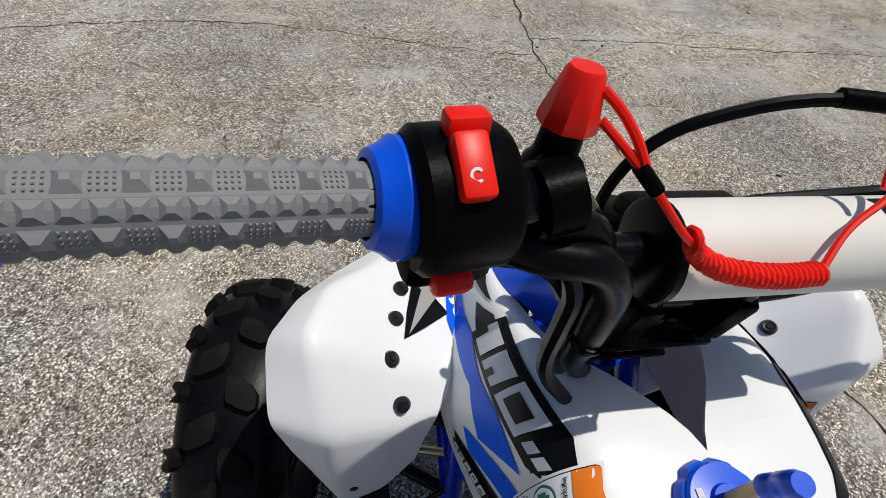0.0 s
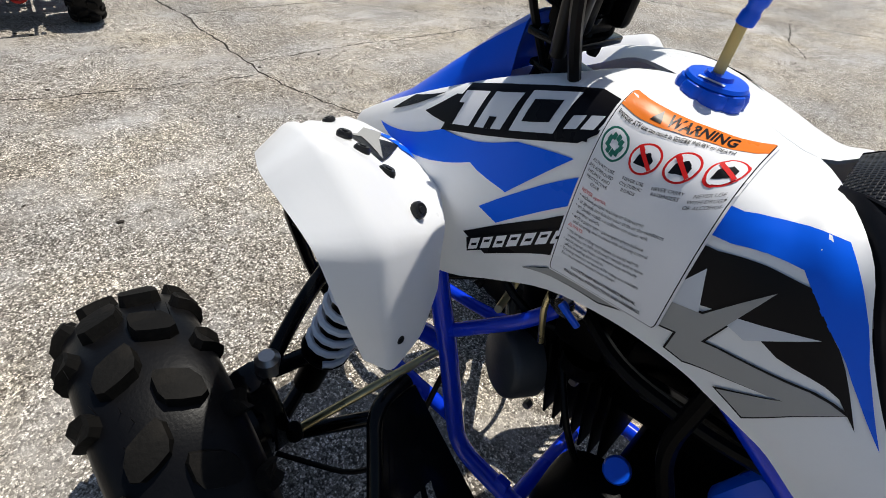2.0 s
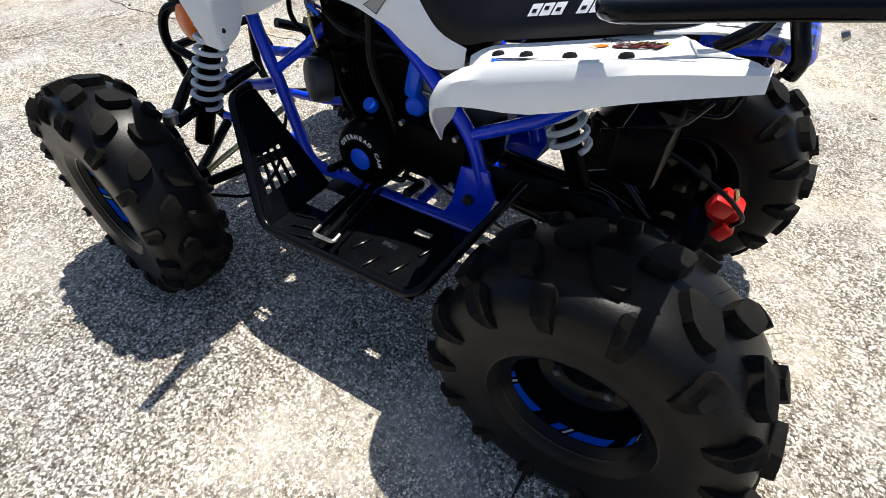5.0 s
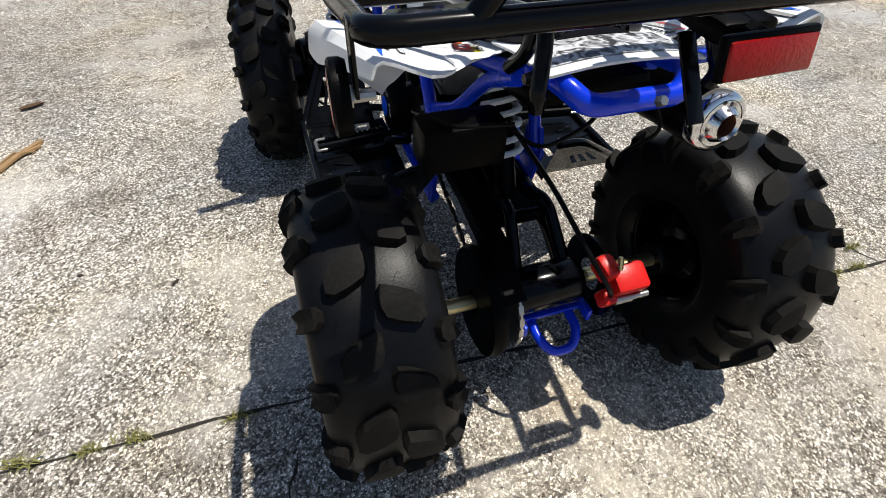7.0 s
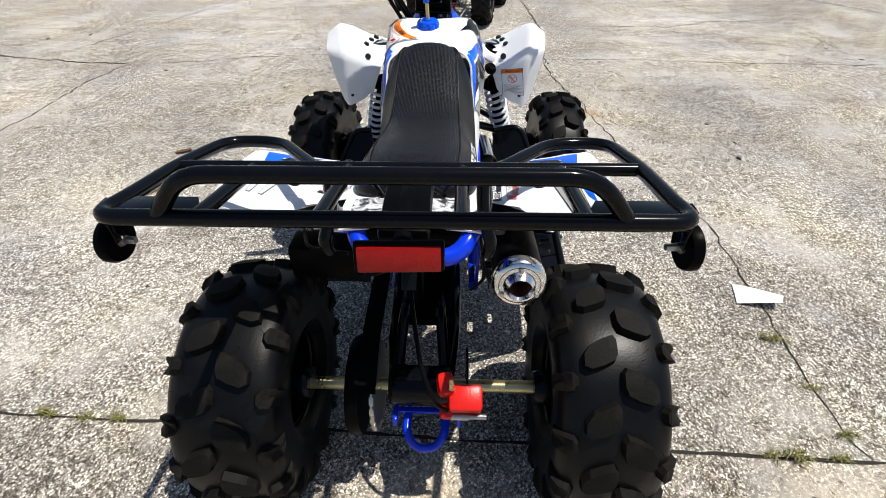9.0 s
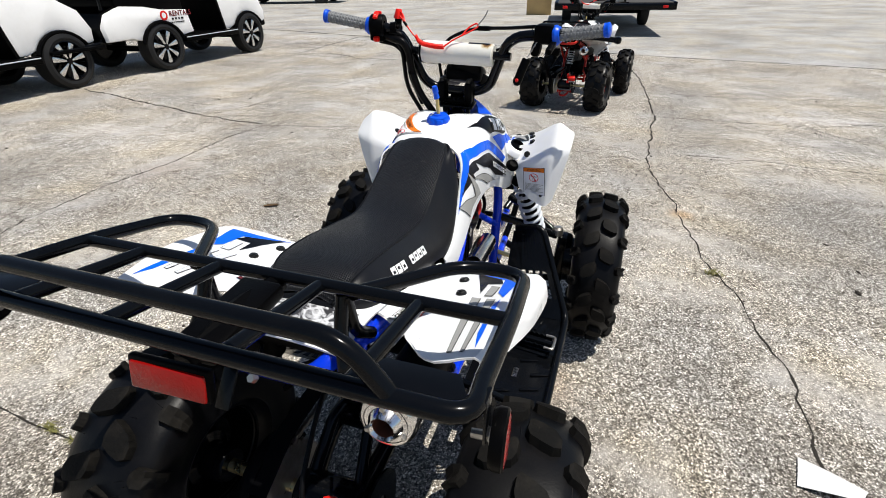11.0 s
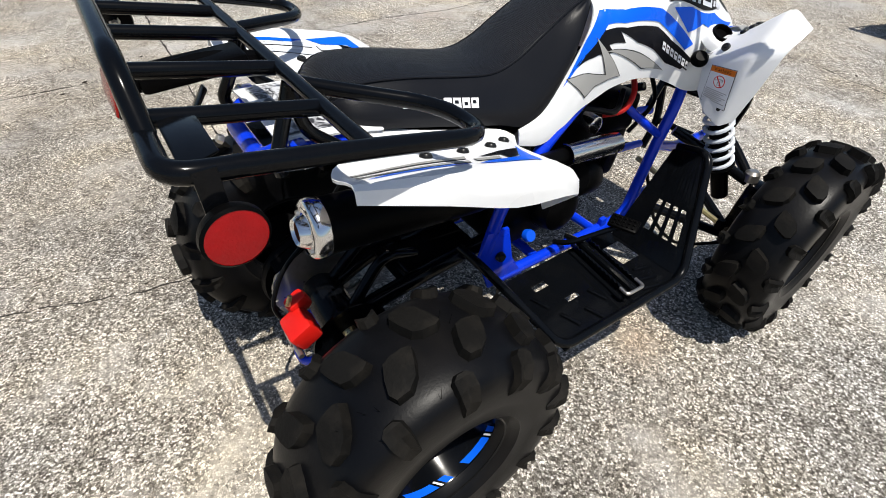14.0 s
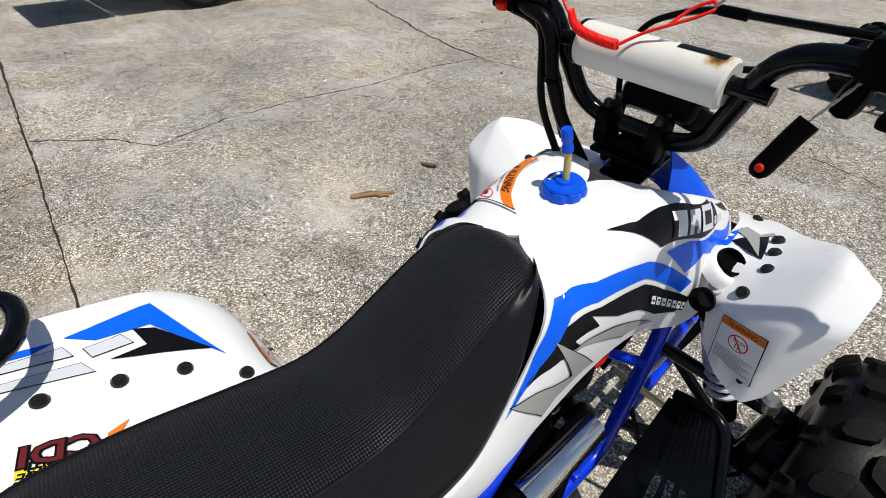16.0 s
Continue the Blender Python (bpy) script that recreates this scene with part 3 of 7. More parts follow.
def bolt(parent, at, turn, r=0.0078):
    return part("bolt", lathe([(0, r * 0.55), (r * 0.35, r * 0.55), (r * 0.4, r * 0.4), (r * 0.75, r * 0.45), (r, r * 0.1), (r, -r * 0.3)], 14, at, turn), DARK_BOLT, parent)


# rear fenders and the tail panel under the seat
def rear_fender(s):
    """Outer edge, crest, bolt line and inner edge, from the front tip to the tail."""
    edge = [(0.198, 0.323, 0.450), (0.288, 0.282, 0.545), (0.313, 0.225, 0.580), (0.309, 0.150, 0.591), (0.300, 0.060, 0.624), (0.275, -0.035, 0.648)]
    lip = [(0.186, 0.326, 0.464), (0.268, 0.288, 0.564), (0.296, 0.230, 0.614), (0.297, 0.152, 0.636), (0.287, 0.062, 0.656), (0.262, -0.033, 0.664)]
    line = [(0.168, 0.320, 0.480), (0.186, 0.288, 0.560), (0.208, 0.225, 0.594), (0.215, 0.150, 0.612), (0.215, 0.062, 0.632), (0.214, -0.034, 0.645)]
    inner = [(0.122, 0.325, 0.522), (0.125, 0.292, 0.557), (0.125, 0.225, 0.578), (0.122, 0.150, 0.598), (0.122, 0.066, 0.618), (0.183, -0.014, 0.640)]
    seatside = [(0.102, 0.330, 0.540), (0.101, 0.296, 0.561), (0.100, 0.225, 0.580), (0.099, 0.150, 0.600), (0.085, 0.066, 0.620), (0.181, 0.030, 0.632)]
    rows = [[(x * s, y, z - 0.006) for x, y, z in r] for r in (edge, lip, line, inner, seatside)]
    ob = part("rear_fender", thicken(loft(smooth_rows(rows, 3, 3)), 0.003), WHITE, atv, "white plastic rear fender with stickers and bolts")
    skin = BVHTree.FromPolygons([v.co for v in ob.data.vertices], [tuple(p.vertices) for p in ob.data.polygons])
    for x, y in ((0.147, 0.265), (0.178, 0.213), (0.190, 0.156), (0.197, 0.094)):
        hit, nrm, _, _ = skin.ray_cast(Vector((x * s, y, 1)), Vector((0, 0, -1)))
        n = nrm if nrm.z > 0 else -nrm
        bolt(ob, tuple(hit + n * 0.001), (-math.degrees(math.asin(n.y)), math.degrees(math.atan2(n.x, n.z)), 0), 0.0085)
    return ob


def folded(pts, soft=0.22):
    """A polyline whose corners are a little rounded, so that the faces between them stay flat."""
    pts = [Vector(p) for p in pts]
    out = [pts[0]]
    for a, p, b in zip(pts, pts[1:], pts[2:]):
        for t in (0.0, 0.33, 0.67, 1.0):
            u, v = p.lerp(a, soft), p.lerp(b, soft)
            out.append((1 - t) ** 2 * u + 2 * t * (1 - t) * p + t * t * v)
    return out + [pts[-1]]


def front_fender(s):
    """Rows from the lower rear edge over the fold to the front tip, each from the body outwards."""
    rows = [
        [(0.168, 0.738, 0.540), (0.200, 0.722, 0.515), (0.240, 0.716, 0.500), (0.256, 0.735, 0.512)],
        [(0.158, 0.748, 0.570), (0.192, 0.732, 0.560), (0.242, 0.721, 0.565), (0.274, 0.738, 0.580)],
        [(0.148, 0.755, 0.594), (0.184, 0.742, 0.606), (0.243, 0.727, 0.634), (0.288, 0.744, 0.645)],
        [(0.130, 0.785, 0.613), (0.188, 0.785, 0.644), (0.253, 0.783, 0.704), (0.290, 0.800, 0.674)],
        [(0.120, 0.850, 0.626), (0.178, 0.850, 0.640), (0.238, 0.850, 0.682), (0.268, 0.852, 0.660)],
        [(0.112, 0.920, 0.618), (0.155, 0.905, 0.626), (0.200, 0.900, 0.645), (0.235, 0.902, 0.634)],
        [(0.090, 0.985, 0.596), (0.118, 0.978, 0.598), (0.142, 0.985, 0.604), (0.168, 0.975, 0.602)],
        [(0.086, 1.000, 0.586), (0.108, 1.005, 0.587), (0.126, 1.015, 0.583), (0.140, 1.015, 0.580)],
    ]
    rows = [folded([(x * s, y, z) for x, y, z in r]) for r in rows]
    rows = [list(c) for c in zip(*[folded(c) for c in zip(*rows)])]
    ob = part("front_fender", thicken(loft(rows), 0.003), WHITE, atv, "white plastic front fender with black bolts")
    for x, y, z, rx, ry in ((0.122, 0.973, 0.603, -20, 10), (0.173, 0.869, 0.642, 0, -18), (0.181, 0.832, 0.645, 0, -20), (0.188, 0.790, 0.645, 8, -25), (0.181, 0.757, 0.622, 55, -15)):
        bolt(ob, (x * s, y, z), (rx, ry * s, 0))
    bolt(ob, (0.228 * s, 0.722, 0.529), (85, 0, 0), 0.005)
    return ob


for s in (1, -1):
    rear_fender(s)
    front_fender(s)

# cargo rack
RB = 0.0092
rack = part("cargo_rack", tube([(-0.297, -0.13, 0.730), (-0.300, -0.181, 0.739), (0.300, -0.181, 0.739), (0.297, -0.13, 0.730)], RB, 14, 0.03), BLACK, atv, "black tubular steel cargo rack")
for s in (1, -1):
    part("rack_bar", tube([(0.297 * s, -0.135, 0.731), (0.298 * s, -0.024, 0.712), (0.292 * s, 0.112, 0.682), (0.206 * s, 0.110, 0.682), (0.112 * s, -0.024, 0.706)], RB, 14, 0.04), BLACK, rack)
    part("rack_bar", tube([(0.196 * s, -0.024, 0.710), (0.196 * s, -0.178, 0.738)], 0.0085, 12, 0), BLACK, rack)
    part("rack_bar", tube([(0.072 * s, -0.024, 0.710), (0.072 * s, -0.178, 0.738)], 0.0085, 12, 0), BLACK, rack)
    part("rack_leg", tube([(0.100 * s, -0.024, 0.702), (0.100 * s, -0.040, 0.660), (0.112 * s, -0.062, 0.618), (0.108 * s, -0.058, 0.600)], 0.009, 12, 0.02), BLACK, rack)
    part("rack_leg", tube([(0.103 * s, -0.024, 0.702), (0.106 * s, -0.020, 0.645), (0.106 * s, 0.020, 0.612)], 0.0085, 12, 0.02), BLACK, rack)
    part("rack_bracket", prism([(-0.05, 0), (0.05, 0), (0.034, 0.03), (-0.034, 0.03)], 0.003, pose(0.245 * s, -0.169, 0.735, 0, 0, 0), 0.001), BLACK, rack)
    # round reflectors that hang from the rear corners
    b = lathe([(0, -0.004), (0.0245, -0.004), (0.0265, 0.0), (0.0265, 0.007), (0.0240, 0.009)], 28, (0.314 * s, -0.152, 0.688), (0, 90 * s, 4 * s))
    rf = part("side_reflector", b, BLACK_PLASTIC, rack, "round red reflector in a black plastic rim")
    part("lens", lathe([(0, 0.010), (0.016, 0.0098), (0.0240, 0.0085), (0.0240, 0.004)], 28, (0.314 * s, -0.152, 0.688), (0, 90 * s, 4 * s)), material("red_reflector", (0.30, 0.002, 0.004), 0.16, vary=0.25, scale=60, bump=0.6, bump_scale=420), rf)
    part("reflector_bolt", lathe([(0, 0.016), (0.004, 0.016), (0.005, 0.0), (0.008, 0.0), (0.008, -0.003)], 8, (0.308 * s, -0.152, 0.688), (0, -90 * s, 4 * s)), STEEL, rf)
    part("reflector_tab", block((0.003, 0.018, 0.05), (0.306 * s, -0.156, 0.716), bevel=0.001), BLACK, rf)
part("rack_bar", tube([(-0.297, -0.024, 0.711), (0.297, -0.024, 0.711)], 0.0085, 14, 0), BLACK, rack)
part("rack_hoop", tube([(-0.233, -0.180, 0.741), (-0.197, -0.180, 0.788), (0.197, -0.180, 0.788), (0.233, -0.180, 0.741)], 0.0088, 14, 0.035), BLACK, rack)

# tail light on its bracket
tl = part("tail_light", block((0.094, 0.009, 0.035), (0.008, -0.188, 0.699), (-14, 0, 2), 0.003), BLACK_PLASTIC, atv, "rectangular red tail light in a black housing")
part("lens", block((0.087, 0.006, 0.029), (0.008, -0.1925, 0.6982), (-14, 0, 2), 0.003), material("red_lens", (0.26, 0.004, 0.003), 0.15, vary=0.2, scale=60, bump=0.7, bump_scale=300), tl)
part("tail_bracket", tube([(0.010, -0.173, 0.702), (0.010, -0.09, 0.712), (0.010, -0.02, 0.70)], 0.012, 8, 0.02), BLACK_PLASTIC, tl)
part("tail_bracket", block((0.018, 0.004, 0.085), (0.010, -0.125, 0.650), (-38, 0, 0), 0.001), BLACK, tl)
part("light_box", block((0.056, 0.120, 0.020), (0.010, -0.105, 0.708), (3, 0, 0), 0.006), BLACK_PLASTIC, tl)
part("bolt", lathe([(0, 0.004), (0.005, 0.004), (0.0065, 0), (0.0065, -0.004)], 6, (0.010, -0.101, 0.615), (55, 0, 0)), STEEL, tl)

# blue frame
FX = 0.106
part("frame_rail", tube([(-0.09, 0.83, 0.560), (-FX, 0.79, 0.460), (-FX, 0.765, 0.385), (-FX, 0.722, 0.206), (-FX, 0.600, 0.204), (-FX, 0.300, 0.212)], 0.0125, 12, 0.04), BLUE, atv, "blue painted steel frame rail")
part("frame_rail", tube([(0.09, 0.83, 0.560), (FX, 0.79, 0.460), (FX, 0.765, 0.385), (FX, 0.722, 0.206), (FX, 0.600, 0.204), (FX, 0.300, 0.212)], 0.0125, 12, 0.04), BLUE, atv)
for s in (1, -1):
    part("frame_tube", tube([(FX * s, 0.285, 0.300), (FX * s, 0.318, 0.405), (0.103 * s, 0.425, 0.512), (0.085 * s, 0.56, 0.590)], 0.0125, 12, 0.04), BLUE, atv)
    part("frame_tube", tube([(0.104 * s, 0.330, 0.400), (0.100 * s, 0.200, 0.468), (0.095 * s, 0.10, 0.560), (0.092 * s, 0.02, 0.598)], 0.011, 12, 0.03), BLUE, atv)
    part("frame_tube", tube([(0.100 * s, 0.34, 0.50), (0.098 * s, 0.18, 0.560), (0.092 * s, 0.03, 0.602)], 0.011, 12, 0.03), BLUE, atv)
    part("frame_brace", tube([(FX * s, 0.772, 0.405), (0.075 * s, 0.690, 0.470), (0.05 * s, 0.655, 0.510)], 0.009, 10, 0.02), BLUE, atv)
    part("frame_brace", tube([(FX * s, 0.765, 0.385), (0.100 * s, 0.86, 0.350), (0.085 * s, 1.02, 0.330)], 0.0125, 10, 0.03), BLUE, atv)
    part("frame_brace", tube([(FX * s, 0.735, 0.260), (0.095 * s, 0.86, 0.235), (0.085 * s, 1.02, 0.225)], 0.011, 10, 0.03), BLUE, atv)
    part("frame_gusset", prism([(0.385, 0.198), (0.292, 0.204), (0.262, 0.300), (0.280, 0.352), (0.332, 0.345), (0.350, 0.262)], 0.008, Matrix(((0, 0, s, 0.108 * s), (1, 0, 0, 0), (0, 1, 0, 0), (0, 0, 0, 1))), 0.0015), BLUE, atv)
    part("bolt", lathe([(0, 0.006), (0.009, 0.006), (0.011, 0.0), (0.011, -0.003)], 10, (0.121 * s, 0.312, 0.285), (0, 90 * s, 0)), DARK_BOLT, atv)
    part("frame_tab", block((0.012, 0.018, 0.022), (0.108 * s, 0.640, 0.222), bevel=0.002), BLUE, atv)
part("tail_loop", tube([(-0.074, 0.04, 0.606), (-0.074, -0.045, 0.618), (-0.052, -0.068, 0.600), (0.064, -0.068, 0.600), (0.087, -0.045, 0.618), (0.087, 0.04, 0.606)], 0.0128, 14, 0.03), BLUE, atv, "bright blue bent tail tube")
for x in (-0.094, 0.107):
    part("tail_tab", block((0.030, 0.020, 0.014), (x, -0.030, 0.624), bevel=0.002), BLUE, atv)
    part("bolt", lathe([(0, 0.006), (0.006, 0.006), (0.008, 0.0), (0.008, -0.012)], 6, (x * 1.17, -0.036, 0.624), (0, 90 if x > 0 else -90, 0)), DARK_BOLT, atv)
for y, z in ((0.18, 0.556), (0.44, 0.204), (0.62, 0.204)):
    part("cross_tube", tube([(-0.1, y, z), (0.1, y, z)], 0.011, 10, 0), BLUE, atv)
part("steering_head", lathe([(0.02, -0.06), (0.024, -0.058), (0.024, 0.058), (0.02, 0.06)], 18, (0, 0.80, 0.60), (18, 0, 0)), BLUE, atv)

# engine
engine = part("engine", block((0.170, 0.215, 0.120), (0.0, 0.440, 0.315), bevel=0.022), BLACK_PLASTIC, atv, "black single-cylinder engine with alloy parts")
part("engine_top", block((0.105, 0.180, 0.110), (0.010, 0.535, 0.455), (-6, 0, 0), 0.02), BLACK_PLASTIC, engine, "black upper engine casing")
part("crankcase_cover", block((0.05, 0.150, 0.105), (-0.090, 0.400, 0.345), bevel=0.014), BLACK_PLASTIC, engine)
part("magneto_cover", lathe([(0, 0.052), (0.022, 0.052), (0.024, 0.050), (0.050, 0.050), (0.058, 0.046), (0.066, 0.036), (0.069, 0.0), (0.069, -0.02)], 40, (-0.100, 0.530, 0.310), (0, -90, 0)), BLACK_PLASTIC, engine, "round black engine cover with white lettering")
part("cover_cap", lathe([(0, 0.005), (0.016, 0.005), (0.021, 0.003), (0.0225, 0.0)], 28, (-0.1515, 0.530, 0.310), (0, -90, 0)), BLUE_PLASTIC, engine, "blue round cap")
part("filler_cap", lathe([(0, 0.014), (0.012, 0.014), (0.014, 0.010), (0.014, 0.0)], 16, (-0.090, 0.540, 0.388), (0, -40, 0)), BLUE_PLASTIC, engine, "blue filler cap")
for k in range(7):
    part("cooling_fin", block((0.125 - 0.003 * (k % 2), 0.0035, 0.110), (0.0, 0.572 + k * 0.013, 0.385 + k * 0.0022), (-10, 0, 0), 0.001), BLACK_PLASTIC, engine)
part("cylinder_head", block((0.115, 0.060, 0.095), (0.0, 0.688, 0.398), (-10, 0, 0), 0.014), BLACK_PLASTIC, engine)
part("head_cover", lathe([(0, 0.010), (0.038, 0.009), (0.042, 0.006), (0.044, 0.0), (0.044, -0.03)], 32, (-0.076, 0.700, 0.394), (0, -84, -30)), material("dull_grey_alloy", (0.045, 0.047, 0.05), 0.5, 0.3, vary=0.15, scale=40, bump=0.3), engine, "dull grey round head cover")
part("head_cover", lathe([(0, 0.010), (0.012, 0.012), (0.018, 0.010), (0.020, 0.0), (0.020, -0.02)], 24, (0.078, 0.560, 0.482), (0, 90, 0)), CHROME, engine)
# alloy gearcase behind the cylinder, with the blue starter part
part("starter_housing", block((0.110, 0.085, 0.110), (-0.012, 0.415, 0.445), (8, 0, 0), 0.020), ALLOY, engine, "cast grey alloy housing")
for k in range(4):
    part("rib", block((0.006, 0.070, 0.006), (-0.070, 0.405, 0.410 + k * 0.022), (8, 0, 0), 0.002), ALLOY, engine)
part("starter_motor", block((0.026, 0.030, 0.074), (-0.074, 0.452, 0.458), (14, 0, 0), 0.012), BLUE_PLASTIC, engine, "blue plastic starter cover")
part("starter_motor", lathe([(0, 0.012), (0.015, 0.012), (0.019, 0.008), (0.019, -0.03)], 20, (-0.078, 0.448, 0.410), (0, -90, 0)), BLUE_PLASTIC, engine)
part("carburettor", block((0.055, 0.060, 0.070), (-0.045, 0.632, 0.505), bevel=0.012), BLACK_PLASTIC, engine, "dark cast carburettor")
part("float_bowl", lathe([(0, -0.03), (0.016, -0.03), (0.022, -0.022), (0.024, 0.0)], 20, (-0.06, 0.622, 0.470)), BLACK_PLASTIC, engine)
part("carb_top", lathe([(0, 0.03), (0.012, 0.03), (0.016, 0.02), (0.017, 0.0)], 18, (-0.045, 0.640, 0.535)), BLACK_PLASTIC, engine)
part("fuel_tap", lathe([(0, 0.014), (0.008, 0.014), (0.010, 0.008), (0.020, 0.006), (0.021, 0.0)], 18, (-0.090, 0.646, 0.548), (0, -90, 0)), CHROME, engine, "chromed fuel tap with a blue lever")
part("tap_lever", block((0.004, 0.026, 0.007), (-0.106, 0.636, 0.545), (30, 0, 0), 0.002), BLUE_PLASTIC, engine)
part("vent_tube", tube([(-0.080, 0.668, 0.55), (-0.090, 0.668, 0.52), (-0.085, 0.662, 0.470)], 0.0035, 8, 0.01), ZINC, engine)
part("air_box", block((0.10, 0.12, 0.09), (0.0, 0.40, 0.545), bevel=0.02), BLACK_PLASTIC, engine)
for pts, r in (([(-0.10, 0.515, 0.585), (-0.108, 0.520, 0.48), (-0.105, 0.485, 0.40), (-0.095, 0.470, 0.30)], 0.008), ([(-0.06, 0.655, 0.53), (-0.10, 0.58, 0.520), (-0.10, 0.50, 0.515), (-0.07, 0.42, 0.500)], 0.007),
               ([(-0.03, 0.70, 0.56), (-0.09, 0.62, 0.575), (-0.10, 0.53, 0.565), (-0.08, 0.45, 0.53)], 0.005), ([(-0.07, 0.64, 0.45), (-0.10, 0.60, 0.40), (-0.09, 0.57, 0.34)], 0.004),
               ([(0.06, 0.66, 0.52), (0.10, 0.60, 0.50), (0.09, 0.52, 0.53), (0.05, 0.44, 0.54)], 0.006), ([(-0.02, 0.78, 0.55), (-0.07, 0.74, 0.50), (-0.06, 0.68, 0.46), (-0.03, 0.62, 0.48)], 0.005),
               ([(0.02, 0.80, 0.52), (0.08, 0.76, 0.48), (0.07, 0.70, 0.42)], 0.005), ([(-0.09, 0.44, 0.36), (-0.11, 0.40, 0.40), (-0.10, 0.36, 0.45)], 0.004)):
    part("hose", tube(pts, r, 8, 0.03), HOSE, engine)
part("hose", tube([(0.045, 0.700, 0.545), (0.085, 0.665, 0.520), (0.088, 0.640, 0.490), (0.060, 0.610, 0.480)], 0.006, 8, 0.03), material("red_hose", (0.45, 0.012, 0.010), 0.4, vary=0.1, scale=30), engine, "red rubber hose")
for y, z in ((0.345, 0.395), (0.455, 0.392), (0.350, 0.300), (0.62, 0.43), (0.66, 0.34)):
    part("bolt", lathe([(0, 0.005), (0.005, 0.005), (0.0055, 0), (0.0055, -0.004)], 6, (-0.114 if y < 0.6 else -0.066, y, z), (0, -90, 0)), STEEL, engine)
# right side of the engine
part("clutch_cover", lathe([(0, 0.05), (0.030, 0.049), (0.045, 0.042), (0.052, 0.025), (0.054, -0.03)], 32, (0.080, 0.470, 0.330), (0, 90, 0)), BLACK_PLASTIC, engine)
part("canister", lathe([(0, 0.045), (0.034, 0.043), (0.040, 0.035), (0.040, -0.04)], 28, (0.100, 0.525, 0.385), (65, 0, 20)), BLACK_PLASTIC, engine)
part("data_plate", block((0.002, 0.034, 0.022), (0.1085, 0.430, 0.405), (0, 0, 0), 0.0005), STEEL, engine)
part("oil_plug", lathe([(0, 0.014), (0.012, 0.014), (0.0135, 0.010), (0.0135, 0.0)], 12, (0.104, 0.395, 0.290), (0, 60, 0)), BLUE_PLASTIC, engine, "blue oil filler plug")

# exhaust
exh = part("exhaust", lathe([(0.030, -0.006), (0.036, 0.0), (0.038, 0.012), (0.038, 0.26), (0.034, 0.285), (0.016, 0.305), (0.0, 0.305)], 32, (0.157, -0.054, 0.542), (-97.5, 0, 0)), BLACK_PLASTIC, atv, "black exhaust silencer with a chrome end cap")
part("end_cap", lathe([(0.014, 0.012), (0.017, 0.016), (0.020, 0.012), (0.024, 0.004), (0.034, 0.003), (0.038, 0.0), (0.040, -0.006), (0.040, -0.016), (0.0385, -0.018)], 36, (0.157, -0.056, 0.5425), (82.5, 0, 0)), CHROME, exh, "polished chrome end cap with lettering ring")
part("outlet", lathe([(0.0, -0.03), (0.0135, -0.03), (0.0140, 0.012)], 24, (0.157, -0.056, 0.5425), (82.5, 0, 0)), material("rusty_outlet", (0.12, 0.04, 0.02), 0.9, vary=0.3, scale=60), exh)
for k in range(3):
    a = math.pi / 2 + k * 2 * math.pi / 3
    part("cap_screw", lathe([(0, 0.004), (0.003, 0.004), (0.004, 0.0)], 6, (0.157 + 0.029 * math.cos(a), -0.0615, 0.5425 + 0.029 * math.sin(a)), (82.5, 0, 0)), STEEL, exh)
part("exhaust_pipe", tube([(0.150, 0.22, 0.512), (0.135, 0.36, 0.485), (0.128, 0.46, 0.475), (0.118, 0.575, 0.458), (0.100, 0.615, 0.425), (0.075, 0.640, 0.350), (0.05, 0.66, 0.345)], 0.015, 12, 0.05), BLACK_PLASTIC, exh)
hs = part("heat_shield", thicken(loft([[(0.128 + 0.021 * math.cos(a) + 0.006 * (1 - t), 0.430 + 0.150 * t, 0.480 - 0.022 * t + 0.021 * math.sin(a)) for a in (radians(-60 + 18 * k) for k in range(11))] for t in (0, 0.25, 0.5, 0.75, 1)]), 0.0012), CHROME, exh, "chrome exhaust heat shield")
for t in (0.15, 0.4, 0.6, 0.85):
    part("vent_hole", lathe([(0, 0.001), (0.004, 0.001), (0.004, 0)], 10, (0.128 + 0.0212, 0.430 + 0.150 * t, 0.470 - 0.022 * t), (0, 90, 0)), D_BLACK, hs)

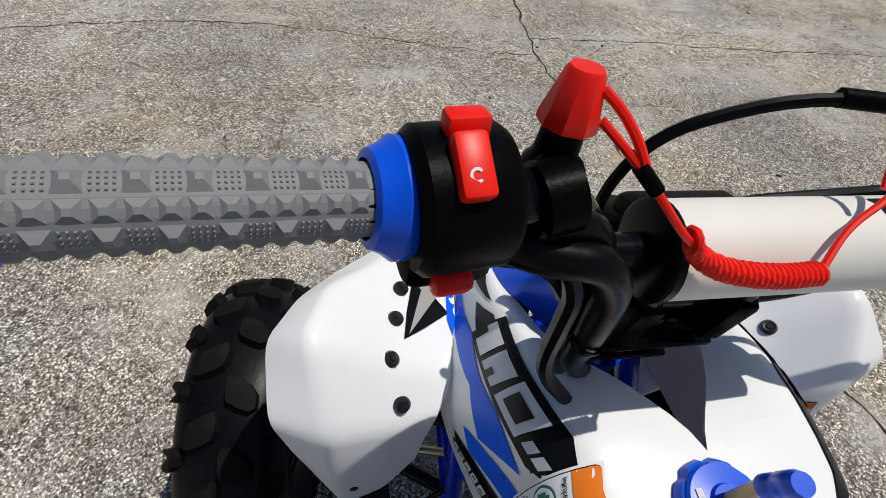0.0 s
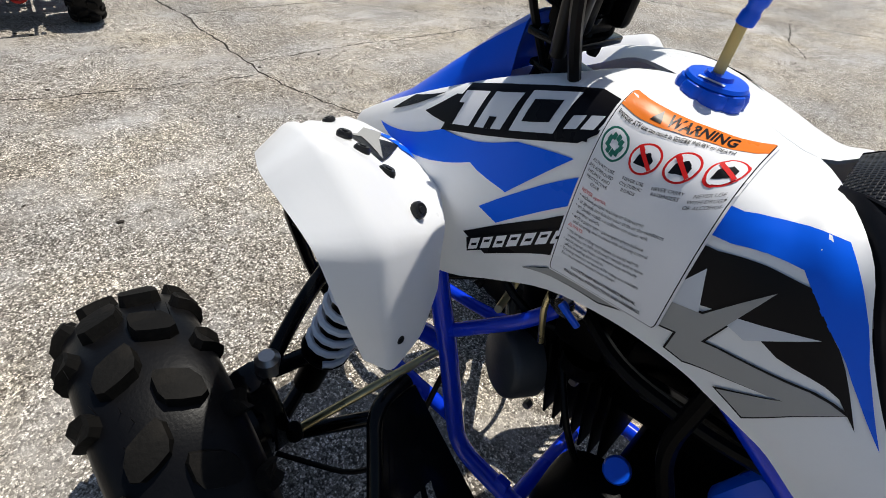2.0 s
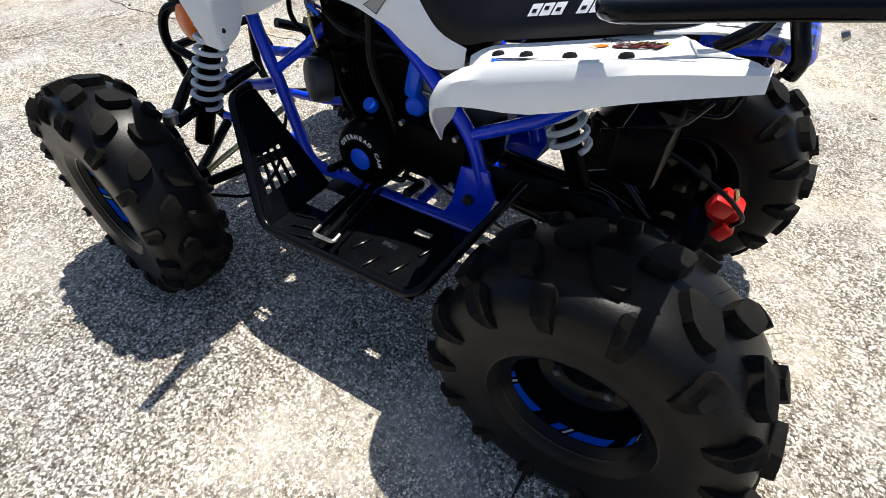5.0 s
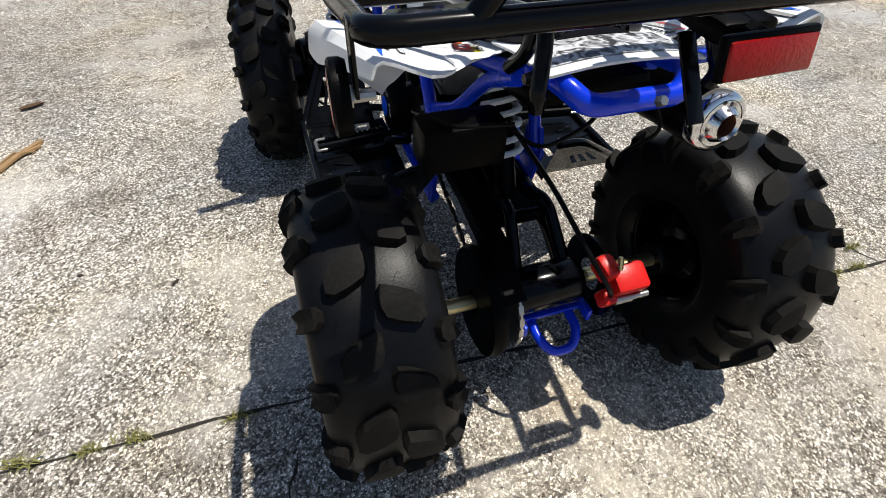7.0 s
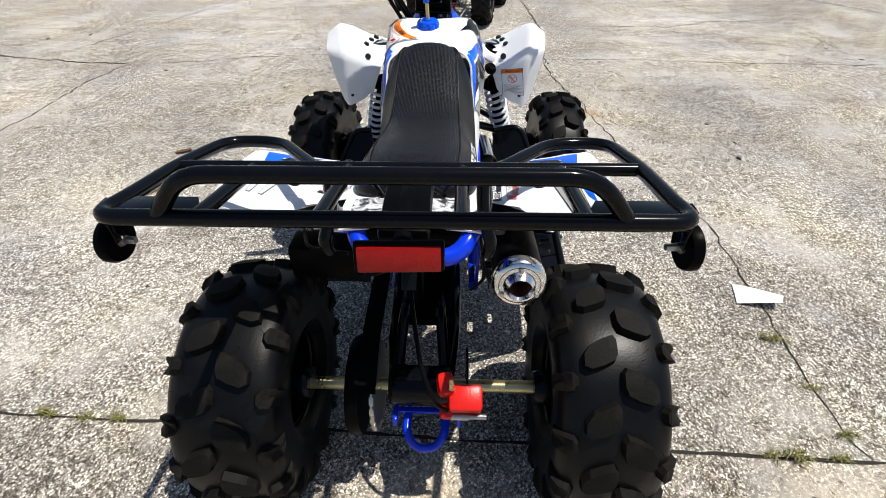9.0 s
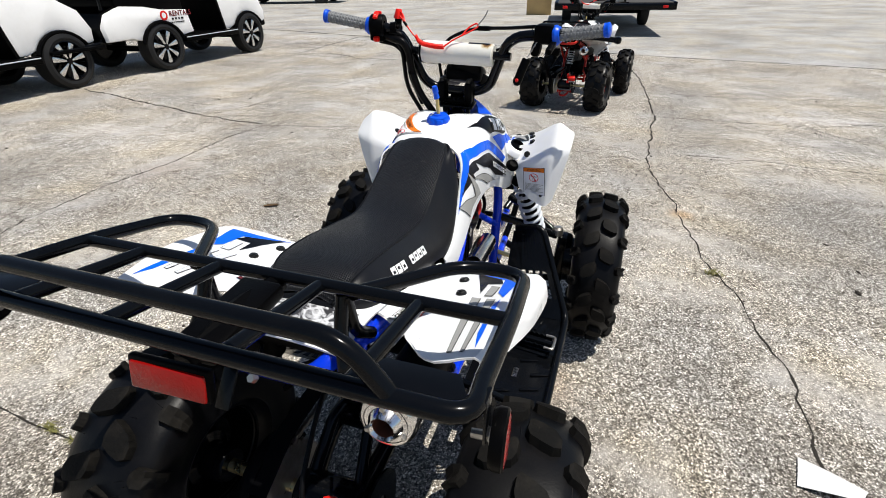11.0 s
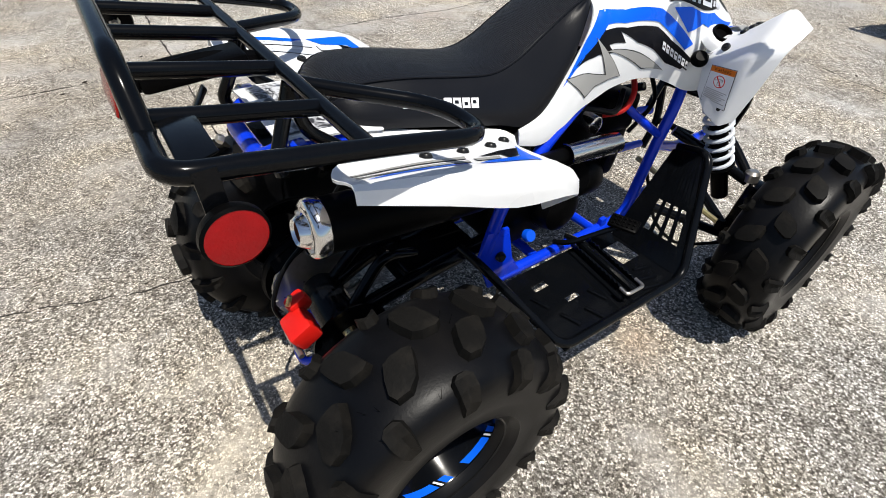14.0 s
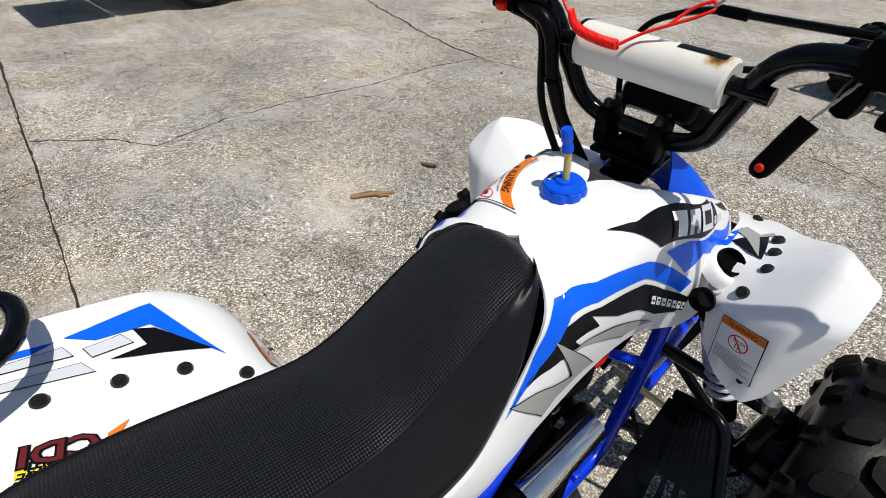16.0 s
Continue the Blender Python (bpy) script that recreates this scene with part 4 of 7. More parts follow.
# foot wells
def foot_well(s):
    """A pressed floor with holes, front and rear risers with slots, an edge tube and a toothed peg."""
    def flat(xs, ys, holes, z):
        bm = bmesh.new()
        for i in range(len(xs) - 1):
            for j in range(len(ys) - 1):
                if (i, j) not in holes:
                    bm.faces.new([bm.verts.new(p) for p in ((xs[i] * s, ys[j], z), (xs[i + 1] * s, ys[j], z), (xs[i + 1] * s, ys[j + 1], z), (xs[i] * s, ys[j + 1], z))])
        return bm
    bm = flat([0.143, 0.182, 0.198, 0.240, 0.252, 0.332], [0.290, 0.345, 0.380, 0.412, 0.553, 0.606, 0.614], {(1, 1), (3, 2), (1, 4), (2, 4)}, 0.232)
    # risers, with rows of slots

    def riser(a0, a1, b0, b1, slots, s0, s1):
        us = sorted({0.0, 1.0, *[v for c in slots for v in (c - 0.045, c + 0.045)]})
        vs = [0.0, s0, s1, 1.0]
        P = lambda u, v: (Vector(a0).lerp(Vector(a1), u)).lerp(Vector(b0).lerp(Vector(b1), u), v)
        for i in range(len(us) - 1):
            for j in range(3):
                mid = (us[i] + us[i + 1]) / 2
                if j == 1 and any(abs(mid - c) < 0.02 for c in slots):
                    continue
                bm.faces.new([bm.verts.new((p.x * s, p.y, p.z)) for p in (P(us[i], vs[j]), P(us[i + 1], vs[j]), P(us[i + 1], vs[j + 1]), P(us[i], vs[j + 1]))])
    low = s < 0
    riser((0.165 if low else 0.158, 0.614, 0.232), (0.332, 0.614, 0.232), (0.188 if low else 0.164, 0.738, 0.410), (0.236, 0.736, 0.410 if low else 0.430), (0.38, 0.53, 0.68, 0.83), 0.22, 0.52)
    riser((0.143, 0.290, 0.232), (0.320, 0.290, 0.232), (0.118, 0.225, 0.340), (0.165, 0.225, 0.345), (0.45, 0.62, 0.79), 0.25, 0.6)
    # side wall towards the engine
    bm.faces.new([bm.verts.new((x * s, y, z)) for x, y, z in ((0.143, 0.614, 0.232), (0.143, 0.290, 0.232), (0.141, 0.290, 0.212), (0.141, 0.614, 0.212))])
    bmesh.ops.remove_doubles(bm, verts=bm.verts, dist=0.0003)
    well = part("foot_well", thicken(bm, 0.0022), BLACK, atv, "black painted steel foot well with slots and dust", smooth=False)
    part("edge_tube", tube([((0.192 if low else 0.168) * s, 0.744, 0.416), (0.238 * s, 0.742, 0.415 if low else 0.434), (0.335 * s, 0.618, 0.236), (0.326 * s, 0.288, 0.236), (0.168 * s, 0.220, 0.348), (0.115 * s, 0.215, 0.352)], 0.0085, 12, 0.03), BLACK, well)
    for x, y, a in ((0.285, 0.350, 18), (0.270, 0.440, 18), (0.300, 0.400, 18), (0.295, 0.560, 75), (0.270, 0.575, 75), (0.315, 0.545, 75), (0.225, 0.330, 18)):
        part("tread_rib", block((0.042, 0.008, 0.005), (x * s, y, 0.2335), (0, 0, a * s), 0.002), BLACK, well)
    peg = part("foot_peg", tube([(0.120 * s, 0.500, 0.252), (0.150 * s, 0.505, 0.256), (0.318 * s, 0.482, 0.258)], 0.007, 8, 0.02), BLACK, well, "toothed black foot peg")
    for off in (-0.020, 0.020):
        out = [(0.15 + 0.006 * k, 0.013 if k % 2 else 0.007) for k in range(28)]
        out = out + [(0.312, 0.0), (0.15, 0.0)]
        m = Matrix(((s, 0, 0, 0), (0.0 - 0.13 * s * s, 0, 1, 0.524 + off), (0, 1, 0, 0.252), (0, 0, 0, 1)))
        part("peg_teeth", prism(out, 0.003, m), BLACK, peg)
    part("peg_loop", tube([(0.298 * s, 0.463, 0.262), (0.318 * s, 0.460, 0.262), (0.320 * s, 0.505, 0.262), (0.298 * s, 0.507, 0.262)], 0.0035, 8, 0.008), STEEL, peg)
    return well


for s in (1, -1):
    foot_well(s)
# gear lever on one side, brake pedal on the other
gl = part("gear_lever", tube([(-0.105, 0.455, 0.285), (-0.125, 0.450, 0.275), (-0.132, 0.575, 0.268), (-0.135, 0.585, 0.268)], 0.006, 8, 0.015), BLACK, atv, "black gear lever with rubber pegs")
part("lever_peg", lathe([(0, 0.05), (0.007, 0.05), (0.0085, 0.046), (0.0085, 0.004), (0.006, 0.0)], 14, (-0.130, 0.588, 0.272), (0, -80, 0)), RUBBER, gl)
part("lever_peg", lathe([(0, 0.05), (0.007, 0.05), (0.0085, 0.046), (0.0085, 0.004), (0.006, 0.0)], 14, (-0.132, 0.405, 0.290), (0, -80, 0)), RUBBER, gl)
part("lever_arm", tube([(-0.118, 0.455, 0.282), (-0.128, 0.405, 0.288), (-0.135, 0.402, 0.290)], 0.005, 8, 0.01), BLACK, gl)
bp = part("brake_pedal", tube([(0.115, 0.47, 0.245), (0.150, 0.480, 0.262), (0.190, 0.545, 0.295), (0.205, 0.560, 0.305)], 0.006, 8, 0.02), BLACK, atv, "black brake pedal with a studded pad")
pad = part("pedal_pad", block((0.060, 0.036, 0.010), (0.206, 0.566, 0.312), (12, 0, 22), 0.008), BLACK_PLASTIC, bp)
for i in range(5):
    for j in range(3):
        part("stud", block((0.006, 0.006, 0.004), tuple(Vector((0.206, 0.566, 0.312)) + Euler((radians(12), 0, radians(22))).to_matrix() @ Vector(((i - 2) * 0.010, (j - 1) * 0.010, 0.006))), (12, 0, 22), 0.001), BLACK_PLASTIC, pad)

# front suspension
def spring(a, b, r, turns, wire):
    a, b = Vector(a), Vector(b)
    d = (b - a).normalized()
    u = d.orthogonal().normalized()
    v = d.cross(u)
    n = turns * 14
    return tube([a + (b - a) * (i / n) + (u * math.cos(2 * math.pi * i / 14) + v * math.sin(2 * math.pi * i / 14)) * r for i in range(n + 1)], wire, 7, 0)


SPRING = material("white_coil_spring", (0.62, 0.66, 0.72), 0.35, vary=0.08, scale=30, bump=0.1)
for s in (1, -1):
    top, low = Vector((0.158 * s, 0.822, 0.545)), Vector((0.222 * s, 0.912, 0.262))
    sh = part("shock_absorber", tube([top.lerp(low, 0.35), low], 0.019, 16, 0), BLACK_PLASTIC, atv, "black shock absorber with a white coil spring")
    part("shock_rod", tube([top, top.lerp(low, 0.5)], 0.013, 14, 0), BLACK_PLASTIC, sh)
    part("coil_spring", spring(top.lerp(low, 0.08), top.lerp(low, 0.70), 0.027, 8, 0.0048), SPRING, sh, "white painted coil spring")
    for t in (0.07, 0.71):
        c = top.lerp(low, t)
        q = (low - top).to_track_quat('Z', 'Y').to_euler()
        part("spring_seat", lathe([(0, 0.004), (0.030, 0.004), (0.032, 0.0), (0.030, -0.004), (0, -0.004)], 20, tuple(c), tuple(math.degrees(v) for v in q)), BLACK_PLASTIC, sh)
    part("control_arm", tube([(0.105 * s, 0.825, 0.405), (0.185 * s, 0.868, 0.365), (0.262 * s, 0.918, 0.318)], 0.0115, 12, 0.04), BLACK, atv, "black tubular control arm")
    part("control_arm", tube([(0.100 * s, 0.985, 0.400), (0.180 * s, 0.965, 0.365), (0.264 * s, 0.928, 0.318)], 0.0115, 12, 0.04), BLACK, atv)
    part("control_arm", tube([(0.100 * s, 0.790, 0.215), (0.270 * s, 0.920, 0.165)], 0.0115, 12, 0), BLACK, atv)
    part("control_arm", tube([(0.095 * s, 1.010, 0.215), (0.270 * s, 0.936, 0.165)], 0.0115, 12, 0), BLACK, atv)
    kn = part("steering_knuckle", block((0.045, 0.05, 0.165), (0.284 * s, 0.926, 0.240), (0, 6 * s, 0), 0.012), BLACK, atv, "black steel steering knuckle")
    part("ball_joint", lathe([(0, 0.012), (0.010, 0.012), (0.016, 0.006), (0.018, -0.012)], 18, (0.266 * s, 0.922, 0.334)), STEEL, kn)
    part("tie_rod", tube([(0.262 * s, 0.890, 0.205), (0.05 * s, 0.800, 0.315)], 0.0065, 10, 0), ZINC, atv, "zinc plated tie rod")
    part("rod_end", lathe([(0, 0.014), (0.008, 0.014), (0.012, 0.008), (0.012, -0.01), (0, -0.012)], 14, (0.262 * s, 0.890, 0.205)), BLACK_PLASTIC, kn)
    part("brake_drum", lathe([(0, 0.03), (0.06, 0.03), (0.07, 0.02), (0.07, -0.03), (0, -0.03)], 28, (0.325 * s, BASE, 0.228), (0, 90, 0)), BLACK, atv)
    part("brake_hose", tube([(0.290 * s, 0.900, 0.165), (0.22 * s, 0.80, 0.150), (0.16 * s, 0.77, 0.200), (0.09 * s, 0.77, 0.34)], 0.004, 8, 0.05), HOSE, atv)

# front bumper and headlight pod
bmp = part("front_bumper", tube([(-0.085, 1.02, 0.485), (-0.108, 1.085, 0.470), (-0.122, 1.100, 0.415), (-0.095, 1.092, 0.270), (-0.080, 1.03, 0.215)], 0.0105, 12, 0.04), BLACK, atv, "black tubular front bumper")
part("bumper_bar", tube([(0.085, 1.02, 0.485), (0.108, 1.085, 0.470), (0.122, 1.100, 0.415), (0.095, 1.092, 0.270), (0.080, 1.03, 0.215)], 0.0105, 12, 0.04), BLACK, bmp)
part("bumper_bar", tube([(-0.115, 1.098, 0.385), (0.115, 1.098, 0.385)], 0.0095, 12, 0), BLACK, bmp)
part("bumper_bar", tube([(-0.095, 1.092, 0.275), (0.095, 1.092, 0.275)], 0.0095, 12, 0), BLACK, bmp)
for s in (1, -1):
    part("bumper_stay", tube([(0.115 * s, 1.096, 0.390), (0.085 * s, 1.01, 0.345)], 0.010, 10, 0), BLACK, bmp)
pod = part("headlight_pod", block((0.205, 0.085, 0.075), (0, 1.040, 0.488), (12, 0, 0), 0.022), BLACK_PLASTIC, atv, "black plastic headlight pod")
for s in (1, -1):
    part("headlight", lathe([(0, 0.012), (0.020, 0.010), (0.026, 0.0), (0.026, -0.03)], 20, (0.062 * s, 1.083, 0.478), (-82, 0, 0)), CHROME, pod, "small clear headlight")
part("side_reflector", lathe([(0, 0.006), (0.026, 0.005), (0.031, 0.002), (0.033, 0.0), (0.033, -0.010), (0, -0.010)], 28, (-0.168, 0.918, 0.488), (0, -90, -8)), material("amber_reflector", (0.75, 0.14, 0.01), 0.2, vary=0.15, scale=60, bump=0.5, bump_scale=350), atv, "round amber side reflector")
part("reflector_stay", tube([(-0.160, 0.918, 0.488), (-0.11, 0.96, 0.46), (-0.09, 1.02, 0.45)], 0.008, 8, 0.02), BLACK_PLASTIC, atv)

# rear end: swing arm, axle, sprocket, chain, disc and caliper
AX = REAR_R - 0.006
sw = part("swing_arm", tube([(-0.055, 0.330, 0.275), (-0.060, 0.12, 0.262), (-0.045, 0.0, AX)], 0.017, 12, 0.05), BLACK, atv, "black steel swing arm")
part("arm_tube", tube([(0.055, 0.330, 0.275), (0.060, 0.12, 0.262), (0.045, 0.0, AX)], 0.017, 12, 0.05), BLACK, sw)
part("arm_tube", tube([(-0.06, 0.14, 0.262), (0.06, 0.14, 0.262)], 0.014, 12, 0), BLACK, sw)
part("arm_tube", tube([(-0.045, 0.02, AX + 0.02), (-0.035, 0.10, 0.330), (-0.03, 0.17, 0.300)], 0.011, 10, 0.03), BLACK, sw)
part("arm_tube", tube([(0.045, 0.02, AX + 0.02), (0.035, 0.10, 0.330), (0.03, 0.17, 0.300)], 0.011, 10, 0.03), BLACK, sw)
part("arm_plate", block((0.105, 0.190, 0.010), (0.0, 0.215, 0.268), bevel=0.003), BLACK_PLASTIC, sw, "black plate between the arms")
part("axle_carrier", lathe([(0.02, -0.06), (0.036, -0.06), (0.040, -0.05), (0.040, 0.05), (0.036, 0.06), (0.02, 0.06)], 28, (0, 0, AX), (0, 90, 0)), BLACK, sw)
part("rear_axle", tube([(-0.26, 0, AX), (0.26, 0, AX)], 0.0125, 14, 0), ZINC, atv, "bare steel rear axle")
for s in (1, -1):
    part("hub", lathe([(0.013, -0.03), (0.03, -0.03), (0.034, -0.02), (0.034, 0.02), (0.05, 0.025), (0.05, 0.034)], 24, (0.245 * s, 0, AX), (0, 90 * s, 0)), BLACK, atv)
out = []
for k in range(74):
    a = 2 * math.pi * k / 74
    r = 0.086 if k % 2 else 0.079
    out.append((r * math.cos(a), r * math.sin(a)))
part("sprocket", prism(out, 0.005, pose(-0.085, 0, AX, 0, 90, 0)), STEEL, atv, "worn steel rear sprocket")
ch = bmesh.new()
path = [(0.0 + 0.083 * math.cos(a), AX + 0.083 * math.sin(a)) for a in (radians(100 + 160 * k / 22) for k in range(23))]
path += [(0.03 + 0.36 * k / 34, AX - 0.078 + 0.105 * k / 34 * 1.0) for k in range(1, 34)]
path += [(0.39 + 0.03 * math.cos(a), 0.285 + 0.03 * math.sin(a)) for a in (radians(-90 + 180 * k / 9) for k in range(10))]
path += [(0.38 - 0.38 * k / 36, 0.316 - (0.316 - AX - 0.083) * k / 36) for k in range(1, 36)]
n = len(path)
for k in range(n):
    (y0, z0), (y1, z1) = path[k], path[(k + 1) % n]
    block((0.004 if k % 2 else 0.008, 0.014, 0.008), (-0.0825, (y0 + y1) / 2, (z0 + z1) / 2), (math.degrees(math.atan2(z1 - z0, y1 - y0)), 0, 0), 0, ch)
part("drive_chain", ch, STEEL, atv, "oily steel drive chain")
part("chain_guard", thicken(loft([[(-0.074, 0.36, 0.338), (-0.108, 0.36, 0.338), (-0.108, 0.36, 0.320)], [(-0.074, 0.16, 0.342), (-0.108, 0.16, 0.342), (-0.108, 0.16, 0.318)], [(-0.074, 0.02, 0.335), (-0.108, 0.02, 0.335), (-0.108, 0.02, 0.300)], [(-0.074, -0.07, 0.290), (-0.108, -0.07, 0.290), (-0.108, -0.06, 0.262)]]), 0.002), BLACK_PLASTIC, atv, "black chain guard")
part("sprocket_guard", lathe([(0.02, -0.012), (0.092, -0.012), (0.096, 0.0), (0.092, 0.012), (0.02, 0.012)], 36, (-0.118, 0.0, AX), (0, 90, 0)), BLACK_PLASTIC, atv, "round black sprocket guard")
part("brake_disc", lathe([(0.03, -0.002), (0.074, -0.002), (0.074, 0.002), (0.03, 0.002)], 40, (0.088, 0, AX), (0, 90, 0)), BLACK, atv, "black brake disc")
cal = part("brake_caliper", block((0.058, 0.045, 0.042), (0.084, -0.082, 0.300), (28, 0, 0), 0.008), RED_PAINT, atv, "red painted brake caliper")
part("caliper_body", block((0.030, 0.040, 0.034), (0.050, -0.070, 0.322), (20, 0, 10), 0.010), RED_PAINT, cal)
part("caliper_foot", block((0.024, 0.026, 0.030), (0.052, -0.090, 0.275), (28, 0, 0), 0.006), RED_PAINT, cal)
part("slide_pin", lathe([(0, 0.03), (0.005, 0.03), (0.005, 0.0), (0.007, 0.0), (0.007, -0.03)], 10, (0.090, -0.100, 0.276), (0, 90, 0)), STEEL, cal)
part("bleed_screw", lathe([(0, 0.02), (0.0035, 0.02), (0.0045, 0.012), (0.0045, 0)], 8, (0.060, -0.088, 0.335), (-20, 0, 0)), ZINC, cal)
part("brake_line", tube([(0.052, -0.098, 0.290), (0.035, -0.110, 0.320), (0.010, -0.075, 0.365), (-0.01, 0.02, 0.42), (-0.03, 0.15, 0.46)], 0.004, 8, 0.04), HOSE, cal)
hitch = part("hitch_loop", tube([(-0.026, -0.02, 0.166), (-0.028, -0.060, 0.158), (-0.010, -0.084, 0.142), (0.030, -0.084, 0.142), (0.048, -0.060, 0.158), (0.046, -0.02, 0.166)], 0.0085, 12, 0.022), BLUE, atv, "blue steel loop under the axle")
part("hitch_plate", block((0.130, 0.012, 0.008), (0.012, -0.022, 0.172), bevel=0.002), BLUE, hitch)
for x in (-0.050, 0.074):
    part("hitch_ear", block((0.010, 0.034, 0.026), (x, -0.034, 0.172), bevel=0.003), BLUE, hitch)
part("air_box", block((0.120, 0.110, 0.085), (0.010, 0.665, 0.470), (-8, 0, 0), 0.016), BLACK_PLASTIC, engine, "black air box over the engine")
part("regulator", block((0.050, 0.060, 0.035), (-0.035, 0.560, 0.500), (0, 12, 8), 0.006), BLACK_PLASTIC, engine)
part("regulator_cap", lathe([(0, 0.008), (0.007, 0.008), (0.009, 0.004), (0.011, 0.0)], 16, (-0.062, 0.640, 0.520), (0, -60, 0)), STEEL, engine)
for x0, y0, z0 in ((-0.06, 0.60, 0.48), (-0.05, 0.56, 0.46), (0.03, 0.60, 0.49)):
    part("engine_hose", tube([(x0, y0, z0), (x0 - 0.02, y0 - 0.06, z0 + 0.03), (x0, y0 - 0.13, z0 + 0.01), (x0 + 0.03, y0 - 0.18, z0 - 0.05)], 0.006, 8, 0.03), HOSE, engine)
rs = part("rear_shock", tube([(-0.02, 0.235, 0.520), (-0.02, 0.145, 0.315)], 0.019, 14, 0), BLACK_PLASTIC, atv, "black rear shock with a white spring")
part("coil_spring", spring((-0.02, 0.228, 0.505), (-0.02, 0.175, 0.385), 0.030, 6, 0.0055), SPRING, rs, "white painted coil spring")
part("battery_box", block((0.115, 0.058, 0.064), (-0.150, 0.052, 0.506), bevel=0.008), BLACK_PLASTIC, atv, "black battery box")
part("under_tray", block((0.17, 0.270, 0.03), (0.0, 0.135, 0.560), (-8, 0, 0), 0.01), BLACK_PLASTIC, atv)
for pts in ([(-0.10, 0.04, 0.53), (-0.07, -0.02, 0.52), (-0.02, -0.03, 0.55), (0.05, 0.02, 0.56)], [(0.10, 0.04, 0.58), (0.11, -0.02, 0.52), (0.09, 0.02, 0.46)], [(-0.20, 0.10, 0.53), (-0.17, 0.02, 0.545), (-0.10, 0.0, 0.55)]):
    part("wire", tube(pts, 0.003, 6, 0.02), HOSE, atv)

# handlebar with its fittings, turned a little
YAW = 0.5
bar = part("handlebar", tube([(-0.290, -0.073, 0.169), (-0.205, -0.056, 0.155), (-0.128, -0.046, 0.146), (-0.082, -0.008, 0.030), (-0.048, 0.0, 0.012), (0.050, 0.0, 0.012), (0.084, -0.008, 0.030), (0.128, -0.046, 0.146), (0.235, -0.056, 0.155), (0.320, -0.073, 0.169)], 0.0112, 14, 0.04), BLACK, atv, "black bent steel handlebar")
bar.matrix_world = pose(-0.002, 0.753, 0.759, 0, 2.0, YAW)
PAD_R = 0.0245


def pad_material():
    """Faded white cover with a burnt brown spot that fades through rust to tan."""
    m = material("stained_white_pad", (0.72, 0.71, 0.66), 0.5, vary=0.06, scale=14, bump=0.12, bump_scale=120, dirt=(0.30, 0.22, 0.12), dirt_scale=9, dirt_amount=0.30)
    n, l = m.node_tree.nodes, m.node_tree.links
    bsdf = n["Principled BSDF"]
    old = bsdf.inputs["Base Color"].links[0].from_socket
    co, away, fray, total, ramp, mix = (n.new("ShaderNode" + k) for k in ("TexCoord", "VectorMath", "TexNoise", "Math", "ValToRGB", "Mix"))
    away.operation, total.operation, mix.data_type = 'DISTANCE', 'MULTIPLY_ADD', 'RGBA'
    l.new(co.outputs["Object"], away.inputs[0])
    away.inputs[1].default_value = (0.079, -0.045, 0.126)
    l.new(co.outputs["Object"], fray.inputs["Vector"])
    fray.inputs["Scale"].default_value, fray.inputs["Detail"].default_value = 150, 5
    l.new(fray.outputs[0], total.inputs[0])
    total.inputs[1].default_value = 0.010
    l.new(away.outputs["Value"], total.inputs[2])
    e = ramp.color_ramp.elements
    e.new(0.5)
    e.new(0.6)
    for k, (at, c) in zip(e, ((0.0070, (0.05, 0.022, 0.008, 1)), (0.0115, (0.20, 0.10, 0.03, 1)), (0.0150, (0.45, 0.32, 0.14, 1)), (0.0230, (0.72, 0.70, 0.62, 0)))):
        k.position, k.color = at * 40, c
    scaled = n.new("ShaderNodeMath")
    scaled.operation = 'MULTIPLY'
    l.new(total.outputs[0], scaled.inputs[0])
    scaled.inputs[1].default_value = 40
    l.new(scaled.outputs[0], ramp.inputs[0])
    keep = n.new("ShaderNodeMapRange")
    l.new(total.outputs[0], keep.inputs[0])
    keep.inputs[1].default_value, keep.inputs[2].default_value = 0.0130, 0.0220
    l.new(keep.outputs[0], mix.inputs[0])
    l.new(ramp.outputs[0], mix.inputs[6])
    l.new(old, mix.inputs[7])
    l.new(mix.outputs[2], bsdf.inputs["Base Color"])
    return m


part("bar_pad", lathe([(0.010, -0.085), (0.021, -0.086), (PAD_R, -0.083), (PAD_R, 0.083), (0.021, 0.086), (0.010, 0.085)], 32, (0.009, -0.037, 0.103), (0, 90, 0)), pad_material(), bar, "faded white foam bar pad with a brown burn stain")
part("pad_end", lathe([(0.009, -0.0885), (0.0225, -0.0885), (PAD_R + 0.0008, -0.0865), (PAD_R + 0.0008, -0.0825), (0.0225, -0.0822)], 32, (0.009, -0.037, 0.103), (0, 90, 0)), HOSE, bar, "black rubber end of the bar pad")
part("cross_bar", tube([(-0.112, -0.037, 0.103), (0.134, -0.037, 0.103)], 0.009, 12, 0), BLACK, bar)
part("pad_sticker", loft([[(x, -0.037 + (PAD_R + 0.0004) * math.cos(a), 0.103 + (PAD_R + 0.0004) * math.sin(a)) for a in (radians(70), radians(90), radians(110))] for x in (0.036, 0.051, 0.071, 0.086)]), D_BLACK, bar)


